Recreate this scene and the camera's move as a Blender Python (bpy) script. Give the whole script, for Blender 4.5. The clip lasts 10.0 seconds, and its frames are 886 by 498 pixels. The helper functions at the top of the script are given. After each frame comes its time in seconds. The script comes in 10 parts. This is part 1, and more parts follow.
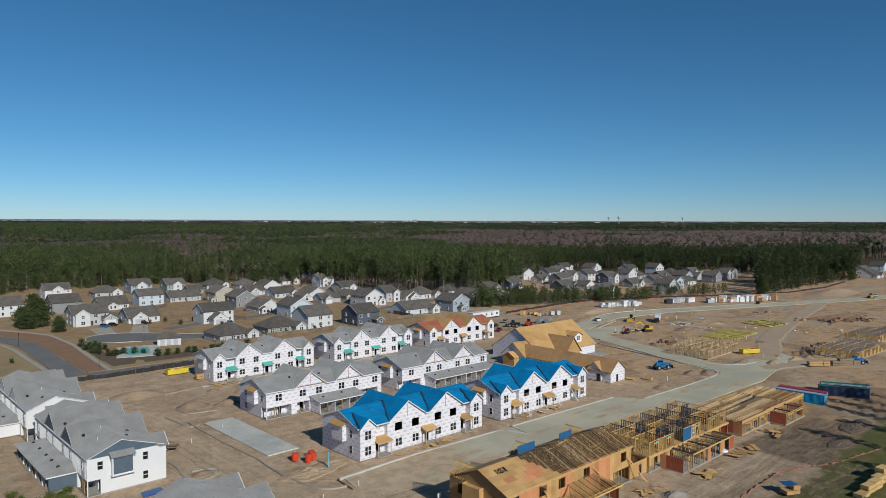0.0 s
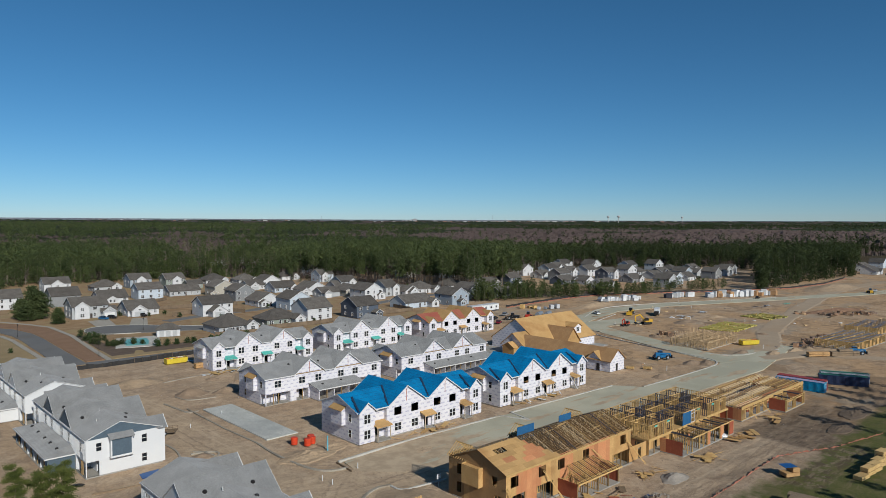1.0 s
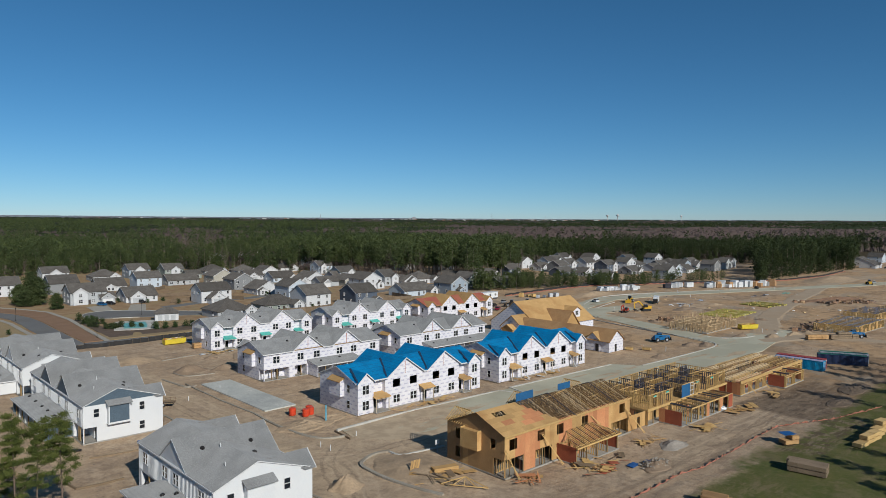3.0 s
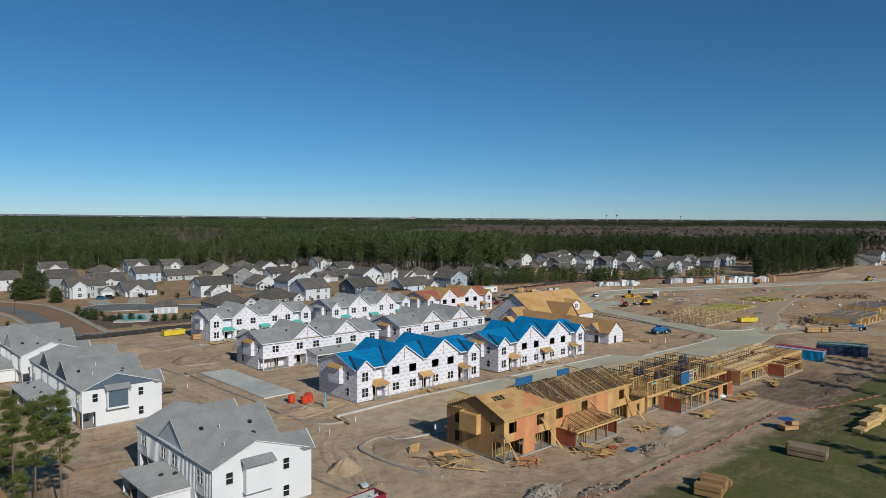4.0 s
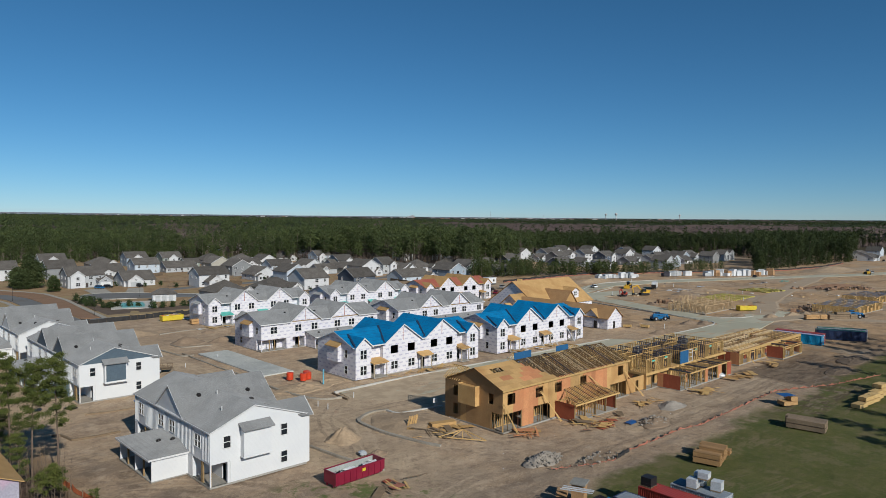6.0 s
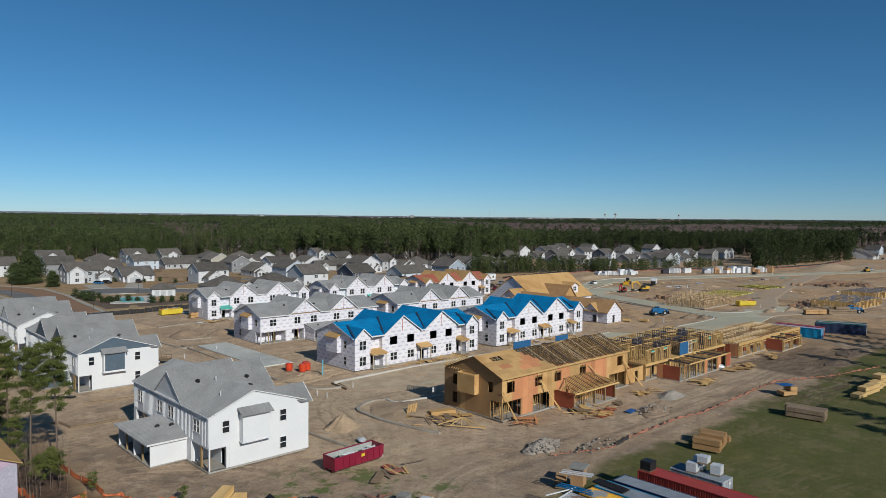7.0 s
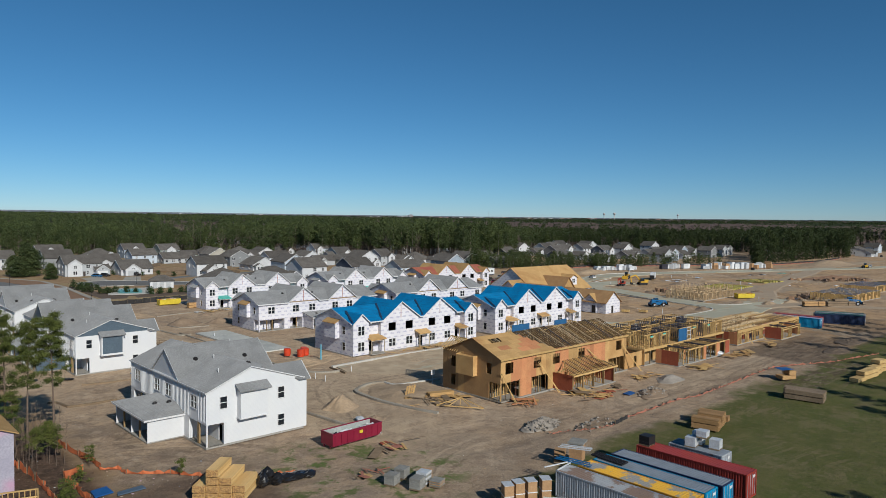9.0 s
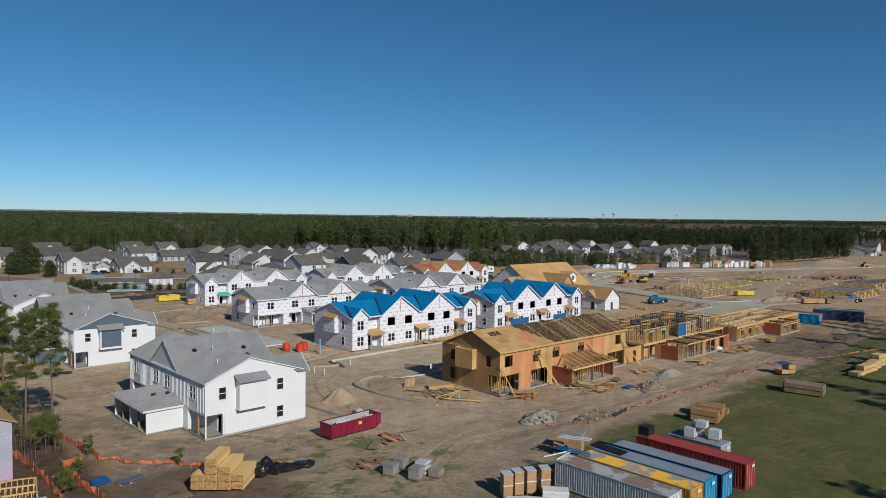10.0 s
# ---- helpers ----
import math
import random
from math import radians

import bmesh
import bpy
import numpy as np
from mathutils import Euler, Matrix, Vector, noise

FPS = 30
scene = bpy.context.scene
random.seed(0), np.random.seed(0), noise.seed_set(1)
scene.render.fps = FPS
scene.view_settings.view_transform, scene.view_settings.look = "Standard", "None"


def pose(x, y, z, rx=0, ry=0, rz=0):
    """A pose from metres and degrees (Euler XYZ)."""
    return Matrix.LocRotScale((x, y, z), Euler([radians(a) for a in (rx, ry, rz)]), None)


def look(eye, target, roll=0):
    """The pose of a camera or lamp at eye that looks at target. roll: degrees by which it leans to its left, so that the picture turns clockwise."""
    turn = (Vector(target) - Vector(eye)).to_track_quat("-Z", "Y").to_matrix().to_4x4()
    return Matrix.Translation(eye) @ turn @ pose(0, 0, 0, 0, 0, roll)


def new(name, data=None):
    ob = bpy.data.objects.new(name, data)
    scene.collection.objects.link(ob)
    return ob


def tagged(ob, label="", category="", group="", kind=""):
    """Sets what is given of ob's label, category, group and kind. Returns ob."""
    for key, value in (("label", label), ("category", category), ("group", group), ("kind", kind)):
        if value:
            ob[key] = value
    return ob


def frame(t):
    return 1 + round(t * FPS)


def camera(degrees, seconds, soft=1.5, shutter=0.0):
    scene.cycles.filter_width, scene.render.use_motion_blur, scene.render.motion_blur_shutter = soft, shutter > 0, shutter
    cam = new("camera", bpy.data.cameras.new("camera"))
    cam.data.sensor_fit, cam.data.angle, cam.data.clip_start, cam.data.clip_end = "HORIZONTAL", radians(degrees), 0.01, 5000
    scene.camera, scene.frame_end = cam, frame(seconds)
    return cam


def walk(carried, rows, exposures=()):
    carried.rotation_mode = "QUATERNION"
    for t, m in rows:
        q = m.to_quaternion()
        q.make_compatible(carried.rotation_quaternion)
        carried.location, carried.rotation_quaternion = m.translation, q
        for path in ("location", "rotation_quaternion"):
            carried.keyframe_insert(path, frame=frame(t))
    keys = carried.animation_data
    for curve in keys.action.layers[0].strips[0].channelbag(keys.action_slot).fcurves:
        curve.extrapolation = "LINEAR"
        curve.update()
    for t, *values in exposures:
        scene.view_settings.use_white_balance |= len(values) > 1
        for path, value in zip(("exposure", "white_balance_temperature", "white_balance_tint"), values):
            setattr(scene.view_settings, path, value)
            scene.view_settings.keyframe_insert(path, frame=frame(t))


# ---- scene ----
cam = camera(66.0, 10.0, soft=0.6)
PATH = [
    (0, (0.126, -0.253, 48.176), (75.085, 80.140, 43.909), 0.12),
    (0.5, (0.151, -0.242, 46.545), (75.134, 80.127, 42.248), 0.15),
    (1, (0.176, -0.231, 44.960), (75.183, 80.113, 40.634), 0.18),
    (1.5, (0.201, -0.220, 43.424), (75.233, 80.099, 39.070), 0.21),
    (2, (0.225, -0.209, 41.936), (75.284, 80.085, 37.558), 0.24),
    (2.5, (0.250, -0.198, 40.502), (75.335, 80.069, 36.101), 0.27),
    (4, (0.325, -0.165, 36.540), (75.494, 80.021, 32.079), 0.36),
    (4.5, (0.349, -0.154, 35.338), (75.548, 80.003, 30.862), 0.39),
    (5, (0.375, -0.143, 34.196), (75.602, 79.985, 29.707), 0.42),
    (5.5, (0.399, -0.131, 33.118), (75.658, 79.967, 28.615), 0.45),
    (7, (0.474, -0.099, 30.261), (75.829, 79.908, 25.733), 0.54),
    (7.5, (0.498, -0.087, 29.436), (75.887, 79.888, 24.903), 0.57),
    (8, (0.523, -0.077, 28.673), (75.946, 79.865, 24.137), 0.59),
    (8.5, (0.548, -0.066, 27.972), (76.006, 79.844, 23.434), 0.62),
    (9, (0.573, -0.055, 27.333), (76.066, 79.821, 22.795), 0.65),
    (9.5, (0.598, -0.044, 26.753), (76.126, 79.798, 22.218), 0.68),
    (10, (0.622, -0.033, 26.232), (76.188, 79.775, 21.701), 0.71),
]
walk(cam, [(t, look(eye, target, roll)) for t, eye, target, roll in PATH], [(0, -0.06, 5600, 6), (10, -0.06, 5600, 6)])

# ---- light ----
SUN_DIR = Vector((-0.30, -1.70, 1.0)).normalized()
world = bpy.data.worlds.new("sky")
scene.world = world
world.use_nodes = True
_n = world.node_tree.nodes
_sky = _n.new("ShaderNodeTexSky")
_sky.sky_type = "NISHITA"
_sky.sun_disc = False
_sky.sun_elevation = math.asin(SUN_DIR.z)
_sky.sun_rotation = math.atan2(SUN_DIR.x, SUN_DIR.y)
_sky.air_density, _sky.dust_density, _sky.ozone_density, _sky.altitude = 0.88, 0.15, 5.0, 2000
_hsv = _n.new("ShaderNodeHueSaturation")
_hsv.inputs["Hue"].default_value, _hsv.inputs["Saturation"].default_value = 0.486, 1.08
world.node_tree.links.new(_sky.outputs[0], _hsv.inputs["Color"])
world.node_tree.links.new(_hsv.outputs[0], _n["Background"].inputs[0])
_n["Background"].inputs[1].default_value = 0.065
sun = new("sun", bpy.data.lights.new("sun", "SUN"))
sun.data.energy, sun.data.angle, sun.data.color = 5.0, radians(0.5), (1.0, 0.87, 0.70)
sun.matrix_world = look(SUN_DIR * 300, (0, 0, 0))
scene.view_settings.exposure = 0.0

# ---- materials ----


def nodes_of(name):
    m = bpy.data.materials.new(name)
    m.use_nodes = True
    t = m.node_tree
    return m, t, t.nodes["Principled BSDF"]


def mixed(t, fac, a, b):
    """A colour mix node; fac, a and b are sockets or values."""
    n = t.nodes.new("ShaderNodeMix")
    n.data_type = "RGBA"
    for key, val in (("Factor", fac), ("A", a), ("B", b)):
        s = [i for i in n.inputs if i.name == key and i.type == ("VALUE" if key == "Factor" else "RGBA")][0]
        if hasattr(val, "links"):
            t.links.new(val, s)
        else:
            s.default_value = (*val, 1) if isinstance(val, tuple) else val
    return [o for o in n.outputs if o.type == "RGBA"][0]


def calc(t, op, a, b=0.0, c=0.0):
    n = t.nodes.new("ShaderNodeMath")
    n.operation = op
    for s, val in zip(n.inputs, (a, b, c)):
        if hasattr(val, "links"):
            t.links.new(val, s)
        else:
            s.default_value = val
    return n.outputs[0]


def dulled(t, col, amount=0.2):
    """A colour mixed evenly towards dark brown, lowering its albedo so shadows fall deeper."""
    return mixed(t, amount, col, (0.035, 0.026, 0.018))


def noisy(t, vec, scale, detail=4.0, rough=0.55):
    n = t.nodes.new("ShaderNodeTexNoise")
    n.inputs["Scale"].default_value, n.inputs["Detail"].default_value = scale, detail
    n.inputs["Roughness"].default_value = rough
    t.links.new(vec, n.inputs["Vector"])
    return n.outputs[0]


def ramped(t, fac, lo, hi):
    """0 below lo, 1 above hi, smooth between."""
    n = t.nodes.new("ShaderNodeMapRange")
    n.interpolation_type = "SMOOTHSTEP"
    t.links.new(fac, n.inputs[0])
    n.inputs[1].default_value, n.inputs[2].default_value = lo, hi
    return n.outputs[0]


def bumped(t, p, height, strength, distance):
    n = t.nodes.new("ShaderNodeBump")
    n.inputs["Strength"].default_value, n.inputs["Distance"].default_value = strength, distance
    t.links.new(height, n.inputs["Height"])
    t.links.new(n.outputs[0], p.inputs["Normal"])


def where(t):
    return t.nodes.new("ShaderNodeNewGeometry").outputs["Position"]


def local(t):
    return t.nodes.new("ShaderNodeTexCoord").outputs["Object"]


def surf(name, c1, c2, scale=1.0, fine=8.0, rough=0.8, metal=0.0, bump=0.0, spec=0.3, dirt=None, rnd=0.0):
    """Two tones at a coarse scale, a fine grain, optional dirt tone, optional tone by object."""
    m, t, p = nodes_of(name)
    v = where(t)
    col = mixed(t, ramped(t, noisy(t, v, scale), 0.35, 0.65), c1, c2)
    grain = noisy(t, v, fine, 3)
    col = mixed(t, ramped(t, grain, 0.3, 0.75), col, tuple(0.78 * 0.5 * (a + b) for a, b in zip(c1, c2)))
    if dirt:
        col = mixed(t, calc(t, "MULTIPLY", ramped(t, noisy(t, v, scale * 0.37), 0.5, 0.7), 0.6), col, dirt)
    if rnd:
        r = t.nodes.new("ShaderNodeObjectInfo").outputs["Random"]
        hsv = t.nodes.new("ShaderNodeHueSaturation")
        t.links.new(col, hsv.inputs["Color"])
        t.links.new(calc(t, "MULTIPLY_ADD", r, 2 * rnd, 1 - rnd), hsv.inputs["Value"])
        col = hsv.outputs[0]
    t.links.new(dulled(t, col), p.inputs["Base Color"])
    p.inputs["Roughness"].default_value, p.inputs["Metallic"].default_value = rough, metal
    p.inputs["Specular IOR Level"].default_value = spec
    if bump:
        bumped(t, p, grain, bump, 0.05)
    return m


def wrap_material():
    """White house wrap with rows of small grey printed marks and taped seams."""
    m, t, p = nodes_of("house_wrap")
    v = where(t)
    sep = t.nodes.new("ShaderNodeSeparateXYZ")
    t.links.new(v, sep.inputs[0])
    x, y, z = sep.outputs
    s = calc(t, "ADD", x, y)
    row = calc(t, "FLOOR", calc(t, "DIVIDE", z, 0.82))
    along = calc(t, "FRACT", calc(t, "DIVIDE", calc(t, "MULTIPLY_ADD", row, 0.93, s), 1.75))
    high = calc(t, "FRACT", calc(t, "DIVIDE", z, 0.82))
    bar = calc(t, "MULTIPLY", calc(t, "LESS_THAN", along, 0.55), calc(t, "LESS_THAN", calc(t, "ABSOLUTE", calc(t, "SUBTRACT", high, 0.45)), 0.19))
    bar = calc(t, "MULTIPLY", bar, ramped(t, noisy(t, v, 7.0, 2), 0.38, 0.52))
    col = mixed(t, ramped(t, noisy(t, v, 0.5), 0.35, 0.7), (0.80, 0.79, 0.83), (0.72, 0.71, 0.77))
    col = mixed(t, calc(t, "MULTIPLY", bar, 0.7), col, (0.34, 0.34, 0.52))
    seam = calc(t, "LESS_THAN", calc(t, "FRACT", calc(t, "DIVIDE", z, 2.74)), 0.022)
    col = mixed(t, calc(t, "MULTIPLY", seam, 0.45), col, (0.42, 0.38, 0.42))
    t.links.new(dulled(t, col), p.inputs["Base Color"])
    p.inputs["Roughness"].default_value = 0.55
    bumped(t, p, noisy(t, v, 1.4, 3), 0.25, 0.06)
    return m


def course_material(name, c1, c2, step, joint, rough=0.85, rnd=0.0, streak=0.5, lapx=0.0, bump=0.4, lapk=0.45):
    """Roofing or boards laid in level courses: a darker lap line every step metres of height."""
    m, t, p = nodes_of(name)
    v = where(t)
    sep = t.nodes.new("ShaderNodeSeparateXYZ")
    t.links.new(v, sep.inputs[0])
    x, y, z = sep.outputs
    col = mixed(t, ramped(t, noisy(t, v, 0.35), 0.35, 0.65), c1, c2)
    col = mixed(t, calc(t, "MULTIPLY", ramped(t, noisy(t, v, 6.0, 3), 0.45, 0.7), streak), col, tuple(0.55 * a for a in c1))
    col = mixed(t, calc(t, "MULTIPLY", ramped(t, noisy(t, v, 9.0, 2), 0.56, 0.62), streak * 0.75), col, tuple(min(0.9, 1.75 * a + 0.02) for a in c2))
    lap = calc(t, "LESS_THAN", calc(t, "FRACT", calc(t, "DIVIDE", z, step)), joint)
    if lapx:
        row = calc(t, "FLOOR", calc(t, "DIVIDE", z, step))
        s = calc(t, "FRACT", calc(t, "DIVIDE", calc(t, "MULTIPLY_ADD", row, 0.61, calc(t, "ADD", x, y)), lapx))
        lap = calc(t, "MAXIMUM", lap, calc(t, "LESS_THAN", s, 0.02))
    col = mixed(t, calc(t, "MULTIPLY", lap, lapk), col, tuple(0.45 * a for a in c1))
    if rnd:
        r = t.nodes.new("ShaderNodeObjectInfo").outputs["Random"]
        hsv = t.nodes.new("ShaderNodeHueSaturation")
        t.links.new(col, hsv.inputs["Color"])
        t.links.new(calc(t, "MULTIPLY_ADD", r, 2 * rnd, 1 - rnd), hsv.inputs["Value"])
        col = hsv.outputs[0]
    t.links.new(dulled(t, col), p.inputs["Base Color"])
    p.inputs["Roughness"].default_value = rough
    p.inputs["Diffuse Roughness"].default_value = 1.0 if rough > 0.8 else 0.0
    bumped(t, p, calc(t, "ADD", calc(t, "MULTIPLY", lap, -1.0), noisy(t, v, 9.0, 2)), bump, 0.03)
    return m


def glass_material():
    m, t, p = nodes_of("window_glass")
    p.inputs["Base Color"].default_value = (0.015, 0.018, 0.022, 1)
    p.inputs["Roughness"].default_value = 0.05
    p.inputs["Specular IOR Level"].default_value = 0.6
    return m


WRAP = wrap_material()
BLUE_ROOF = course_material("blue_underlayment", (0.004, 0.175, 0.42), (0.008, 0.24, 0.55), 0.45, 0.10, 0.5, streak=0.4, lapx=3.2, lapk=0.6, bump=0.6)
SHINGLE = course_material("grey_shingle", (0.195, 0.20, 0.205), (0.245, 0.25, 0.255), 0.11, 0.16, 0.9, streak=0.42, lapk=0.22)
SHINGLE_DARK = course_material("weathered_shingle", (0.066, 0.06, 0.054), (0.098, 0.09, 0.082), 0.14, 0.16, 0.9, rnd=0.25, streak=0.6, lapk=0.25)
OSB = surf("osb", (0.51, 0.315, 0.12), (0.61, 0.385, 0.155), 0.5, 9, 0.75, bump=0.15, dirt=(0.36, 0.19, 0.065), rnd=0.18)
# Darker OSB, shade put into the colour; serves decks, end walls, weathered sheets too.
OSB_SHADE = surf("shaded_weathered_osb", (0.34, 0.20, 0.085), (0.43, 0.26, 0.11), 0.5, 9, 0.75, bump=0.15, rnd=0.16)
OSB_RED = surf("red_osb", (0.56, 0.235, 0.105), (0.60, 0.29, 0.13), 0.5, 9, 0.75, bump=0.15, rnd=0.18)
FIRE_PANEL = surf("red_sheathing", (0.34, 0.085, 0.045), (0.42, 0.12, 0.06), 0.6, 9, 0.7, bump=0.1, rnd=0.1)
LUMBER = surf("lumber", (0.58, 0.37, 0.135), (0.68, 0.46, 0.185), 1.2, 14, 0.7, bump=0.1, rnd=0.16)
LUMBER_GREY = surf("weathered_lumber", (0.20, 0.145, 0.09), (0.29, 0.21, 0.13), 1.0, 12, 0.8, bump=0.1, rnd=0.2)
STEEL_DARK = surf("dark_plate_lumber", (0.06, 0.06, 0.075), (0.10, 0.10, 0.125), 1.0, 12, 0.7)
BOARD_MIX = surf("tan_and_red_decking", (0.46, 0.17, 0.10), (0.38, 0.10, 0.07), 0.2, 9, 0.75)
TREATED = surf("treated_post", (0.30, 0.20, 0.09), (0.36, 0.25, 0.12), 1.0, 14, 0.8)
WHITE_SIDING = course_material("white_siding", (0.75, 0.76, 0.77), (0.72, 0.73, 0.75), 0.15, 0.13, 0.5, streak=0.05, bump=0.15, lapk=0.14)
WHITE_TRIM = surf("white_trim", (0.82, 0.82, 0.82), (0.76, 0.76, 0.77), 0.6, 6, 0.45)
SLATE_PANEL = surf("slate_blue_panel", (0.085, 0.125, 0.17), (0.10, 0.145, 0.19), 0.6, 6, 0.6)
TEAL = surf("teal_membrane", (0.10, 0.50, 0.42), (0.14, 0.56, 0.48), 0.8, 8, 0.6)
BLUE_PAINT = surf("blue_board", (0.02, 0.11, 0.27), (0.03, 0.14, 0.32), 0.8, 8, 0.6)
GLASS = glass_material()
# Near-black, standing for the unlit inside behind openings.
DARK = surf("dark_void", (0.02, 0.02, 0.022), (0.03, 0.028, 0.028), 1, 8, 0.9)
BLACK = surf("black_plastic", (0.012, 0.012, 0.014), (0.02, 0.02, 0.022), 1, 8, 0.5)
CONCRETE = surf("new_concrete", (0.36, 0.345, 0.31), (0.43, 0.41, 0.37), 0.25, 4, 0.85, bump=0.1, dirt=(0.27, 0.22, 0.16))

# ---- mesh building ----


class Mesh:
    """Gathers faces for one mesh."""

    def __init__(self):
        self.v, self.f = [], []

    def face(self, *pts):
        n = len(self.v)
        self.v += [tuple(p) for p in pts]
        self.f.append(tuple(range(n, n + len(pts))))

    def box(self, x0, x1, y0, y1, z0, z1):
        n = len(self.v)
        self.v += [(x, y, z) for z in (z0, z1) for y in (y0, y1) for x in (x0, x1)]
        self.f += [tuple(n + i for i in q) for q in ((0, 2, 3, 1), (4, 5, 7, 6), (0, 1, 5, 4), (2, 6, 7, 3), (0, 4, 6, 2), (1, 3, 7, 5))]

    def slab(self, pts, thick):
        """A plate whose top face has the given corners, thick downwards."""
        n, k = len(self.v), len(pts)
        self.v += [tuple(p) for p in pts] + [(p[0], p[1], p[2] - thick) for p in pts]
        self.f.append(tuple(range(n, n + k)))
        self.f.append(tuple(range(n + 2 * k - 1, n + k - 1, -1)))
        self.f += [(n + (i + 1) % k, n + i, n + k + i, n + k + (i + 1) % k) for i in range(k)]

    def extrude(self, pts, off):
        """A prism: a polygon and its copy moved by off."""
        n, k = len(self.v), len(pts)
        self.v += [tuple(p) for p in pts] + [tuple(a + b for a, b in zip(p, off)) for p in pts]
        self.f.append(tuple(range(n + k - 1, n - 1, -1)))
        self.f.append(tuple(range(n + k, n + 2 * k)))
        self.f += [(n + i, n + (i + 1) % k, n + k + (i + 1) % k, n + k + i) for i in range(k)]

    def bar(self, a, b, w, h=None):
        """A straight square bar from a to b."""
        a, b = Vector(a), Vector(b)
        d = (b - a).normalized()
        side = d.cross(Vector((0, 0, 1)))
        side = side.normalized() if side.length > 1e-4 else Vector((1, 0, 0))
        up = side.cross(d)
        s, u = side * w / 2, up * (h or w) / 2
        n = len(self.v)
        self.v += [tuple(p + e) for p in (a, b) for e in (-s - u, s - u, s + u, -s + u)]
        self.f += [tuple(n + i for i in q) for q in ((0, 1, 2, 3), (7, 6, 5, 4), (0, 4, 5, 1), (1, 5, 6, 2), (2, 6, 7, 3), (3, 7, 4, 0))]

    def tube(self, a, b, r0, r1=None, sides=10, caps=True):
        a, b = Vector(a), Vector(b)
        r1 = r0 if r1 is None else r1
        d = (b - a).normalized()
        side = d.cross(Vector((0, 0, 1)))
        side = side.normalized() if side.length > 1e-4 else Vector((1, 0, 0))
        up = side.cross(d)
        n = len(self.v)
        for p, r in ((a, r0), (b, r1)):
            for i in range(sides):
                w = 2 * math.pi * i / sides
                self.v.append(tuple(p + (side * math.cos(w) + up * math.sin(w)) * r))
        for i in range(sides):
            j = (i + 1) % sides
            self.f.append((n + i, n + sides + i, n + sides + j, n + j))
        if caps:
            self.f.append(tuple(range(n, n + sides)))
            self.f.append(tuple(range(n + 2 * sides - 1, n + sides - 1, -1)))

    def wall(self, p0, p1, z0, z1, holes=(), thick=0.16):
        """An upright wall from p0 to p1, seen from its right-hand side, with holes (s0, s1, za, zb) through it."""
        p0, p1 = Vector(p0), Vector(p1)
        d = (p1 - p0)
        length = d.length
        d = d / length
        inward = Vector((-d.y, d.x))
        holes = [(max(a, 0), min(b, length), max(c, z0), min(e, z1)) for a, b, c, e in holes if b > 0 and a < length and e > z0 and c < z1]

        def at(s, z, deep):
            q = p0 + d * s + inward * (thick if deep else 0)
            return (q.x, q.y, z)

        ss = sorted({0, length, *[h[0] for h in holes], *[h[1] for h in holes]})
        zs = sorted({z0, z1, *[h[2] for h in holes], *[h[3] for h in holes]})
        for a, b in zip(ss, ss[1:]):
            for c, e in zip(zs, zs[1:]):
                ms, mz = (a + b) / 2, (c + e) / 2
                if any(h[0] < ms < h[1] and h[2] < mz < h[3] for h in holes):
                    continue
                self.face(at(a, c, 0), at(b, c, 0), at(b, e, 0), at(a, e, 0))
                self.face(at(b, c, 1), at(a, c, 1), at(a, e, 1), at(b, e, 1))
        for a, b, c, e in holes:
            for q, r in (((a, c), (a, e)), ((a, e), (b, e)), ((b, e), (b, c)), ((b, c), (a, c))):
                self.face(at(*q, 0), at(*r, 0), at(*r, 1), at(*q, 1))
        for q, r in (((0, z1), (length, z1)), ((length, z0), (0, z0))):
            self.face(at(*r, 0), at(*q, 0), at(*q, 1), at(*r, 1))

    def data(self, name, mats):
        me = bpy.data.meshes.new(name)
        me.from_pydata(self.v, [], self.f)
        for m in mats if isinstance(mats, (list, tuple)) else [mats]:
            me.materials.append(m)
        return me


def part(name, mb, mats, parent=None, label="", at=None):
    """One mesh object, under a thing or under a part."""
    ob = new(name, mb if isinstance(mb, bpy.types.Mesh) else mb.data(name, mats))
    if parent:
        ob.parent = parent
    if at is not None:
        ob.matrix_basis = at
    if label:
        tagged(ob, label)
    return ob


def thing(name, m, label, category, group="", kind=""):
    """An empty at the base of a thing, which carries its parts."""
    ob = new(name)
    ob.empty_display_size = 0.5
    ob.matrix_world = m
    return tagged(ob, label, category, group, kind)


def solid(name, mb, mats, label="", category="", group="", kind="", at=None):
    """A thing of one mesh."""
    ob = part(name, mb, mats, at=at)
    return tagged(ob, label, category, group, kind)


def smooth(ob):
    ob.data.shade_smooth()
    return ob

# ---- ground ----


def land(x, y):
    """Height of the land: level in the town, rising very gently towards the far woods."""
    d = math.hypot(x, y)
    return 0.0 if d < 900 else 40.0 * ((d - 900) / 4000) ** 1.2


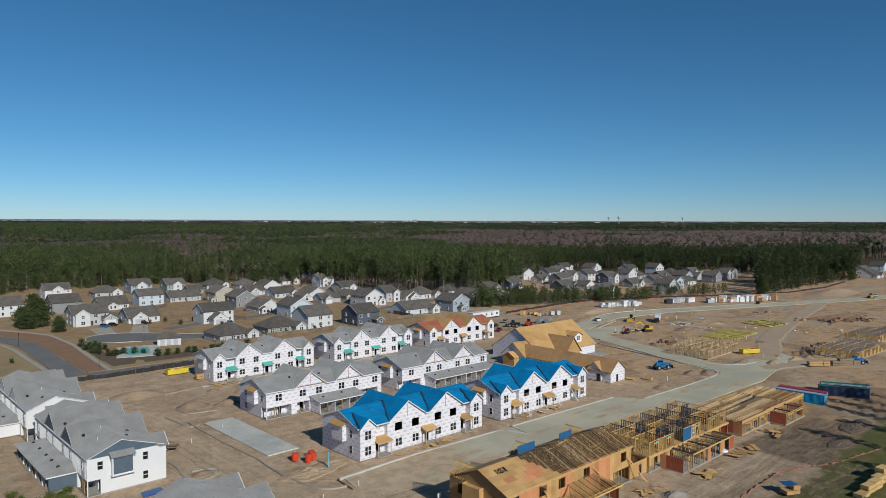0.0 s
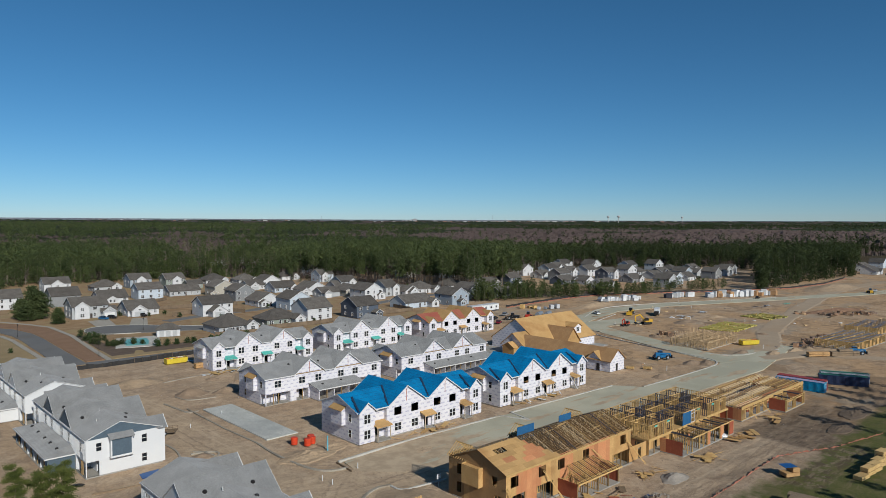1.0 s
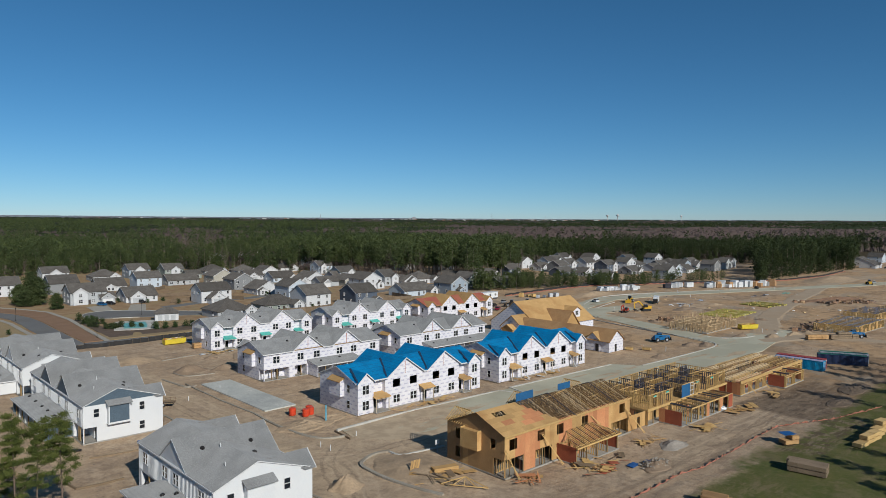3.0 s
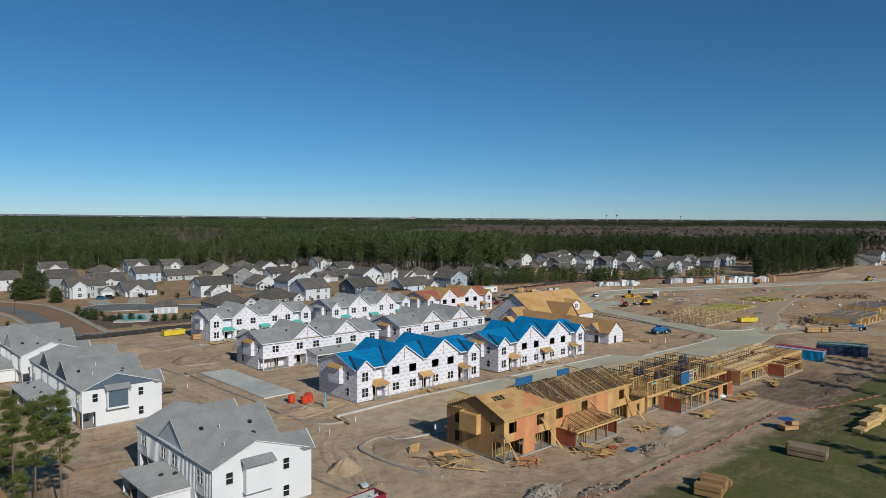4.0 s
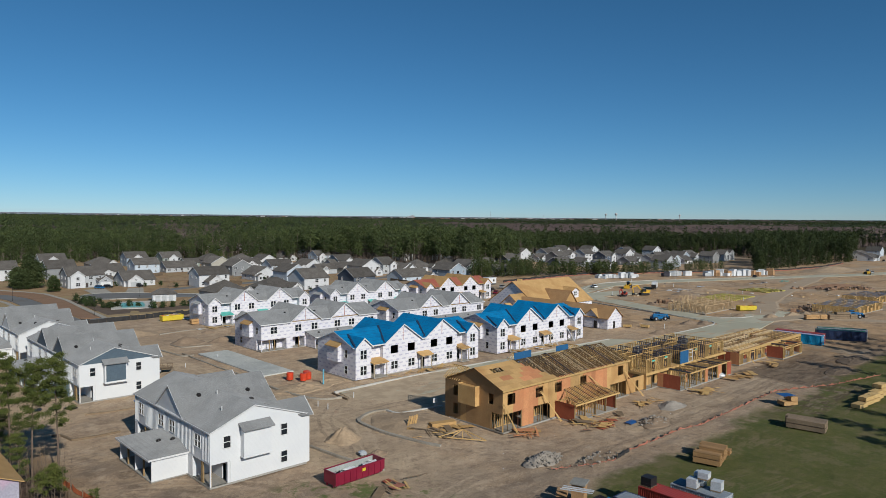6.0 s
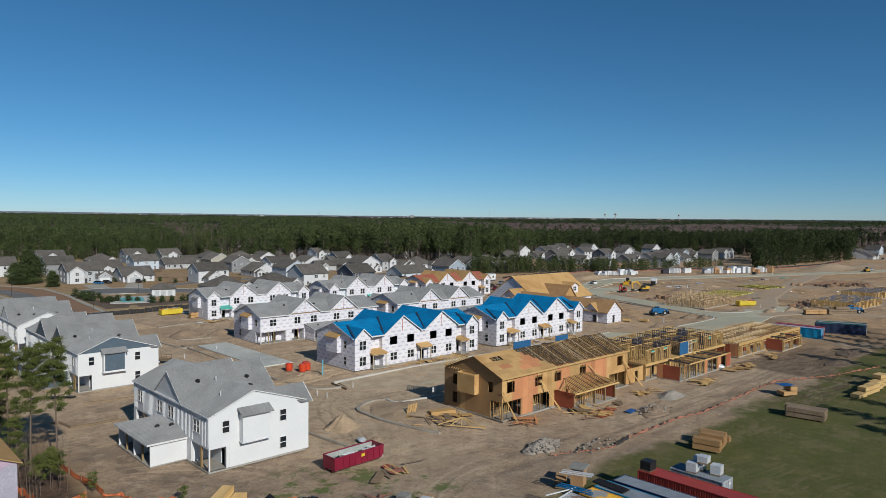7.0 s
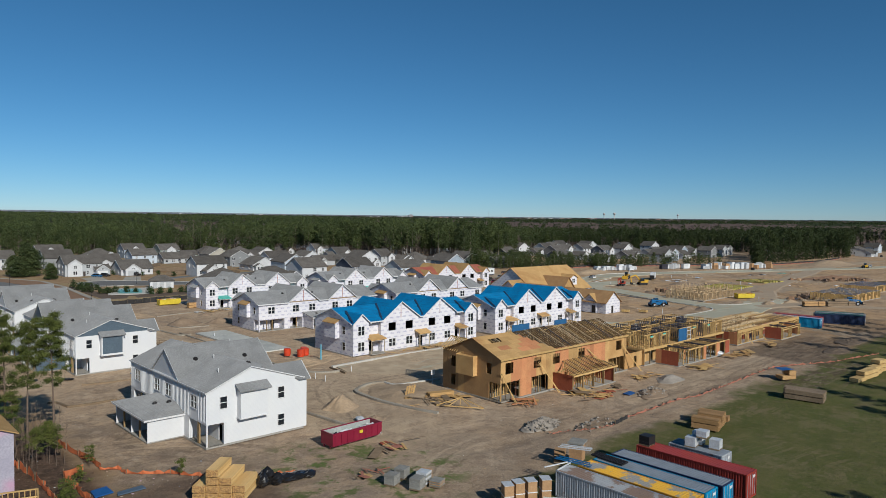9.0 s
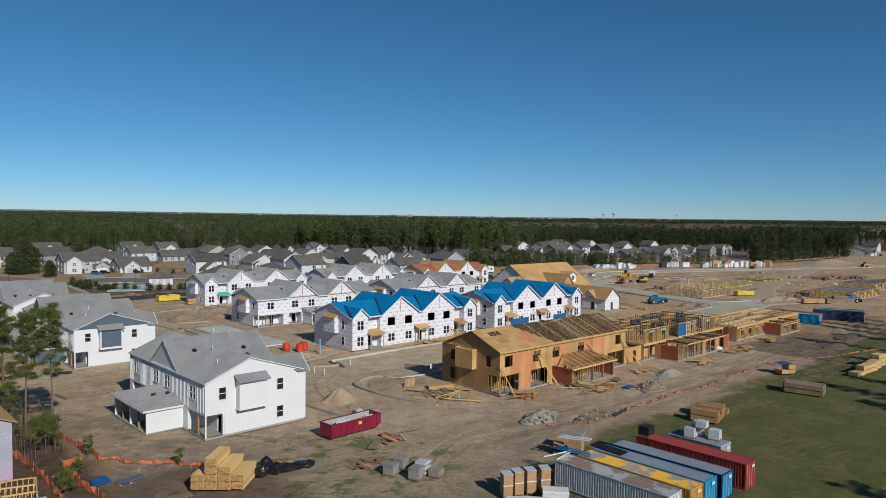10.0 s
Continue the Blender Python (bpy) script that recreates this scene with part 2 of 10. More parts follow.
def ground_material():
    """Trampled sandy soil, straw-coloured yards, woodland floor and mown grass, with ragged borders."""
    m, t, p = nodes_of("ground")
    v = where(t)
    sep = t.nodes.new("ShaderNodeSeparateXYZ")
    t.links.new(v, sep.inputs[0])
    x, y, z = sep.outputs
    big, mid, fine = noisy(t, v, 0.03, 5), noisy(t, v, 0.22, 5), noisy(t, v, 2.2, 8, 0.78)
    soil = mixed(t, ramped(t, big, 0.38, 0.62), (0.52, 0.375, 0.235), (0.38, 0.275, 0.18))
    soil = mixed(t, calc(t, "MULTIPLY", ramped(t, mid, 0.45, 0.68), 0.75), soil, (0.53, 0.385, 0.245))
    soil = mixed(t, calc(t, "MULTIPLY", ramped(t, fine, 0.5, 0.62), 0.32), soil, (0.27, 0.20, 0.14))
    def streaks(turn, lo, hi):
        """Wheel ruts: noise drawn out along one heading, broken into patches."""
        mp = t.nodes.new("ShaderNodeMapping")
        mp.inputs["Rotation"].default_value = (0, 0, radians(turn))
        mp.inputs["Scale"].default_value = (0.045, 1.1, 1.0)
        t.links.new(v, mp.inputs["Vector"])
        bend = t.nodes.new("ShaderNodeVectorMath")
        bend.operation = "ADD"
        t.links.new(mp.outputs[0], bend.inputs[0])
        wig = t.nodes.new("ShaderNodeTexNoise")
        wig.inputs["Scale"].default_value = 0.02
        t.links.new(v, wig.inputs["Vector"])
        big_wig = t.nodes.new("ShaderNodeVectorMath")
        big_wig.operation = "SCALE"
        big_wig.inputs["Scale"].default_value = 22.0
        t.links.new(wig.outputs["Color"], big_wig.inputs[0])
        t.links.new(big_wig.outputs[0], bend.inputs[1])
        return ramped(t, noisy(t, bend.outputs[0], 1.0, 4, 0.65), lo, hi)

    patch = ramped(t, noisy(t, v, 0.045, 3), 0.42, 0.56)
    soil = mixed(t, calc(t, "MULTIPLY", calc(t, "MULTIPLY", streaks(8, 0.48, 0.62), patch), 0.25), soil, (0.62, 0.48, 0.33))
    soil = mixed(t, calc(t, "MULTIPLY", calc(t, "MULTIPLY", streaks(-14, 0.56, 0.64), ramped(t, noisy(t, v, 0.06, 3), 0.5, 0.62)), 0.22), soil, (0.20, 0.15, 0.105))
    soil = mixed(t, calc(t, "MULTIPLY", calc(t, "MULTIPLY", streaks(84, 0.55, 0.63), calc(t, "SUBTRACT", 1.0, patch)), 0.2), soil, (0.22, 0.165, 0.115))
    soil = mixed(t, calc(t, "MULTIPLY", ramped(t, noisy(t, v, 0.1, 6, 0.68), 0.5, 0.6), 0.7), soil, (0.56, 0.43, 0.295))
    soil = mixed(t, calc(t, "MULTIPLY", ramped(t, noisy(t, v, 0.16, 6, 0.7), 0.52, 0.61), 0.45), soil, (0.25, 0.185, 0.13))
    def ruts(scale, levels, width, seed):
        """Thin winding lines, side by side, as wheels leave them."""
        mp = t.nodes.new("ShaderNodeMapping")
        mp.inputs["Location"].default_value = (seed * 31.0, seed * 17.0, 0)
        t.links.new(v, mp.inputs["Vector"])
        lines = calc(t, "FRACT", calc(t, "MULTIPLY", noisy(t, mp.outputs[0], scale, 1.5, 0.4), levels))
        return calc(t, "LESS_THAN", lines, width)

    worn = ramped(t, noisy(t, v, 0.07, 3), 0.46, 0.56)
    grit = ramped(t, noisy(t, v, 1.6, 4, 0.7), 0.4, 0.56)
    soil = mixed(t, calc(t, "MULTIPLY", calc(t, "MULTIPLY", ruts(0.028, 26, 0.22, 1), calc(t, "MULTIPLY", worn, grit)), 0.2), soil, (0.21, 0.155, 0.11))
    soil = mixed(t, calc(t, "MULTIPLY", calc(t, "MULTIPLY", ruts(0.022, 24, 0.18, 4), calc(t, "MULTIPLY", calc(t, "SUBTRACT", 1.0, worn), grit)), 0.2), soil, (0.62, 0.48, 0.34))
    blot = noisy(t, v, 0.75, 6, 0.72)
    soil = mixed(t, calc(t, "MULTIPLY", ramped(t, blot, 0.52, 0.66), 0.38), soil, (0.25, 0.18, 0.125))
    soil = mixed(t, calc(t, "MULTIPLY", ramped(t, noisy(t, v, 0.42, 6, 0.72), 0.56, 0.68), 0.65), soil, (0.60, 0.47, 0.33))
    soil = mixed(t, calc(t, "MULTIPLY", ramped(t, noisy(t, v, 5.0, 4, 0.7), 0.57, 0.64), 0.5), soil, (0.62, 0.54, 0.43))
    # wet churned mud beside the grass, from the framed rows to the containers
    wob2 = calc(t, "MULTIPLY_ADD", noisy(t, v, 0.07, 6, 0.7), 26.0, -13.0)
    mud = ramped(t, calc(t, "ADD", calc(t, "MULTIPLY_ADD", y, -1.0, 61.0), wob2), -5, 6)
    mud = calc(t, "MULTIPLY", mud, ramped(t, calc(t, "ADD", calc(t, "ADD", x, -40.0), wob2), -10, 12))
    wet = mixed(t, ramped(t, mid, 0.4, 0.62), (0.20, 0.165, 0.13), (0.115, 0.09, 0.068))
    wet = mixed(t, calc(t, "MULTIPLY", streaks(3, 0.5, 0.6), 0.7), wet, (0.30, 0.25, 0.195))
    wet = mixed(t, calc(t, "MULTIPLY", ramped(t, noisy(t, v, 5.0, 3), 0.56, 0.68), 0.6), wet, (0.36, 0.32, 0.27))
    wet = mixed(t, calc(t, "MULTIPLY", calc(t, "MULTIPLY", ruts(0.03, 26, 0.25, 7), grit), 0.5), wet, (0.085, 0.066, 0.05))
    def band(value, mid_at, half):
        """1 within half of mid_at, ragged at the sides."""
        off = calc(t, "ABSOLUTE", calc(t, "ADD", calc(t, "ADD", value, -mid_at), calc(t, "MULTIPLY", wob2, 0.28)))
        return ramped(t, calc(t, "SUBTRACT", half, off), -1.2, 1.2)

    # smooth driven lanes: along the new street's line, and past the white rows
    lane_a = calc(t, "MULTIPLY", band(y, 95.0, 9.0), band(x, 86.0, 38.0))
    lane_b = calc(t, "MULTIPLY", band(x, 58.5, 5.5), band(y, 118.0, 62.0))
    lane_c = calc(t, "MULTIPLY", band(x, 54.0, 6.0), band(y, 76.0, 22.0))
    lane_d = calc(t, "MULTIPLY", band(y, 55.5, 3.2), band(x, 128.0, 34.0))
    for lane, turn in ((lane_a, 4), (lane_b, 86), (lane_c, 70), (lane_d, 4)):
        packed = mixed(t, ramped(t, noisy(t, v, 0.09, 5, 0.6), 0.38, 0.62), (0.56, 0.43, 0.285), (0.46, 0.35, 0.235))
        packed = mixed(t, calc(t, "MULTIPLY", streaks(turn, 0.5, 0.6), 0.2), packed, (0.30, 0.225, 0.15))
        packed = mixed(t, calc(t, "MULTIPLY", streaks(turn + 9, 0.55, 0.62), 0.2), packed, (0.58, 0.46, 0.32))
        packed = mixed(t, calc(t, "MULTIPLY", ramped(t, fine, 0.52, 0.64), 0.2), packed, (0.28, 0.21, 0.145))
        soil = mixed(t, calc(t, "MULTIPLY", lane, 0.8), soil, packed)
    soil = mixed(t, calc(t, "MULTIPLY", mud, 0.36), soil, wet)
    # damp blotches, and the sweeping double marks of tyres: centre and radius of the bend, then the place and reach where it shows
    soil = mixed(t, calc(t, "MULTIPLY", ramped(t, noisy(t, v, 0.33, 8, 0.74), 0.5, 0.6), 0.42), soil, (0.235, 0.17, 0.12))
    soil = mixed(t, calc(t, "MULTIPLY", ramped(t, noisy(t, v, 0.24, 8, 0.74), 0.53, 0.63), 0.42), soil, (0.58, 0.455, 0.32))
    soil = mixed(t, calc(t, "MULTIPLY", ramped(t, noisy(t, v, 1.3, 6, 0.78), 0.53, 0.62), 0.42), soil, (0.20, 0.145, 0.105))

    damp = calc(t, "MULTIPLY", ramped(t, calc(t, "ADD", calc(t, "MULTIPLY_ADD", x, -1.0, 46.0), wob2), -4, 5), ramped(t, calc(t, "ADD", calc(t, "MULTIPLY_ADD", y, -1.0, 100.0), wob2), -4, 5))
    soil = mixed(t, calc(t, "MULTIPLY", damp, calc(t, "MULTIPLY_ADD", ramped(t, noisy(t, v, 0.2, 8, 0.72), 0.4, 0.6), 0.55, 0.2)), soil, (0.21, 0.16, 0.12))
    soil = mixed(t, calc(t, "MULTIPLY", damp, calc(t, "MULTIPLY", ramped(t, noisy(t, v, 0.3, 7, 0.72), 0.52, 0.6), 0.5)), soil, (0.125, 0.092, 0.068))
    soil = mixed(t, calc(t, "MULTIPLY", damp, calc(t, "MULTIPLY", ramped(t, noisy(t, v, 0.38, 7, 0.74), 0.54, 0.63), 0.5)), soil, (0.50, 0.40, 0.29))
    grain = noisy(t, v, 7.0, 6, 0.8)
    soil = mixed(t, calc(t, "MULTIPLY", ramped(t, grain, 0.52, 0.6), 0.3), soil, (0.22, 0.165, 0.12))
    soil = mixed(t, calc(t, "MULTIPLY", ramped(t, grain, 0.48, 0.38), 0.25), soil, (0.60, 0.48, 0.35))

    def reach_of(cx, cy):
        dx, dy = calc(t, "ADD", x, -cx), calc(t, "ADD", y, -cy)
        return calc(t, "SQRT", calc(t, "ADD", calc(t, "MULTIPLY", dx, dx), calc(t, "MULTIPLY", dy, dy)))

    def tyres(cx, cy, r, wx, wy, wr):
        off = calc(t, "ADD", calc(t, "SUBTRACT", reach_of(cx, cy), r), calc(t, "MULTIPLY", wob2, 0.12))
        near = calc(t, "MINIMUM", calc(t, "ABSOLUTE", off), calc(t, "ABSOLUTE", calc(t, "ADD", off, -1.9)))
        return calc(t, "MULTIPLY", ramped(t, calc(t, "SUBTRACT", 0.36, near), 0.0, 0.2), ramped(t, calc(t, "SUBTRACT", wr, reach_of(wx, wy)), 0.0, wr * 0.6))

    crumbs = ramped(t, noisy(t, v, 2.4, 5, 0.75), 0.36, 0.56)
    dark_marks = [(25, 95, 36, 56, 80, 20), (85, 75, 28, 62, 88, 18), (90, -900, 991, 88, 92, 34), (-940, 130, 996, 58, 140, 44), (130, -940, 992, 128, 54, 70),
                  (110, 300, 247, 118, 56, 55), (60, 40, 15, 50, 53, 13), (20, 68, 15, 32, 78, 12), (190, 120, 67, 178, 56, 30), (100, 140, 44, 76, 104, 16)]
    pale_marks = [(27, 99, 38, 58, 84, 18), (90, -900, 998, 92, 97, 30), (-940, 130, 1001, 60, 150, 46), (130, -940, 996, 140, 57, 60), (62, 36, 21, 54, 56, 14),
                  (22, 64, 20, 35, 80, 12), (150, 8, 47, 180, 46, 30), (96, 150, 62, 60, 100, 20)]
    for marks, strength, tone in ((dark_marks, 0.5, (0.19, 0.14, 0.10)), (pale_marks, 0.45, (0.60, 0.47, 0.33))):
        sum_of = None
        for mark in marks:
            k = tyres(*mark)
            sum_of = k if sum_of is None else calc(t, "MAXIMUM", sum_of, k)
        soil = mixed(t, calc(t, "MULTIPLY", calc(t, "MULTIPLY", sum_of, crumbs), strength), soil, tone)
    # thin new grass in the soil by the lumber bundles and the block pallets
    green = calc(t, "MULTIPLY", ramped(t, calc(t, "SUBTRACT", 15.0, reach_of(43.0, 59.0)), 0.0, 5.0), ramped(t, noisy(t, v, 0.3, 6, 0.72), 0.5, 0.6))
    soil = mixed(t, calc(t, "MULTIPLY", green, 0.85), soil, mixed(t, ramped(t, fine, 0.45, 0.6), (0.10, 0.16, 0.032), (0.17, 0.16, 0.07)))
    bog = calc(t, "MULTIPLY", band(y, 50.0, 13.0), band(x, 188.0, 42.0))
    black_mud = mixed(t, ramped(t, noisy(t, v, 0.5, 5, 0.7), 0.42, 0.6), (0.155, 0.115, 0.082), (0.075, 0.056, 0.042))
    black_mud = mixed(t, calc(t, "MULTIPLY", streaks(20, 0.52, 0.6), 0.6), black_mud, (0.24, 0.19, 0.14))
    soil = mixed(t, calc(t, "MULTIPLY", bog, 0.8), soil, black_mud)
    # orange-tan fill sand over the open lots east of the clubhouse
    fill = ramped(t, calc(t, "ADD", calc(t, "ADD", x, -178.0), calc(t, "MULTIPLY", wob2, 2.0)), -14, 14)
    fill = calc(t, "MULTIPLY", fill, ramped(t, noisy(t, v, 0.035, 5, 0.65), 0.36, 0.56))
    orange = mixed(t, ramped(t, noisy(t, v, 0.3, 5, 0.7), 0.4, 0.62), (0.50, 0.325, 0.17), (0.37, 0.24, 0.128))
    soil = mixed(t, calc(t, "MULTIPLY", fill, 0.68), soil, orange)
    lots = ramped(t, calc(t, "ADD", calc(t, "ADD", x, -185.0), wob2), -12, 12)
    soil = mixed(t, calc(t, "MULTIPLY", calc(t, "MULTIPLY", ramped(t, noisy(t, v, 0.075, 7, 0.72), 0.49, 0.6), lots), 0.7), soil, (0.25, 0.175, 0.11))
    soil = mixed(t, calc(t, "MULTIPLY", calc(t, "MULTIPLY", ramped(t, noisy(t, v, 0.028, 6, 0.66), 0.52, 0.6), lots), 0.5), soil, (0.34, 0.30, 0.24))
    straw = mixed(t, ramped(t, mid, 0.35, 0.65), (0.29, 0.19, 0.105), (0.35, 0.25, 0.145))
    straw = mixed(t, calc(t, "MULTIPLY", ramped(t, noisy(t, v, 0.06, 4), 0.52, 0.6), 0.8), straw, (0.33, 0.255, 0.135))
    turf = mixed(t, ramped(t, mid, 0.35, 0.7), (0.095, 0.106, 0.03), (0.13, 0.126, 0.045))
    turf = mixed(t, calc(t, "MULTIPLY", ramped(t, noisy(t, v, 0.5, 4), 0.52, 0.72), 0.45), turf, (0.17, 0.135, 0.07))
    turf = mixed(t, calc(t, "MULTIPLY", ramped(t, noisy(t, v, 0.05, 4, 0.6), 0.48, 0.66), 0.5), turf, (0.085, 0.11, 0.03))
    turf = mixed(t, calc(t, "MULTIPLY", ramped(t, noisy(t, v, 3.5, 5, 0.8), 0.5, 0.62), 0.4), turf, (0.06, 0.075, 0.024))
    turf = mixed(t, calc(t, "MULTIPLY", calc(t, "MULTIPLY", streaks(12, 0.52, 0.6), ramped(t, noisy(t, v, 0.04, 3), 0.5, 0.6)), 0.45), turf, (0.22, 0.17, 0.10))
    turf = mixed(t, calc(t, "MULTIPLY", ramped(t, noisy(t, v, 1.1, 6, 0.75), 0.5, 0.62), 0.4), turf, (0.175, 0.14, 0.075))
    turf = mixed(t, calc(t, "MULTIPLY", ramped(t, noisy(t, v, 0.14, 7, 0.72), 0.53, 0.62), 0.45), turf, (0.20, 0.16, 0.09))
    # grass churned to mud by wheels near the silt fence
    churn = calc(t, "MULTIPLY", band(y, 44.5, 5.5), band(x, 139.0, 15.0))
    turf = mixed(t, calc(t, "MULTIPLY", calc(t, "MULTIPLY", churn, ramped(t, noisy(t, v, 0.45, 6, 0.72), 0.42, 0.56)), 0.85), turf, mixed(t, streaks(20, 0.46, 0.58), (0.10, 0.075, 0.052), (0.23, 0.18, 0.125)))
    woods = mixed(t, ramped(t, mid, 0.35, 0.65), (0.045, 0.04, 0.022), (0.075, 0.058, 0.035))
    wob = calc(t, "MULTIPLY_ADD", noisy(t, v, 0.12, 5, 0.65), 12.0, -6.0)
    # grass: south of the soil, y < 47; a tongue of it thins out eastwards
    lawn = ramped(t, calc(t, "ADD", calc(t, "MULTIPLY_ADD", y, -1.0, 46.5), wob), -1.5, 1.5)
    lawn = calc(t, "MULTIPLY", lawn, ramped(t, calc(t, "ADD", calc(t, "ADD", x, -50.0), wob), -4, 4))
    # the finished neighbourhood north-west of the site
    edge = calc(t, "ADD", calc(t, "ADD", calc(t, "MULTIPLY", y, 1.0), calc(t, "MULTIPLY", x, 0.06)), -232.0)
    yards = ramped(t, calc(t, "ADD", edge, wob), -3, 3)
    yards = calc(t, "MULTIPLY", yards, ramped(t, calc(t, "ADD", calc(t, "MULTIPLY_ADD", x, -1.0, 235.0), wob), -3, 3))
    yards = calc(t, "MAXIMUM", yards, ramped(t, calc(t, "ADD", calc(t, "MULTIPLY_ADD", x, -1.0, 24.0), wob), -3, 3))
    # leaf litter under the pines beside the left-hand house
    litter = calc(t, "MULTIPLY", ramped(t, calc(t, "ADD", calc(t, "MULTIPLY_ADD", x, -1.0, 22.5), calc(t, "MULTIPLY", wob, 0.4)), -1.5, 1.5), ramped(t, calc(t, "MULTIPLY_ADD", y, -1.0, 100.0), -4, 6))
    nook = calc(t, "MULTIPLY", ramped(t, calc(t, "ADD", calc(t, "MULTIPLY_ADD", x, -1.0, 36.0), calc(t, "MULTIPLY", wob, 0.5)), -2, 2), ramped(t, calc(t, "ADD", calc(t, "MULTIPLY_ADD", y, -1.0, 71.0), calc(t, "MULTIPLY", wob, 0.4)), -2, 2))
    litter = calc(t, "MAXIMUM", litter, calc(t, "MULTIPLY", nook, 0.7))
    mould = mixed(t, ramped(t, blot, 0.4, 0.62), (0.13, 0.085, 0.06), (0.075, 0.052, 0.038))
    mould = mixed(t, calc(t, "MULTIPLY", ramped(t, fine, 0.5, 0.66), 0.6), mould, (0.24, 0.17, 0.12))
    dist = t.nodes.new("ShaderNodeVectorMath")
    dist.operation = "LENGTH"
    t.links.new(v, dist.inputs[0])
    east = ramped(t, calc(t, "SUBTRACT", calc(t, "MULTIPLY", x, 0.728), calc(t, "MULTIPLY", y, 0.686)), 215, 265)
    far = ramped(t, calc(t, "SUBTRACT", dist.outputs["Value"], calc(t, "MULTIPLY", east, 260.0)), 560, 640)
    col = mixed(t, lawn, soil, turf)
    col = mixed(t, yards, col, straw)
    col = mixed(t, litter, col, mould)
    col = mixed(t, far, col, woods)
    t.links.new(dulled(t, col, 0.12), p.inputs["Base Color"])
    p.inputs["Roughness"].default_value = 0.95
    p.inputs["Specular IOR Level"].default_value = 0.1
    bumped(t, p, calc(t, "ADD", calc(t, "ADD", mid, calc(t, "MULTIPLY", fine, 0.4)), calc(t, "MULTIPLY", noisy(t, v, 6.0, 5, 0.75), 0.16)), 0.9, 0.4)
    return m


GROUND = ground_material()


def soil(x, y):
    """Height of the uneven soil."""
    if abs(x) >= 340 or y >= 280:
        return land(x, y) - 0.1
    b = noise.noise(Vector((x * 0.06, y * 0.06, 0.3))) * 0.22 + noise.noise(Vector((x * 0.21, y * 0.21, 4.0))) * 0.1
    # ruts along the driven strip and hollows in the open soil
    driven = max(0.0, 1 - abs(y - 54) / 11) if 58 < x < 210 else 0.0
    b -= driven * 0.55 * max(0.0, noise.noise(Vector((x * 0.07, y * 0.75 + x * 0.03, 9.0))))
    b -= driven * 0.25 * max(0.0, noise.noise(Vector((x * 0.4, y * 0.5, 2.0))))
    return land(x, y) + b - 0.12


def build_ground():
    """One sheet, finely divided near the site and coarse towards the horizon."""
    near = sorted({-60 + 4 * i for i in range(96)} | {20 + 1.3 * i for i in range(145)})
    xs = [-4950, -3600, -2500, -1700, -1100, -700, -400, -200, -120] + near + [340, 380, 440, 520, 640, 800, 1000, 1300, 1700, 2300, 3000, 3900, 4950]
    ys = [-800, -300, -120] + sorted({-60 + 4 * i for i in range(86)} | {36 + 0.8 * i for i in range(40)}) + [300, 340, 400, 480, 600, 760, 950, 1200, 1600, 2200, 3000, 3900, 4950]
    mb = Mesh()
    for yv in ys:
        for xv in xs:
            mb.v.append((xv, yv, soil(xv, yv)))
    n = len(xs)
    for j in range(len(ys) - 1):
        for i in range(n - 1):
            mb.f.append((j * n + i, j * n + i + 1, (j + 1) * n + i + 1, (j + 1) * n + i))
    ob = solid("ground", mb, GROUND, "bare sandy soil with wheel tracks, turf and straw yards", "ground", kind="structure")
    return smooth(ob)


build_ground()

# ---- townhouses ----
EAVE, RIDGE, PEAK = 6.6, 9.0, 10.05
VALLEY = surf("dark_valley_lining", (0.012, 0.035, 0.085), (0.02, 0.05, 0.11), 1.5, 8, 0.6)
WINDOWS = {}


def window_meshes(w, h, twin):
    key = (w, h, twin)
    if key not in WINDOWS:
        fr, gl = Mesh(), Mesh()
        e = 0.1
        fr.box(-w / 2 - e, -w / 2, -0.05, 0.1, -e, h + e)
        fr.box(w / 2, w / 2 + e, -0.05, 0.1, -e, h + e)
        fr.box(-w / 2, w / 2, -0.05, 0.1, h, h + e)
        fr.box(-w / 2, w / 2, -0.07, 0.1, -e, 0)
        n = 2 if twin else 1
        for i in range(n):
            a, b = -w / 2 + i * w / n, -w / 2 + (i + 1) * w / n
            if i:
                fr.box(a - 0.07, a + 0.07, -0.04, 0.1, 0, h)
            fr.box(a, b, -0.02, 0.1, h * 0.5 - 0.04, h * 0.5 + 0.04)
        gl.box(-w / 2, w / 2, 0.04, 0.07, 0, h)
        WINDOWS[key] = (fr.data("window", WHITE_TRIM), gl.data("pane", GLASS))
    return WINDOWS[key]


def add_window(parent, x, y, z, rz=0, w=1.7, h=1.5, twin=True):
    fr, gl = window_meshes(w, h, twin)
    ob = part("window", fr, None, parent, at=pose(x, y, z, 0, 0, rz))
    part("pane", gl, None, ob)
    return ob


def add_vent(parent, x, y, z, slope, along_x):
    """A round black roof vent lying on a roof slope."""
    mb = Mesh()
    mb.tube((0, 0, -0.05), (0, 0, 0.1), 0.34, 0.30, 12)
    mb.tube((0, 0, 0.1), (0, 0, 0.2), 0.24, 0.2, 12)
    a = math.degrees(math.atan(slope))
    part("roof_vent", mb, BLACK, parent, at=pose(x, y, z, *((a, 0, 0) if along_x else (0, a, 0))))


def add_pipe(parent, x, y, z):
    mb = Mesh()
    mb.tube((0, 0, -0.2), (0, 0, 0.55), 0.06, 0.06, 8)
    part("vent_pipe", mb, WHITE_TRIM, parent, at=pose(x, y, z))


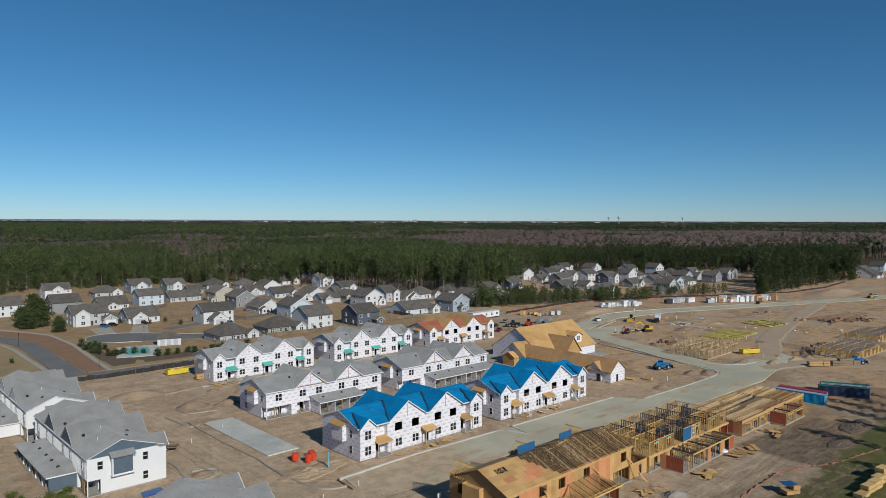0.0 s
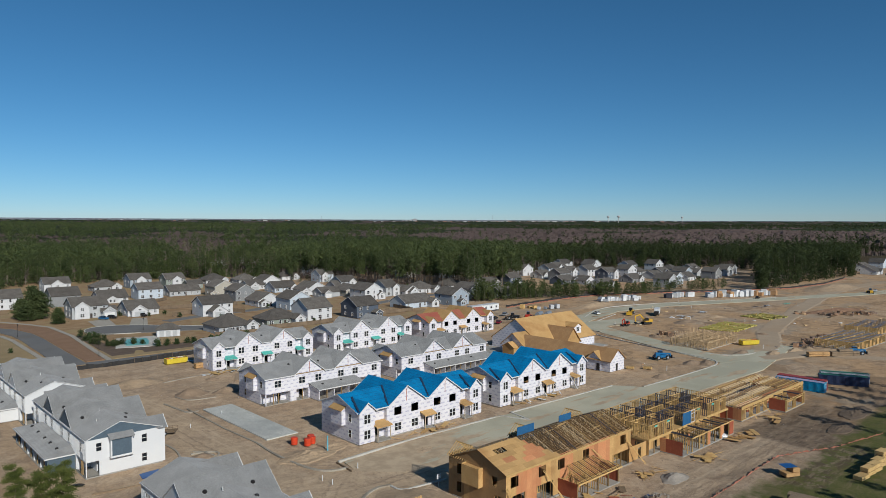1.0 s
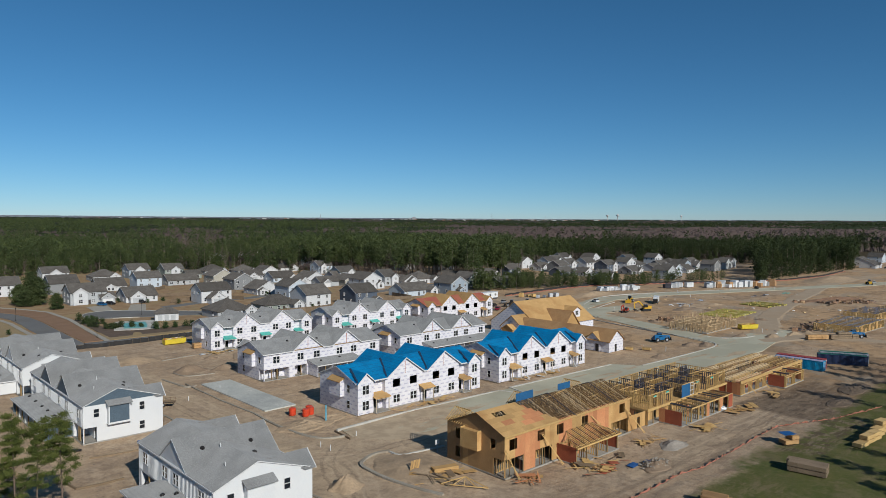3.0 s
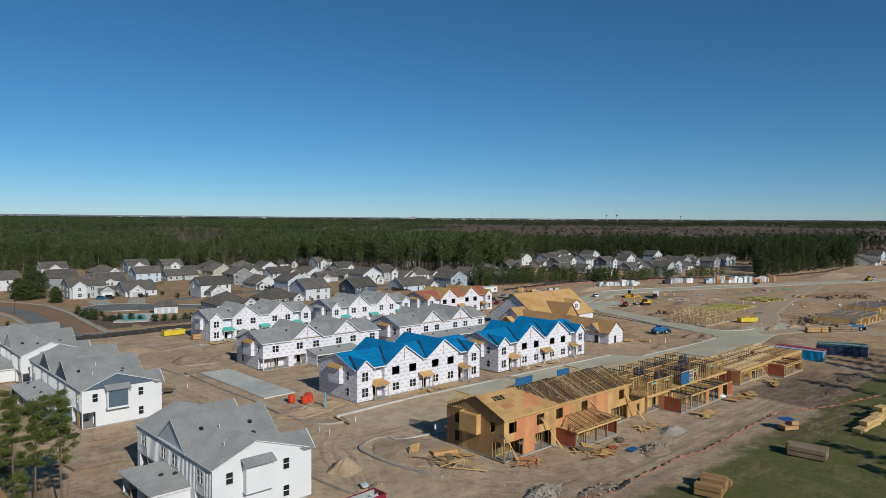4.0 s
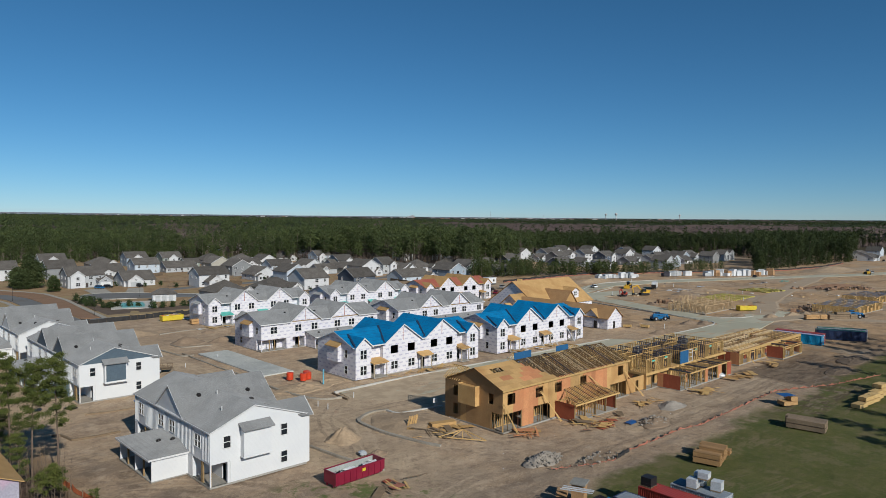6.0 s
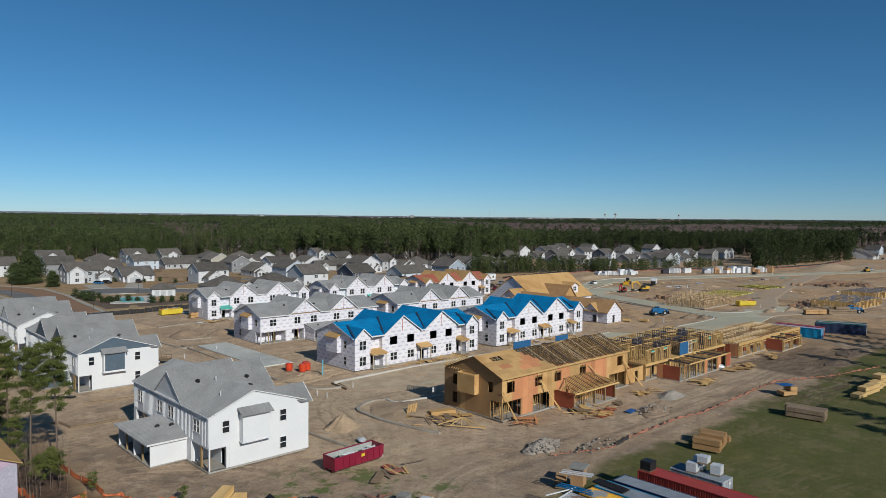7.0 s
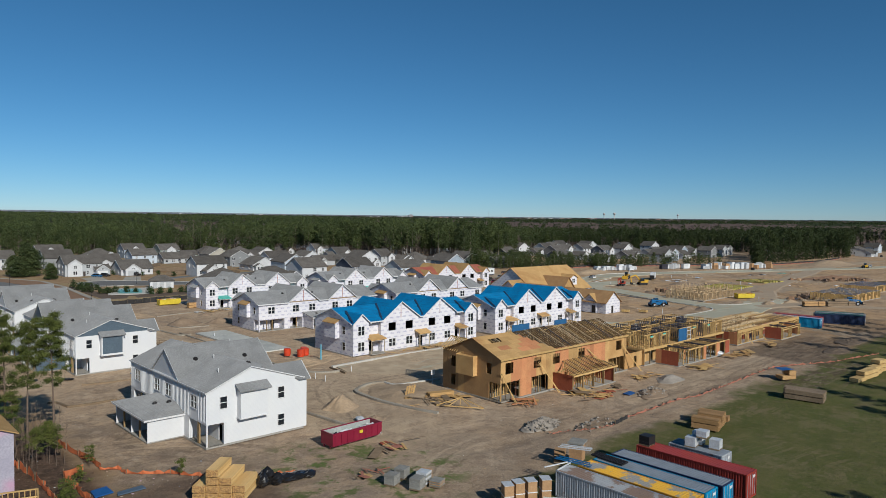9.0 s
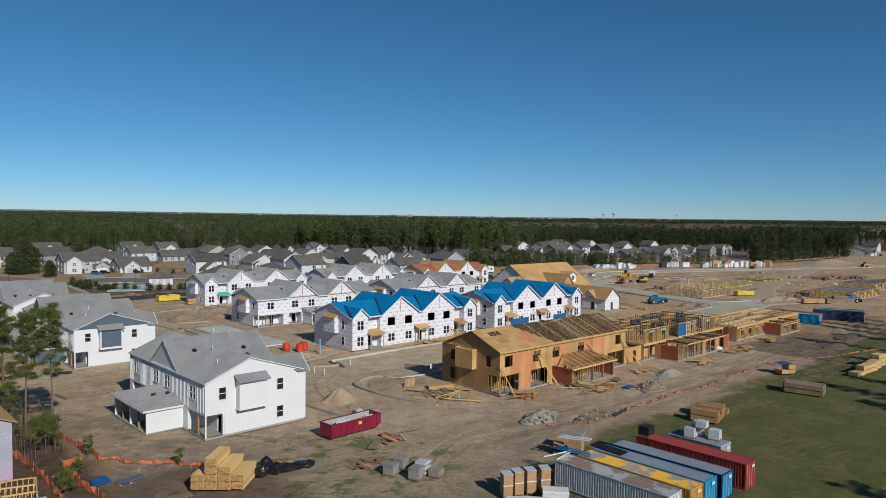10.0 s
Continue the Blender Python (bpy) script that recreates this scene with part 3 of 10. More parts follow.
def main_height(y, d, rc=None):
    rc = rc or d / 2
    return EAVE + (RIDGE - EAVE) * (y / rc if y < rc else (d - y) / (d - rc))


def shed(mb, x0, x1, y0, y1, z0, z1, thick=0.14):
    """A sloping plate from height z0 at y0 to z1 at y1."""
    mb.slab([(x0, y0, z0), (x1, y0, z0), (x1, y1, z1), (x0, y1, z1)], thick)


def add_roof(h, L, D, gables, bays, mat, edge, cross=None, o=0.4, rc=None):
    """The long roof, its cross gables from side to side, and the small gables of the bays. o: overhang; rc: where the ridge lies."""
    rc = rc or D / 2
    # wide eaves stop at the gables; the slope itself runs on behind them
    spans, x = [], -o
    if o > 0.3:
        for c, hf in sorted([(c, hf) for c, hf in gables] + [(b[0], b[1]) for b in bays if b[4] > 0]):
            if c - hf > x + 0.05:
                spans.append((x, c - hf))
            x = max(x, c + hf)
    if x < L + o - 0.05:
        spans.append((x, L + o))
    k = (RIDGE - EAVE) / rc
    for xa, xb in spans if o > 0.3 else ():
        mb = Mesh()
        mb.slab([(xa, -o, EAVE - o * k + 0.15), (xb, -o, EAVE - o * k + 0.15), (xb, 0.03, EAVE + 0.03 * k + 0.15), (xa, 0.03, EAVE + 0.03 * k + 0.15)], 0.15)
        part("eave", mb, mat, h)
    for y0, wide in ((0.03 if o > 0.3 else -o, rc), (D + o, D - rc)):
        mb = Mesh()
        z0 = EAVE + (y0 if y0 < rc else -o) * (RIDGE - EAVE) / wide
        pts = [(-o, y0, z0 + 0.15), (L + o, y0, z0 + 0.15), (L + o, rc, RIDGE + 0.15), (-o, rc, RIDGE + 0.15)]
        mb.slab(pts if y0 < rc else pts[::-1], 0.15)
        part("roof", mb, mat, h)
    for xc, half in gables:
        s = (PEAK - EAVE) / half
        for side in (-1, 1):
            mb = Mesh()
            oo = min(o, 0.35)
            xe, ze = xc + side * (half + oo), EAVE - oo * s
            pts = [(xe, -o, ze + 0.17), (xc, -o, PEAK + 0.17), (xc, D + o, PEAK + 0.17), (xe, D + o, ze + 0.17)]
            mb.slab(pts[::-1] if side < 0 else pts, 0.16)
            part("gable_roof", mb, cross or mat, h)
            low = 0.05 if o > 0.3 else -0.04
            deep = 0.09 if o > 0.3 else 0.03
            for y in (-o - deep, D + o):
                tr = Mesh()
                tr.extrude([(xe, y, ze + 0.165), (xc, y, PEAK + 0.165), (xc, y, PEAK - low), (xe, y, ze - low)], (0, deep, 0))
                part("rake_board", tr, edge, h)
    for xc, half, y0, top, way in bays:
        s = (top - EAVE) / half
        back = D / 2 * (top - EAVE) / (RIDGE - EAVE) + 0.3

        def yy(y):
            return y if way > 0 else D - y

        for side in (-1, 1):
            mb = Mesh()
            xe, ze = xc + side * (half + 0.3), EAVE - 0.3 * s
            pts = [(xe, yy(y0 - 0.35), ze + 0.17), (xc, yy(y0 - 0.35), top + 0.17), (xc, yy(back), top + 0.17), (xe, yy(back * 0.12), ze + 0.17)]
            mb.slab(pts[::-1] if side * way < 0 else pts, 0.14)
            part("bay_roof", mb, cross or mat, h)
            tr = Mesh()
            y = yy(y0 - 0.35)
            tr.extrude([(xe, y, ze + 0.2), (xc, y, top + 0.2), (xc, y, top - 0.05), (xe, y, ze - 0.05)], (0, -0.09 * way, 0))
            part("rake_board", tr, edge, h)
    if mat is BLUE_ROOF:
        rng = random.Random(int(L * 10))
        for xc, half, y0, top, _ in [(c, hf, 0.0, PEAK, 1) for c, hf in gables] + bays:
            v = Mesh()
            reach = (min(top, RIDGE) - EAVE) / (top - EAVE)
            a = Vector((xc - half, y0, EAVE + 0.2))
            b = Vector((xc - half * (1 - reach), D / 2 * (min(top, RIDGE) - EAVE) / (RIDGE - EAVE), min(top, RIDGE) + 0.22))
            n = 9
            edge_l, edge_r = [], []
            for i in range(n + 1):
                c = a + (b - a) * (i / n)
                edge_l.append((c.x - rng.uniform(0.12, 0.5), c.y, c.z + 0.08))
                edge_r.append((c.x + 0.1, c.y, c.z + 0.1))
            v.slab(edge_r + edge_l[::-1], 0.1)
            part("valley_lining", v, VALLEY, h)
    low = 0.05 if o > 0.3 else -0.03
    for y0, wide in ((-o - 0.04, rc), (D + o, D - rc)):
        zf = EAVE - o * (RIDGE - EAVE) / wide
        for xa, xb in spans if y0 < rc else ((-o, L + o),):
            fa = Mesh()
            fa.box(xa, xb, y0 - 0.02, y0 + 0.06, zf - low - 0.01, zf + 0.18)
            part("fascia", fa, edge, h)
    for x0 in (-o - 0.035, L + o):
        for y0, wide in ((-o, rc), (D + o, D - rc)):
            zf = EAVE - o * (RIDGE - EAVE) / wide
            fa = Mesh()
            fa.extrude([(x0, y0, zf + 0.14), (x0, rc, RIDGE + 0.14), (x0, rc, RIDGE - low), (x0, y0, zf - low)], (0.035, 0, 0))
            part("rake_board", fa, edge, h)


def end_wall(h, x, D, out, mat, upper, holes, thick=0.16, rc=None):
    """The gable wall at x that looks along out (-1 or 1), with its triangle, a hair proud of the long walls."""
    e = 0.005
    x += out * e
    mb = Mesh()
    if out < 0:
        hs = [(D + e - b, D + e - a, c, f) for a, b, c, f in holes]
        mb.wall((x, D + e), (x, -e), 0.1, EAVE, hs, thick)
    else:
        hs = [(a + e, b + e, c, f) for a, b, c, f in holes]
        mb.wall((x, -e), (x, D + e), 0.1, EAVE, hs, thick)
    part("end_wall", mb, mat, h)
    tri = Mesh()
    tri.extrude([(x, 0, EAVE), (x, D, EAVE), (x, rc or D / 2, RIDGE)], (-out * thick, 0, 0))
    part("gable_wall", tri, upper, h)


def box_bay(h, x, D, out, mat, roof, face, edge, trim=False):
    """The boxed bay that hangs on an end wall's upper floor, under its own small lean-to roof."""
    y0, y1, z0, z1 = (3.9, 7.6, 3.1, 6.45) if trim else (4.3, 8.2, 3.15, 6.3)
    deep = 0.95 * out
    mb = Mesh()
    mb.box(min(x, x + deep), max(x, x + deep), y0, y1, z0, z1)
    bay = part("box_bay", mb, mat, h)
    if face is not None:
        fm = Mesh()
        xx = x + deep
        fm.box(min(xx, xx + 0.03 * out), max(xx, xx + 0.03 * out), y0 + 0.2, y1 - 0.2, z0 + 0.2, z1 - 0.1)
        part("bay_face", fm, face, bay)
    if trim:
        tm = Mesh()
        a, b = sorted((x, x + deep + 0.08 * out))
        tm.box(a, b, y0 - 0.08, y1 + 0.08, z0 - 0.14, z0)
        part("bay_sill", tm, edge, bay)
    rm = Mesh()
    xe = x + deep * 1.45
    pts = [(x, y0 - 0.3, z1 + 0.75), (xe, y0 - 0.3, z1 + 0.02), (xe, y1 + 0.3, z1 + 0.02), (x, y1 + 0.3, z1 + 0.75)]
    rm.slab(pts if out > 0 else pts[::-1], 0.12)
    part("bay_roof", rm, roof, bay)
    for y in (y0 + 0.15, y1 - 0.15):
        br = Mesh()
        br.extrude([(x, y - 0.06, z1), (x + deep * 1.3, y - 0.06, z1), (x, y - 0.06, z1 + 0.65)], (0, 0.12, 0))
        part("bracket", br, edge, bay)


PORCH_POST = surf("pale_porch_post", (0.56, 0.48, 0.36), (0.64, 0.56, 0.44), 1.0, 10, 0.7)


def porch(h, x0, x1, yd, top, post, yf=-1.5):
    """An entrance porch: lean-to roof, beam, two posts, step slab."""
    rm = Mesh()
    shed(rm, x0 - 0.25, x1 + 0.25, yf - 0.25, yd, 3.15, 3.75, 0.16)
    part("porch_roof", rm, top, h)
    bm = Mesh()
    bm.box(x0, x1, yf, yf + 0.2, 2.75, 3.0)
    part("porch_beam", bm, post, h)
    for x in (x0 + 0.1, x1 - 0.1):
        pm = Mesh()
        pm.box(x - 0.075, x + 0.075, yf, yf + 0.15, 0.15, 2.75)
        part("porch_post", pm, post, h)
    sm = Mesh()
    sm.box(x0 - 0.1, x1 + 0.1, yf - 0.2, yd, 0.02, 0.17)
    part("porch_slab", sm, CONCRETE, h)


def annex(h, xa, xb, deep, mat, end_face, roof, edge, bay=4.6, vents=(), hip=False):
    """The open-fronted row of stores along the back: end walls, partitions, posts, lean-to roof."""
    n = max(1, round((xb - xa) / bay))
    rm = Mesh()
    if hip:
        p = [(xa - 0.3, -deep - 0.45, 2.95), (xb + 0.3, -deep - 0.45, 2.95), (xb + 0.3, 0.0, 2.95), (xb - 2.6, 0.0, 3.9), (xa + 2.6, 0.0, 3.9), (xa - 0.3, 0.0, 2.95)]
        rm.slab([p[0], p[1], p[3], p[4]], 0.15)
        rm.slab([p[1], p[2], p[3]], 0.15)
        rm.slab([p[5], p[0], p[4]], 0.15)
    else:
        shed(rm, xa - 0.35, xb + 0.35, -deep - 0.45, 0.3, 2.95, 3.95, 0.15)
    r = part("annex_roof", rm, roof, h)
    if hip:
        for xe in (xa - 0.34, xb + 0.3):
            em = Mesh()
            em.box(xe, xe + 0.04, -deep - 0.45, 0.0, 2.74, 2.96)
            part("fascia", em, edge, r)
    fm = Mesh()
    fm.box(xa - 0.35, xb + 0.35, -deep - 0.49, -deep - 0.45, 2.72, 2.96)
    part("fascia", fm, edge, r)
    for vx, vy in vents:
        add_vent(r, vx, vy, 2.97 + (vy + deep + 0.45) / (deep + 0.75), 1.0 / (deep + 0.75), True)
    for i in range(n + 1):
        x = xa + (xb - xa) * i / n
        wm = Mesh()
        t = 0.16
        x = min(max(x, xa + t / 2), xb - t / 2)
        wm.extrude([(x - t / 2, -deep, 0.1), (x - t / 2, 0, 0.1), (x - t / 2, 0, 2.85 if hip else 3.75), (x - t / 2, -deep, 2.85)], (t, 0, 0))
        part("annex_wall", wm, end_face if (end_face and i in (0, n)) else mat, h)
        if i < n:
            pm = Mesh()
            xm = x + (xb - xa) / n * 0.5
            pm.box(xm - 0.1, xm + 0.1, -deep, -deep + 0.2, 0.1, 2.7)
            part("annex_post", pm, TREATED, h)
    bm = Mesh()
    bm.box(xa, xb, -deep, -deep + 0.2, 2.6, 2.85)
    part("annex_beam", bm, edge, h)
    sm = Mesh()
    sm.box(xa - 0.1, xb + 0.1, -deep - 0.1, 0, 0.0, 0.12)
    part("annex_slab", sm, CONCRETE, h)


def townhouse(m, L, D, side, wall, roof, edge, gables, label, bay_roof, porch_roof=None, stores=None, framed=True, upper=None, face=None, battens=False, store_end=None, near_end=-1, recess=(), rear_windows=(), vents=()):
    """A two-storey row of houses. side: which long side looks to -y, the street front or the rear."""
    h = thing("townhouse", m, label, "townhouse", "rows of new townhouses")
    upper = upper or wall
    slab = Mesh()
    slab.box(-0.1, L + 0.1, -0.1, D + 0.1, -0.1, 0.12)
    part("foundation_slab", slab, CONCRETE, h)
    # Upper floor blocks light; near-black partition added so openings look dark inside.
    deck = Mesh()
    deck.box(0.2, L - 0.2, 2.4, D - 0.2, 2.85, 3.1)
    deck.box(0.2, L - 0.2, 0.2, 2.4, 2.85, 3.1)
    part("upper_deck", deck, OSB_SHADE, h)
    spine = Mesh()
    spine.box(0.2, L - 0.2, D * 0.5 - 0.1, D * 0.5 + 0.1, 0.12, EAVE)
    part("inner_wall", spine, DARK, h)
    bays = []
    if side == "front":
        b0, b1 = (0.0, 3.9), (L - 3.9, L)
        p1, p3 = (3.9, 7.4), (L - 6.4, L - 3.9)
        bays = [(1.95, 1.95, -0.6, 8.3, 1), (L - 1.95, 1.95, -0.6, 8.3, 1)]
        mid = (gables[0][0] + gables[1][0]) / 2
        p2 = (mid - 1.6, mid + 1.4)
        for a, b in (b0, b1):
            w = Mesh()
            c = (a + b) / 2
            hs = [(c - a - 0.75, c - a + 0.75, z, z + 1.75) for z in (0.95, 4.15)]
            w.wall((a, -0.6), (b, -0.6), 0.1, EAVE, hs)
            w.wall((b, -0.6), (b, 1.0 if b < L - 1 else -0.004), 0.1, EAVE)
            w.wall((a, 1.0 if a > 1 else -0.004), (a, -0.6), 0.1, EAVE)
            w.extrude([(a, -0.6, EAVE), (b, -0.6, EAVE), (c, -0.6, 8.3)], (0, 0.16, 0))
            part("bay_wall", w, wall, h)
            for z in (0.95, 4.15):
                add_window(h, c, -0.6, z, 0, 1.5, 1.75)
        for a, b in (p1, p3):
            w = Mesh()
            w.wall((a, 1.0), (b, 1.0), 0.1, EAVE, [((b - a) / 2 - 0.55, (b - a) / 2 + 0.55, 0.15, 2.35)])
            part("front_wall", w, wall, h)
        a, b = p1[1], p3[0]
        hs = [(p2[0] - a + 0.9, p2[1] - a - 0.9, 0.15, 2.35)]
        wins = []
        for xc, half in gables:
            for dx in (-2.35, 2.35):
                wins.append((xc + dx, 0.95))
                wins.append((xc + dx, 4.2))
        for x, z in wins:
            k = 0.85 if framed or z < 3 else 1.0
            hs.append((x - a - k, x - a + k, z, z + (1.7 if z > 3 else 1.55)))
        w = Mesh()
        w.wall((a, 0), (b, 0), 0.1, EAVE, hs)
        w.wall((a, 1.0), (a, 0), 0.1, EAVE)
        w.wall((b, 0), (b, 1.0), 0.1, EAVE)
        part("front_wall", w, wall, h)
        for x, z in wins:
            if z < 3 or framed:
                add_window(h, x, 0, z, 0, 1.7, 1.7 if z > 3 else 1.55)
        porch(h, *p1, 1.0, porch_roof, WHITE_TRIM if framed else PORCH_POST)
        porch(h, p2[0], p2[1], 0.0, porch_roof, WHITE_TRIM if framed else PORCH_POST)
        porch(h, *p3, 1.0, porch_roof, WHITE_TRIM if framed else PORCH_POST)
    else:
        hs = [(a, b, 0.12, 2.75) for a, b in recess] + [(x - 0.85, x + 0.85, 4.2, 5.75) for x in rear_windows]
        w = Mesh()
        w.wall((0, 0), (L, 0), 0.1, EAVE, hs)
        part("rear_wall", w, wall, h)
        for x in rear_windows:
            add_window(h, x, 0, 4.2, 0, 1.7, 1.55)
        for a, b in recess:
            w = Mesh()
            w.wall((a, 2.4), (b, 2.4), 0.1, 2.85, [((b - a) * 0.62, (b - a) * 0.62 + 1.0, 0.12, 2.2)])
            part("porch_wall", w, wall, h)
            pm = Mesh()
            xm = (a + b) / 2
            pm.box(xm - 0.1, xm + 0.1, 0.02, 0.22, 0.1, 2.8)
            part("porch_post", pm, TREATED, h)
            for x in (a, b):
                if 0.5 < x < L - 0.5:
                    q = Mesh()
                    q.box(x - 0.08, x + 0.08, 0.16, 2.4, 0.12, 2.85)
                    part("porch_cheek", q, wall, h)
        if battens:
            bt = Mesh()
            bt.box(-0.035, 0.035, -0.05, 0.0, 3.0, EAVE)
            shared = bt.data("batten", wall)
            x = 0.2
            while x < L:
                if all(abs(x - r) > 1.0 for r in rear_windows):
                    part("batten", shared, None, h, at=pose(x, 0, 0))
                x += 0.42
        band = Mesh()
        for xc, half in gables:
            band.box(xc - half, xc + half, -0.14, 0.0, EAVE - 0.02, EAVE + 0.18)
        part("pent_band", band, TREATED if not battens else edge, h)
        bays = [(1.95, 1.95, -0.6, 8.3, -1), (L - 1.95, 1.95, -0.6, 8.3, -1)]
        for xc, half, y0, top, _ in bays:
            w = Mesh()
            w.box(xc - half, xc + half, D + 0.006, D + 0.6, 0.1, EAVE)
            w.extrude([(xc + half, D + 0.6, EAVE), (xc - half, D + 0.6, EAVE), (xc, D + 0.6, top)], (0, -0.3, 0))
            part("bay_wall", w, wall, h)
    for xc, half in gables:
        for y0 in (0, D - 0.16):
            g = Mesh()
            g.extrude([(xc - half, y0, EAVE), (xc + half, y0, EAVE), (xc, y0, PEAK)], (0, 0.16, 0))
            part("gable_wall", g, upper if battens else wall, h)
    if wall is WRAP:
        for xc, half in gables:
            g = Mesh()
            g.box(xc - 0.06, xc + 0.06, -0.03, 0.0, EAVE + 0.2, PEAK - 0.7)
            part("seam_tape", g, FIRE_PANEL, h)
    back = Mesh()
    back.wall((L, D), (0, D), 0.1, EAVE)
    part("back_wall", back, wall, h)
    corner = [(-0.1 if battens else 0.15, 2.2 if battens else 2.4, 0.12, 2.75)] if side == "rear" else []
    rc = 5.75 if battens else D / 2
    for x, out in ((0, -1), (L, 1)):
        spots = ((2.2, 4.2), (2.2, 0.95)) if side == "front" else ((1.65, 4.2), (D - 3.3, 4.2), (D - 3.3, 0.95))
        if battens:
            spots = ((1.72, 4.48), (9.5, 4.48), (9.5, 0.94))
        hs = [(a, a + (0.86 if battens else 0.95), z, z + (1.4 if battens else 1.55)) for a, z in spots]
        here = out == near_end
        end_wall(h, x, D, out, wall, upper, hs + (corner if here else []), rc=rc)
        if here:
            for a, b, z, z1 in hs:
                add_window(h, x, (a + b) / 2, z, -90 if out < 0 else 90, round(b - a, 2), round(z1 - z, 2), False)
            box_bay(h, x, D, out, wall, bay_roof, face, edge, battens)
            if side == "rear":
                for x1 in (x - out * 0.12, x - out * 2.2):
                    pm = Mesh()
                    pm.box(x1 - 0.1, x1 + 0.1, 0.02, 0.22, 0.1, 2.8)
                    part("porch_post", pm, TREATED, h)
    add_roof(h, L, D, gables, bays, roof, edge, OSB if roof is BOARD_MIX else None, 0.16 if battens else 0.4, rc)
    if stores:
        for xa, xb, vts in stores:
            annex(h, xa, xb, 4.5, wall, store_end, roof, edge, vents=vts, hip=battens)
    for i, (x, y) in enumerate(vents):
        z, slope, along = main_height(y, D, rc), (RIDGE - EAVE) / (D / 2) * (1 if y < rc else -1), True
        for xc, half in gables:
            g = PEAK - (PEAK - EAVE) / half * abs(x - xc)
            if g > z:
                z, slope, along = g, (PEAK - EAVE) / half * (1 if x > xc else -1), False
        if i % 3 == 2:
            add_pipe(h, x, y, z + 0.16)
        else:
            add_vent(h, x, y, z + 0.18, slope, along)
    return h


D = 13.1
FRONT = [(12.8, 5.0), (24.1, 5.0)]
BLUE_LABEL = "unfinished townhouse row in white wrap under bright blue roofing underlayment"
townhouse(pose(80.4, 110.7, 0), 35.3, D, "front", WRAP, BLUE_ROOF, WHITE_TRIM, FRONT, BLUE_LABEL, OSB, OSB, framed=False)
braced_row = townhouse(pose(122.4, 110.8, 0), 35.3, D, "front", WRAP, BLUE_ROOF, WHITE_TRIM, FRONT, "wrapped townhouse row under blue underlayment with leaning wall braces", OSB, OSB, framed=False)
REAR = [(12.4, 4.4), (24.3, 4.4)]
townhouse(pose(80.8, 149.2, 0), 35.3, D, "rear", WRAP, SHINGLE, WHITE_TRIM, REAR, "wrapped townhouse row with grey shingle roof, rear side with stores", OSB, stores=[(12.4, 26.0, ((15.0, -2.0), (21.0, -1.5)))], recess=((0.25, 7.0), (8.6, 12.2), (28.0, 34.0)), rear_windows=(3.4, 10.2, 15.0, 22.0, 26.6, 33.0), vents=((9.0, 4.5), (17.5, 4.0), (28.5, 5.0)))
townhouse(pose(123.2, 148.7, 0), 35.0, D, "rear", WRAP, SHINGLE, WHITE_TRIM, REAR, "wrapped townhouse row with grey shingle roof and long rear store", OSB, stores=[(8.6, 34.2, ((11.0, -2.0), (17.0, -1.5), (26.0, -2.2)))], recess=((0.25, 7.0), (10.0, 16.0), (19.0, 25.0)), rear_windows=(3.4, 10.0, 14.4, 22.0, 26.4, 33.0), vents=((9.0, 4.5), (17.5, 4.0), (28.5, 5.0)))
BACK = [(11.9, 4.4), (24.2, 4.4)]
townhouse(pose(88.4, 196.0, 0), 35.0, D, "front", WRAP, SHINGLE, WHITE_TRIM, BACK, "wrapped townhouse row with grey shingles and teal porch roofs", SHINGLE, TEAL, vents=((8.0, 4.0), (18.5, 4.0)))
townhouse(pose(131.4, 195.6, 0), 35.0, D, "front", WRAP, SHINGLE, WHITE_TRIM, BACK, "grey-shingled townhouse row in white wrap with teal porches", SHINGLE, TEAL, vents=((8.0, 4.0), (18.5, 4.0)))
townhouse(pose(173.5, 193.5, 0), 36.0, D, "front", WRAP, BOARD_MIX, OSB, BACK, "wrapped townhouse row with bare board roof decking", OSB, OSB, framed=False)
# white finished rows, whose rear side looks to -x
townhouse(pose(35.2, 102.0, 0, 0, 0, -90), 25.0, D, "rear", WHITE_SIDING, SHINGLE, WHITE_TRIM, [(12.6, 4.6)], "white-sided townhouse row with grey shingle roof and board-and-batten rear", SHINGLE, stores=[(7.4, 18.6, ((8.5, -1.9), (14.0, -1.9), (15.3, -0.6)))], battens=True, near_end=1, recess=((1.0, 6.5), (20.0, 25.05)), rear_windows=(2.6, 9.8, 13.6, 21.5), upper=WHITE_SIDING, vents=((14.6, 3.2), (19.6, 8.2), (16.2, 5.0), (15.0, 10.0), (9.0, 4.0), (21.4, 3.2)))
townhouse(pose(34.8, 165.0, 0, 0, 0, -90), 37.1, D, "rear", WHITE_SIDING, SHINGLE, WHITE_TRIM, [(12.7, 4.4), (24.7, 4.4)], "white-sided townhouse row with slate blue gable panels", SHINGLE, stores=[(6.0, 30.6, ((9.0, -2.2), (14.0, -2.2), (19.0, -2.2), (23.0, -2.2), (27.5, -2.2)))], battens=True, near_end=1, recess=((1.0, 5.5), (31.2, 37.15)), rear_windows=(3.0, 10.5, 15.0, 22.0, 27.0, 34.5), upper=SLATE_PANEL, face=SLATE_PANEL, store_end=SLATE_PANEL, vents=((15.6, 2.0), (27.2, 2.2), (27.0, 5.2), (28.4, 9.6), (33.0, 8.0), (31.5, 3.4)))
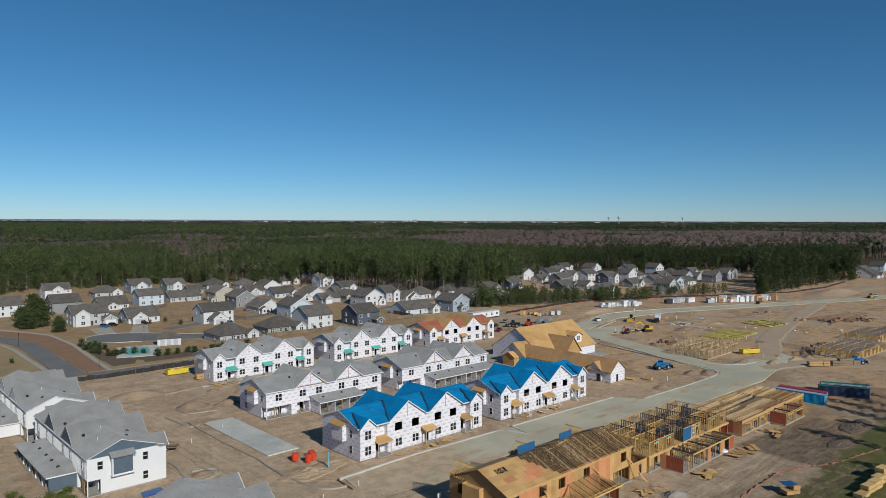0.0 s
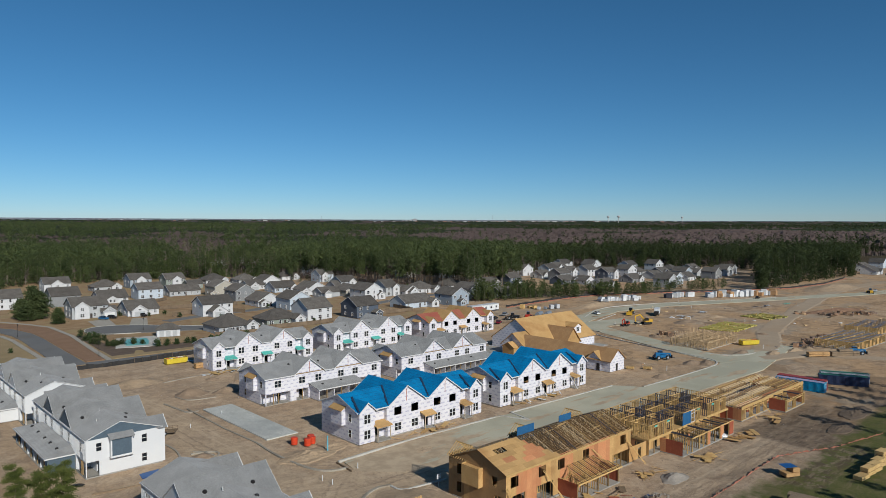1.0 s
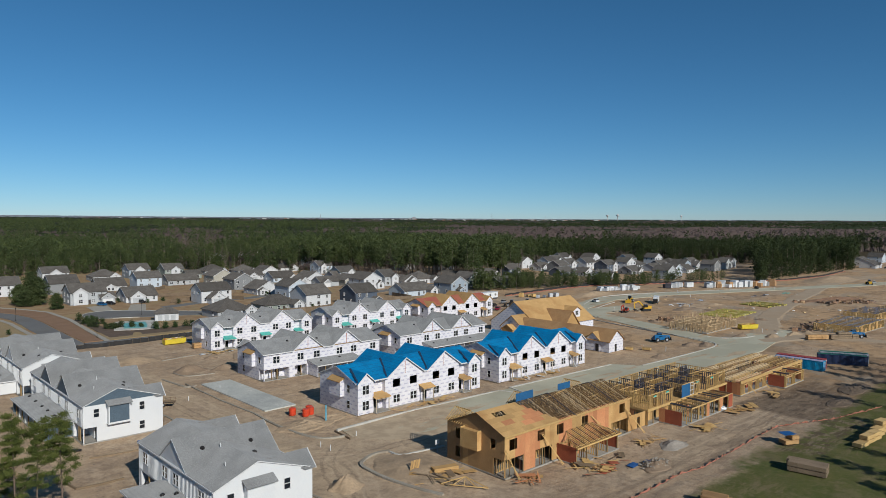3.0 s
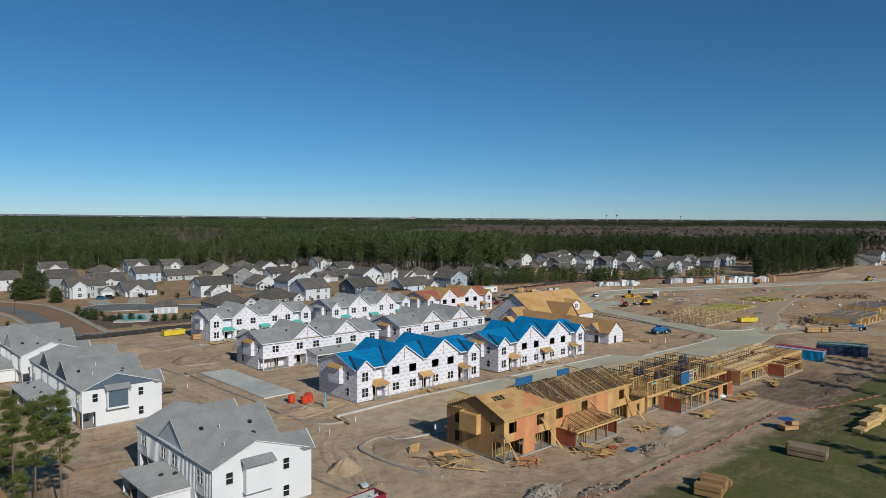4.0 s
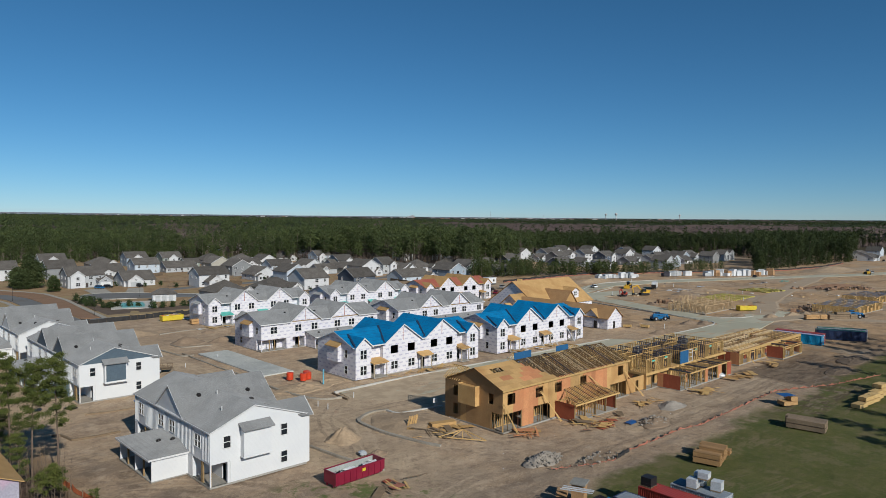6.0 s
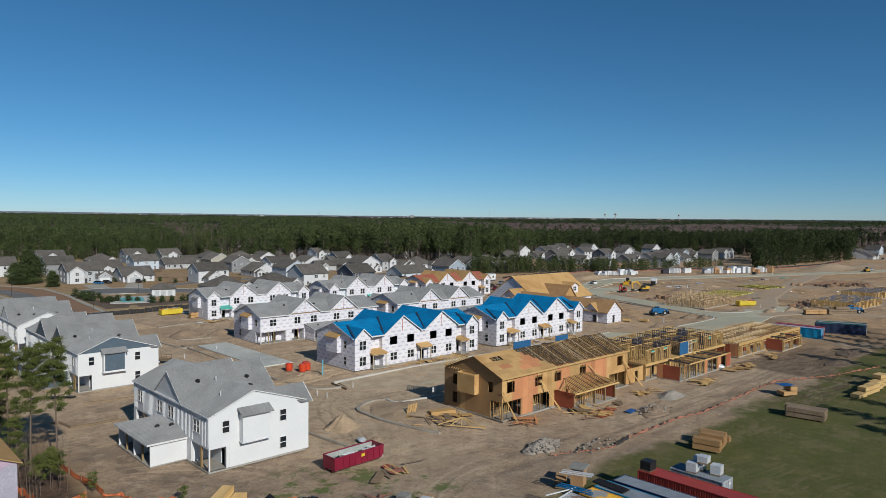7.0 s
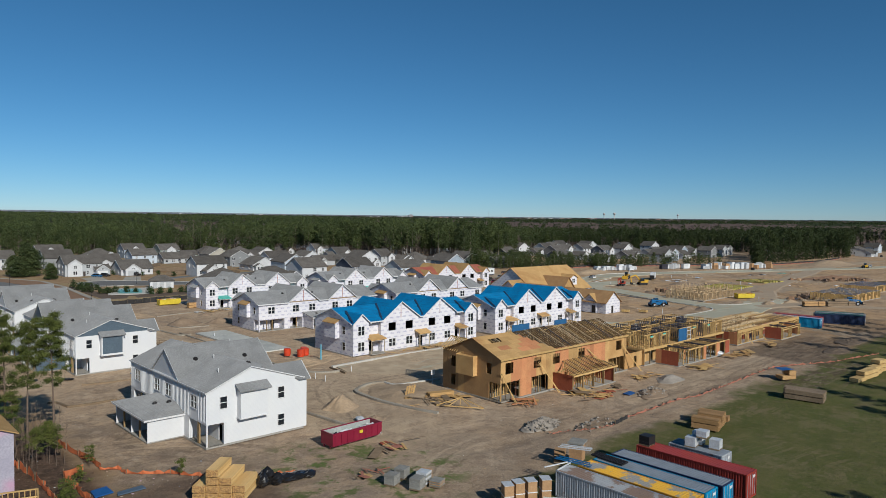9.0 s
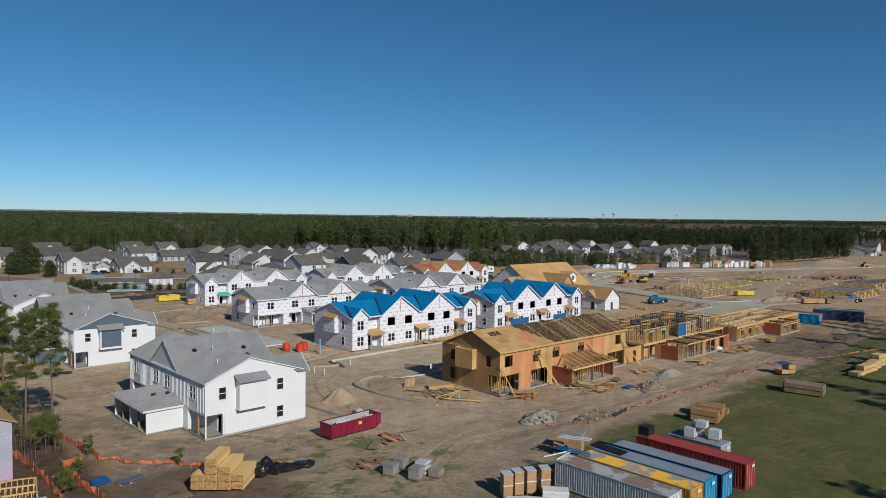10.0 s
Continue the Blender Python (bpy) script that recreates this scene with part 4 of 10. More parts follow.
townhouse(pose(34.2, 206.5, 0, 0, 0, -90), 36.8, D, "rear", WHITE_SIDING, SHINGLE, WHITE_TRIM, [(12.3, 4.4), (24.3, 4.4)], "white-sided townhouse row, grey shingled, light grey gable", SHINGLE, stores=[(6.0, 30.0, ((20.0, -2.2), (25.0, -2.2)))], battens=True, near_end=1, recess=((1.0, 5.5), (31.2, 36.85)), rear_windows=(3.0, 10.5, 15.0, 22.0, 27.0, 34.5), upper=WHITE_SIDING, vents=((27.2, 2.2), (28.4, 9.6), (27.0, 5.2), (33.0, 4.0)))

# ---- framed buildings ----
TONES = [OSB, OSB_RED, OSB, OSB_RED]
BROWN_LUMBER = surf("browned_truss_lumber", (0.27, 0.165, 0.075), (0.38, 0.245, 0.115), 1.2, 12, 0.8, rnd=0.2)
# Darker roof board: shade of slopes turned from the sun put into the colour.
CLUB_ROOF = surf("shaded_roof_board", (0.40, 0.235, 0.105), (0.50, 0.30, 0.135), 0.5, 6, 0.8, dirt=(0.32, 0.165, 0.07))
PALE = surf("pale_truss_lumber", (0.76, 0.56, 0.31), (0.82, 0.64, 0.39), 1.2, 14, 0.7)


def sheathed(h, p0, p1, z0, z1, holes, step=1.22, mats=None, seed=1, order=None):
    """A wall clad with upright boards, each board an object of its own with a thin gap beside it."""
    p0, p1 = Vector(p0), Vector(p1)
    d = p1 - p0
    length = d.length
    d = d / length
    rng = random.Random(seed)
    s, run, tone = 0.0, 0, None
    while s < length - 0.05:
        e = min(s + step, length)
        if run <= 0:
            tone, run = rng.choice(mats or TONES), rng.choice((1, 2, 3))
        run -= 1
        if order:
            tone = {"t": OSB, "r": OSB_RED}[order[min(int(s / step + 0.5), len(order) - 1)]]
        mb = Mesh()
        hs = [(a - s, b - s, c, f) for a, b, c, f in holes]
        mb.wall(p0 + d * (s + 0.008), p0 + d * (e - 0.008), z0, z1, hs, 0.12 + rng.uniform(-0.012, 0.012))
        if mb.f:
            part("wall_panel", mb, tone, h)
        s = e


def stud_wall(h, p0, p1, z0, z1, step=0.45, mat=None, gaps=(), name="stud_wall"):
    """Plates and studs; gaps (s0, s1): doorways or windows without studs, with a header."""
    p0, p1 = Vector(p0), Vector(p1)
    d = p1 - p0
    length = d.length
    d = d / length
    mb = Mesh()

    def at(s, z):
        q = p0 + d * s
        return (q.x, q.y, z)

    mb.bar(at(0, z0 + 0.04), at(length, z0 + 0.04), 0.12, 0.07)
    mb.bar(at(0, z1 - 0.04), at(length, z1 - 0.04), 0.13, 0.12)
    s = 0.03
    while s < length:
        if not any(a < s < b for a, b in gaps):
            mb.bar(at(s, z0), at(s, z1), 0.08, 0.13)
        s += step
    for a, b in gaps:
        mb.bar(at(a, z0 + 2.15), at(b, z0 + 2.15), 0.12, 0.22)
        for g in (a, b):
            mb.bar(at(g, z0), at(g, z1), 0.1, 0.13)
    return part(name, mb, mat or LUMBER, h)


def truss_mesh(D, rise, over=0.4, webs=6, w=0.06):
    """A roof truss across D."""
    mb = Mesh()
    k = rise / (D / 2)
    mb.bar((0, -over, -over * k), (0, D / 2, rise), w, 0.12)
    mb.bar((0, D + over, -over * k), (0, D / 2, rise), w, 0.12)
    mb.bar((0, 0, 0.02), (0, D, 0.02), w, 0.12)
    for i in range(1, webs):
        y = D * i / webs
        z = rise * (1 - abs(y - D / 2) / (D / 2))
        mb.bar((0, y, 0), (0, y, z), w, 0.1)
        y2 = D * (i + (0.5 if y < D / 2 else -0.5)) / webs
        mb.bar((0, y, 0), (0, y2, rise * (1 - abs(y2 - D / 2) / (D / 2))), w, 0.1)
    return mb


def brace(h, a, b, mat=None):
    """Two planks leaning side by side against a wall."""
    for dx in (0.0, 0.35):
        mb = Mesh()
        mb.bar((a[0] + dx, a[1], a[2]), (b[0] - dx, b[1], b[2]), 0.05, 0.11)
        part("brace", mb, mat or LUMBER, h)


def sheathed_house():
    """The townhouse row clad in bare boards, its roof part decked and part open trusses."""
    L, W = 35.0, 11.5
    h = thing("framed_townhouse", pose(77.2, 68.05, 0), "half-built townhouse row clad in tan and red boards, open roof trusses", "townhouse", "rows of new townhouses")
    sl = Mesh()
    sl.box(-0.1, L + 0.1, -0.3, W + 0.1, -0.1, 0.12)
    part("foundation_slab", sl, CONCRETE, h)
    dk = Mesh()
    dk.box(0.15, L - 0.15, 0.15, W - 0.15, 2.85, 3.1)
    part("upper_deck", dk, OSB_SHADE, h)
    wins = [(x - 0.92, x + 0.92, 4.05, 5.75) for x in (2.0, 8.8, 13.8, 20.8, 32.4)]
    low = [(0.15, 4.6, 0.12, 2.75), (7.4, 11.6, 0.12, 2.75), (25.8, 27.2, 0.9, 2.0), (29.0, 34.8, 0.12, 2.75)]
    sheathed(h, (0, 0), (L, 0), 0.1, EAVE, wins + low, seed=4, order="ttrrrrrttttrrrtttrrrrrrttttttt")
    sheathed(h, (L, 0), (L, W), 0.1, EAVE, [], mats=[OSB], seed=5)
    sheathed(h, (L, W), (0, W), 0.1, EAVE, [(x, x + 1.6, z, z + 1.6) for x in (4, 9, 16, 22, 29) for z in (0.9, 4.1)], mats=[OSB], seed=6)
    end = [(0.8, 1.8, 0.9, 2.6), (0.8, 1.8, 3.9, 5.6), (W - 2.9, W - 1.9, 3.95, 5.6), (W - 2.4, W - 0.15, 0.12, 2.75)]
    # This end wall's shade is put into its boards' darker colour.
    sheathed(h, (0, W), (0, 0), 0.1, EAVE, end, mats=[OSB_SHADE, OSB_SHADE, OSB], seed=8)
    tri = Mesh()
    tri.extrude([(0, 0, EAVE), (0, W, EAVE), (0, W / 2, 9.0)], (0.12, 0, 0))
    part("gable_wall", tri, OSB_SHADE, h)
    bay = Mesh()
    bay.box(-0.95, 0, 4.9, 8.7, 3.2, 6.2)
    b = part("box_bay", bay, OSB, h)
    rim = Mesh()
    rim.box(-0.95, 0, 4.9, 5.02, 6.2, 6.35)
    rim.box(-0.95, 0, 8.58, 8.7, 6.2, 6.35)
    part("bay_plate", rim, LUMBER, b)
    inner = Mesh()
    inner.box(0.3, L - 0.3, 5.5, 5.7, 0.12, EAVE - 0.1)
    part("inner_wall", inner, OSB_SHADE, h)
    for a, bb in ((0.15, 4.6), (7.4, 11.6), (29.0, 34.8)):
        stud_wall(h, (a, 2.4), (bb, 2.4), 0.12, 2.85, gaps=(((bb - a) * 0.5, (bb - a) * 0.5 + 1.0),))
    for x in (0.2, 4.5, 9.2, 29.2, 31.8):
        pm = Mesh()
        pm.box(x - 0.08, x + 0.08, 0.0, 0.16, 0.12, 2.85)
        part("porch_post", pm, TREATED, h)
    # roof boards over the first part, trusses over the rest
    rise, k = 2.4, 2.4 / (W / 2)
    slope = math.hypot(W / 2 + 0.4, rise + 0.4 * k)
    rng = random.Random(3)
    rows = 6
    for side in (0, 1):
        for r in range(rows):
            f0, f1 = r / rows, (r + 1) / rows - 0.004
            reach = (13.0 if side == 0 else 12.0) - r * 0.8
            x = -0.45 + (1.22 if r % 2 else 0)
            xs = [-0.45] + [x + 2.44 * i for i in range(1, 7) if x + 2.44 * i < reach] + [reach]
            for xa, xb in zip(xs, xs[1:]):
                mb = Mesh()
                ya, yb = -0.4 + (W / 2 + 0.4) * f0, -0.4 + (W / 2 + 0.4) * f1
                za, zb = EAVE - 0.4 * k + (rise + 0.4 * k) * f0, EAVE - 0.4 * k + (rise + 0.4 * k) * f1
                if side:
                    ya, yb = W - ya, W - yb
                if side == 0 and r == 4 and 1.9 < xa < 2.1:
                    continue
                pts = [(xa, ya, za + 0.14), (xb - 0.012, ya, za + 0.14), (xb - 0.012, yb, zb + 0.14), (xa, yb, zb + 0.14)]
                mb.slab(pts if side == 0 else pts[::-1], 0.03)
                part("roof_panel", mb, OSB_RED if r > 0 and rng.random() < (0.7 if 5.0 < (xa + xb) / 2 - 0.7 * r < 9.5 else 0.05) else OSB, h)
    fm = Mesh()
    fm.box(-0.45, L, -0.46, -0.4, EAVE - 0.3, EAVE + 0.0)
    part("fascia", fm, LUMBER, h)
    trusses = [truss_mesh(W, rise, w=w).data("roof_truss", m) for w, m in ((0.06, LUMBER_GREY), (0.08, BROWN_LUMBER), (0.08, PALE), (0.07, LUMBER))]
    x = 0.3
    while x < L:
        part("roof_truss", trusses[(0, 1, 1, 1, 2, 3)[rng.randrange(6)]], None, h, at=pose(x, 0, EAVE + 0.02, 0, 0, rng.uniform(-0.6, 0.6)))
        x += 0.61
    for x in (17.6, 29.8):
        mb = truss_mesh(W, rise + 0.12, 0.5, 8, 0.12)
        part("party_truss", mb, STEEL_DARK, h, at=pose(x, 0, EAVE + 0.05))
    for x0, x1, z0, z1 in ((11.7, 16.3, 7.3, 9.6), (23.4, 27.1, 7.9, 9.4)):
        mb = Mesh()
        mb.box(x0, x1, 7.9, 7.95, z0, z1)
        part("blue_board", mb, BLUE_PAINT, h)
    # loose bracing on top of the trusses
    for i in range(9):
        mb = Mesh()
        x0, y0 = rng.uniform(14, 31), rng.uniform(1, 6)
        z = EAVE + y0 * k + 0.2
        mb.bar((x0, y0, z), (x0 + rng.uniform(2, 4), y0 + rng.uniform(-0.6, 0.6), z + 0.05), 0.09, 0.05)
        part("brace", mb, LUMBER, h)
    # the small gable frame over the back corner bay
    small = Mesh()
    small.bar((-2.3, 0, -0.3), (0, 0, 1.6), 0.12, 0.06)
    small.bar((2.3, 0, -0.3), (0, 0, 1.6), 0.12, 0.06)
    small.bar((-1.9, 0, 0), (1.9, 0, 0), 0.1, 0.06)
    sd = small.data("gable_rafter", LUMBER)
    for xc in (2.0, 17.0, 32.0):
        for i in range(8):
            part("gable_rafter", sd, None, h, at=pose(xc, W - 2.2 + 0.5 * i, EAVE + 0.1))
        rb = Mesh()
        rb.box(xc - 0.03, xc + 0.03, W - 2.3, W + 1.5, EAVE + 1.55, EAVE + 1.75)
        part("ridge_board", rb, LUMBER, h)
        wb = Mesh()
        wb.box(xc - 1.95, xc + 1.95, W, W + 1.2, 0.1, EAVE + 0.05)
        part("bay_wall", wb, OSB_SHADE, h)
    # the stores in front, roofed with bare rafters
    xa, xb, dp = 12.9, 25.0, 3.9
    sheathed(h, (xa, 0), (xa, -dp), 0.1, 2.75, [], mats=[FIRE_PANEL], seed=2)
    sheathed(h, (xb, -dp), (xb, 0), 0.1, 2.75, [], mats=[FIRE_PANEL], seed=2)
    for x in (xa + 3.2, xa + 6.0, xa + 9.0):
        stud_wall(h, (x, -dp + 0.3), (x, 0), 0.1, 2.75)
    sheathed(h, (xa + 2.8, -0.9), (xa + 8.2, -0.9), 0.1, 2.75, [(0.4, 1.4, 0.9, 2.0), (2.2, 3.4, 0.12, 2.2)], mats=[OSB, OSB_RED], seed=12)
    for x in (xa + 0.1, xa + 3.0, xa + 6.0, xa + 9.0, xb - 0.1):
        pm = Mesh()
        pm.box(x - 0.08, x + 0.08, -dp, -dp + 0.16, 0.1, 2.75)
        part("store_post", pm, TREATED, h)
    bm = Mesh()
    bm.box(xa, xb, -dp, -dp + 0.16, 2.75, 3.0)
    part("store_beam", bm, LUMBER, h)
    fs = Mesh()
    fs.box(xa - 0.3, xb + 0.3, -dp - 0.5, -dp - 0.44, 2.65, 2.9)
    part("fascia", fs, LUMBER, h)
    x = xa - 0.2
    while x < xb + 0.3:
        mb = Mesh()
        lift = min(1.0, (x - xa + 0.6) / 3.2, (xb - x + 0.6) / 3.2)
        mb.bar((x, -dp - 0.45, 2.85), (x, -dp + 4.2 * lift, 2.85 + 1.55 * lift), 0.06, 0.13)
        part("store_rafter", mb, LUMBER if int(x * 2) % 3 else LUMBER_GREY, h)
        x += 0.5
    for x0, x1 in ((xa - 0.3, xa + 3.0), (xb + 0.3, xb - 3.0)):
        for i in range(6):
            mb = Mesh()
            y0 = -dp + 0.2 + i * 0.6
            mb.bar((x0, y0, 2.9), (x1 + (x0 - x1) * i / 7, -dp + 4.2 * (1 - i / 9), 2.9 + 1.5 * (1 - i / 6.5)), 0.06, 0.13)
            part("hip_rafter", mb, LUMBER, h)
    sb = Mesh()
    sb.box(xa - 0.1, xb + 0.1, -dp - 0.2, -0.1, -0.05, 0.12)
    part("store_slab", sb, CONCRETE, h)
    brace(h, (1.2, -2.0, 0.0), (0.2, -0.1, 4.4))
    brace(h, (11.6, -2.2, 0.0), (9.2, -0.1, 5.0))
    brace(h, (24.4, -0.6, 3.6), (22.6, -0.1, 5.4))
    brace(h, (36.2, -2.4, 0.0), (33.4, -0.1, 5.0))


def stud_house():
    """The row whose upper walls are bare studs."""
    L, W = 34.0, 12.4
    h = thing("framed_townhouse", pose(117.8, 67.6, 0), "half-built townhouse row with bare stud walls on the upper floor", "townhouse", "rows of new townhouses")
    sl = Mesh()
    sl.box(-0.1, L + 0.1, -0.1, W + 0.1, -0.1, 0.12)
    sl.box(4.3, 26.7, -4.85, -0.1, -0.1, 0.1)
    part("foundation_slab", sl, CONCRETE, h)
    dk = Mesh()
    dk.box(-0.1, L + 0.1, -0.1, W + 0.1, 2.75, 3.1)
    part("upper_deck", dk, OSB, h)
    rim = Mesh()
    rim.box(-0.14, L + 0.14, -0.15, -0.1, 2.7, 3.12)
    part("rim_joist", rim, LUMBER, h)
    rng = random.Random(21)
    # ground floor
    sheathed(h, (-6.2, 0.4), (-0.1, 0.4), 0.1, 2.9, [(3.2, 4.2, 0.12, 2.2)], mats=[OSB], seed=31)
    sheathed(h, (0, W), (0, 0), 0.1, 2.75, [(W - 3.0, W - 1.8, 0.9, 2.3)], mats=[OSB, OSB_RED], seed=32)
    sheathed(h, (0, 1.6), (L, 1.6), 0.1, 2.75, [(x, x + 1.1, 0.12, 2.3) for x in (1.5, 5.0, 11.0, 16.0, 22.0, 29.0)], mats=[OSB, OSB_SHADE], seed=33)
    sheathed(h, (L, 0), (L, W), 0.1, 2.75, [], mats=[FIRE_PANEL], seed=34)
    for x in (0.1, 2.2, 4.6, 26.0, 30.0, 33.9):
        pm = Mesh()
        pm.box(x - 0.08, x + 0.08, -0.05, 0.11, 0.12, 2.75)
        part("porch_post", pm, TREATED, h)
    # front stores without a roof: cross walls, posts, a thin beam and a few orange boards
    sheathed(h, (4.4, 0), (4.4, -4.7), 0.1, 2.75, [], mats=[FIRE_PANEL, OSB_RED], seed=35)
    for i, x in enumerate((8.4, 11.2, 14.6, 18.0, 22.0, 26.5)):
        stud_wall(h, (x, -4.6), (x, 0), 0.1, 2.75, mat=LUMBER_GREY if i % 2 else LUMBER)
    for x in (6.4, 8.4, 11.2, 13.0, 14.6, 18.0, 20.2, 22.0, 24.4, 26.5):
        pm = Mesh()
        pm.box(x - 0.07, x + 0.07, -4.75, -4.61, 0.1, 2.75)
        part("store_post", pm, LUMBER, h)
    for xa, xb in ((8.4, 14.6), (14.8, 26.5)):
        bm = Mesh()
        bm.box(xa, xb, -4.75, -4.61, 2.6, 2.85)
        part("store_beam", bm, LUMBER, h)
    for xa, xb, y, z, tone in ((14.6, 15.8, -4.8, 2.7, OSB_RED), (20.3, 21.8, -4.8, 2.7, OSB_RED), (24.5, 26.4, -4.8, 2.75, FIRE_PANEL), (17.0, 17.9, -2.6, 2.75, OSB), (11.3, 12.2, -2.2, 2.75, OSB_RED)):
        sheathed(h, (xa, y), (xb, y), 0.1, z, [], mats=[tone], seed=36)
    sheathed(h, (26.6, -4.7), (26.6, 0), 0.1, 2.75, [], mats=[OSB_RED, FIRE_PANEL], seed=37)
    for i in range(9):
        mb = Mesh()
        x0 = 9.0 + i * 1.9 + rng.uniform(-0.3, 0.3)
        mb.bar((x0, -4.7, 2.9), (x0 + rng.uniform(-0.3, 0.3), 0.0, 2.95), 0.06, 0.18)
        part("store_joist", mb, LUMBER if i % 3 else STEEL_DARK, h)
    for x in (8.4, 15.4, 22.0):
        mb = Mesh()
        mb.box(x, x + 0.2, -4.7, 0, 2.78, 3.0)
        part("steel_beam", mb, STEEL_DARK, h)
    fr = Mesh()
    for x0, y0, x1, y1 in ((16.8, -0.06, 18.4, -0.06),):
        for x in (x0, x1):
            fr.box(x - 0.06, x + 0.06, y0 - 0.05, y0 + 0.05, 3.2, 5.7)
        for z in (3.2, 4.1, 5.0, 5.64):
            fr.box(x0, x1, y0 - 0.04, y0 + 0.04, z, z + 0.08)
    part("window_frame", fr, WHITE_TRIM, h)
    # upper stud walls
    top = 5.85
    stud_wall(h, (0, 0), (9.6, 0), 3.1, top, gaps=((1.8, 3.4), (6.6, 8.2)))
    stud_wall(h, (13.6, 0), (21.0, 0), 3.1, top, gaps=((5.0, 6.6),))
    stud_wall(h, (24.0, 0), (33.0, 0), 3.1, top, gaps=((1.8, 3.4), (6.0, 7.6)))
    stud_wall(h, (0, W), (L, W), 3.1, top, gaps=((3, 4.6), (9, 10.6), (17, 18.6), (25, 26.6)))
    for i, x in enumerate((0, 3.8, 5.6, 9.6, 13.6, 17.4, 21.0, 24.0, 29.0, 33.0)):
        stud_wall(h, (x, 0), (x, W), 3.1, top, mat=STEEL_DARK if i in (2, 3, 5, 7, 8) else LUMBER, gaps=((3.2, 4.2),))
    for y in (4.0, 6.4, 8.8):
        for xa, xb in ((0.2, 5.4), (6.0, 9.4), (9.8, 16.8), (18.0, 23.6), (24.2, 28.8), (29.2, 32.8)):
            stud_wall(h, (xa, y), (xb, y), 3.1, top, mat=STEEL_DARK if (y, xa) in ((6.4, 6.0), (4.0, 9.8), (8.8, 9.8), (8.8, 18.0), (4.0, 18.0), (6.4, 24.2), (8.8, 29.2)) else LUMBER, gaps=((1.5, 2.4),))
    for x0, y0, x1, y1 in ((13.2, -0.1, 16.6, -0.1),):
        mb = Mesh()
        mb.wall((x0, y0), (x1, y1), 3.2, 5.75, (), 0.03)
        part("blue_board", mb, BLUE_PAINT, h)
    for x, z in ((2.6, 5.2), (7.4, 5.3), (20.0, 5.3), (26.6, 5.2)):
        mb = Mesh()
        mb.box(x - 0.5, x + 0.5, -0.1, -0.05, z, z + 0.3)
        part("header_tape", mb, TEAL, h)
    for i in range(12):
        mb = Mesh()
        x0, y0 = rng.uniform(1, 28), rng.uniform(0.6, W - 3)
        mb.bar((x0, y0, 3.2), (x0 + rng.uniform(-0.3, 0.3), y0 + 2.2, 5.6), 0.08, 0.05)
        part("brace", mb, LUMBER, h)
    brace(h, (17.0, -1.6, 0.2), (17.9, -0.1, 3.0))
    brace(h, (18.6, -0.2, 3.1), (20.2, -0.1, 5.6))
    brace(h, (12.8, -1.2, 0.2), (13.6, 0.0, 3.0))


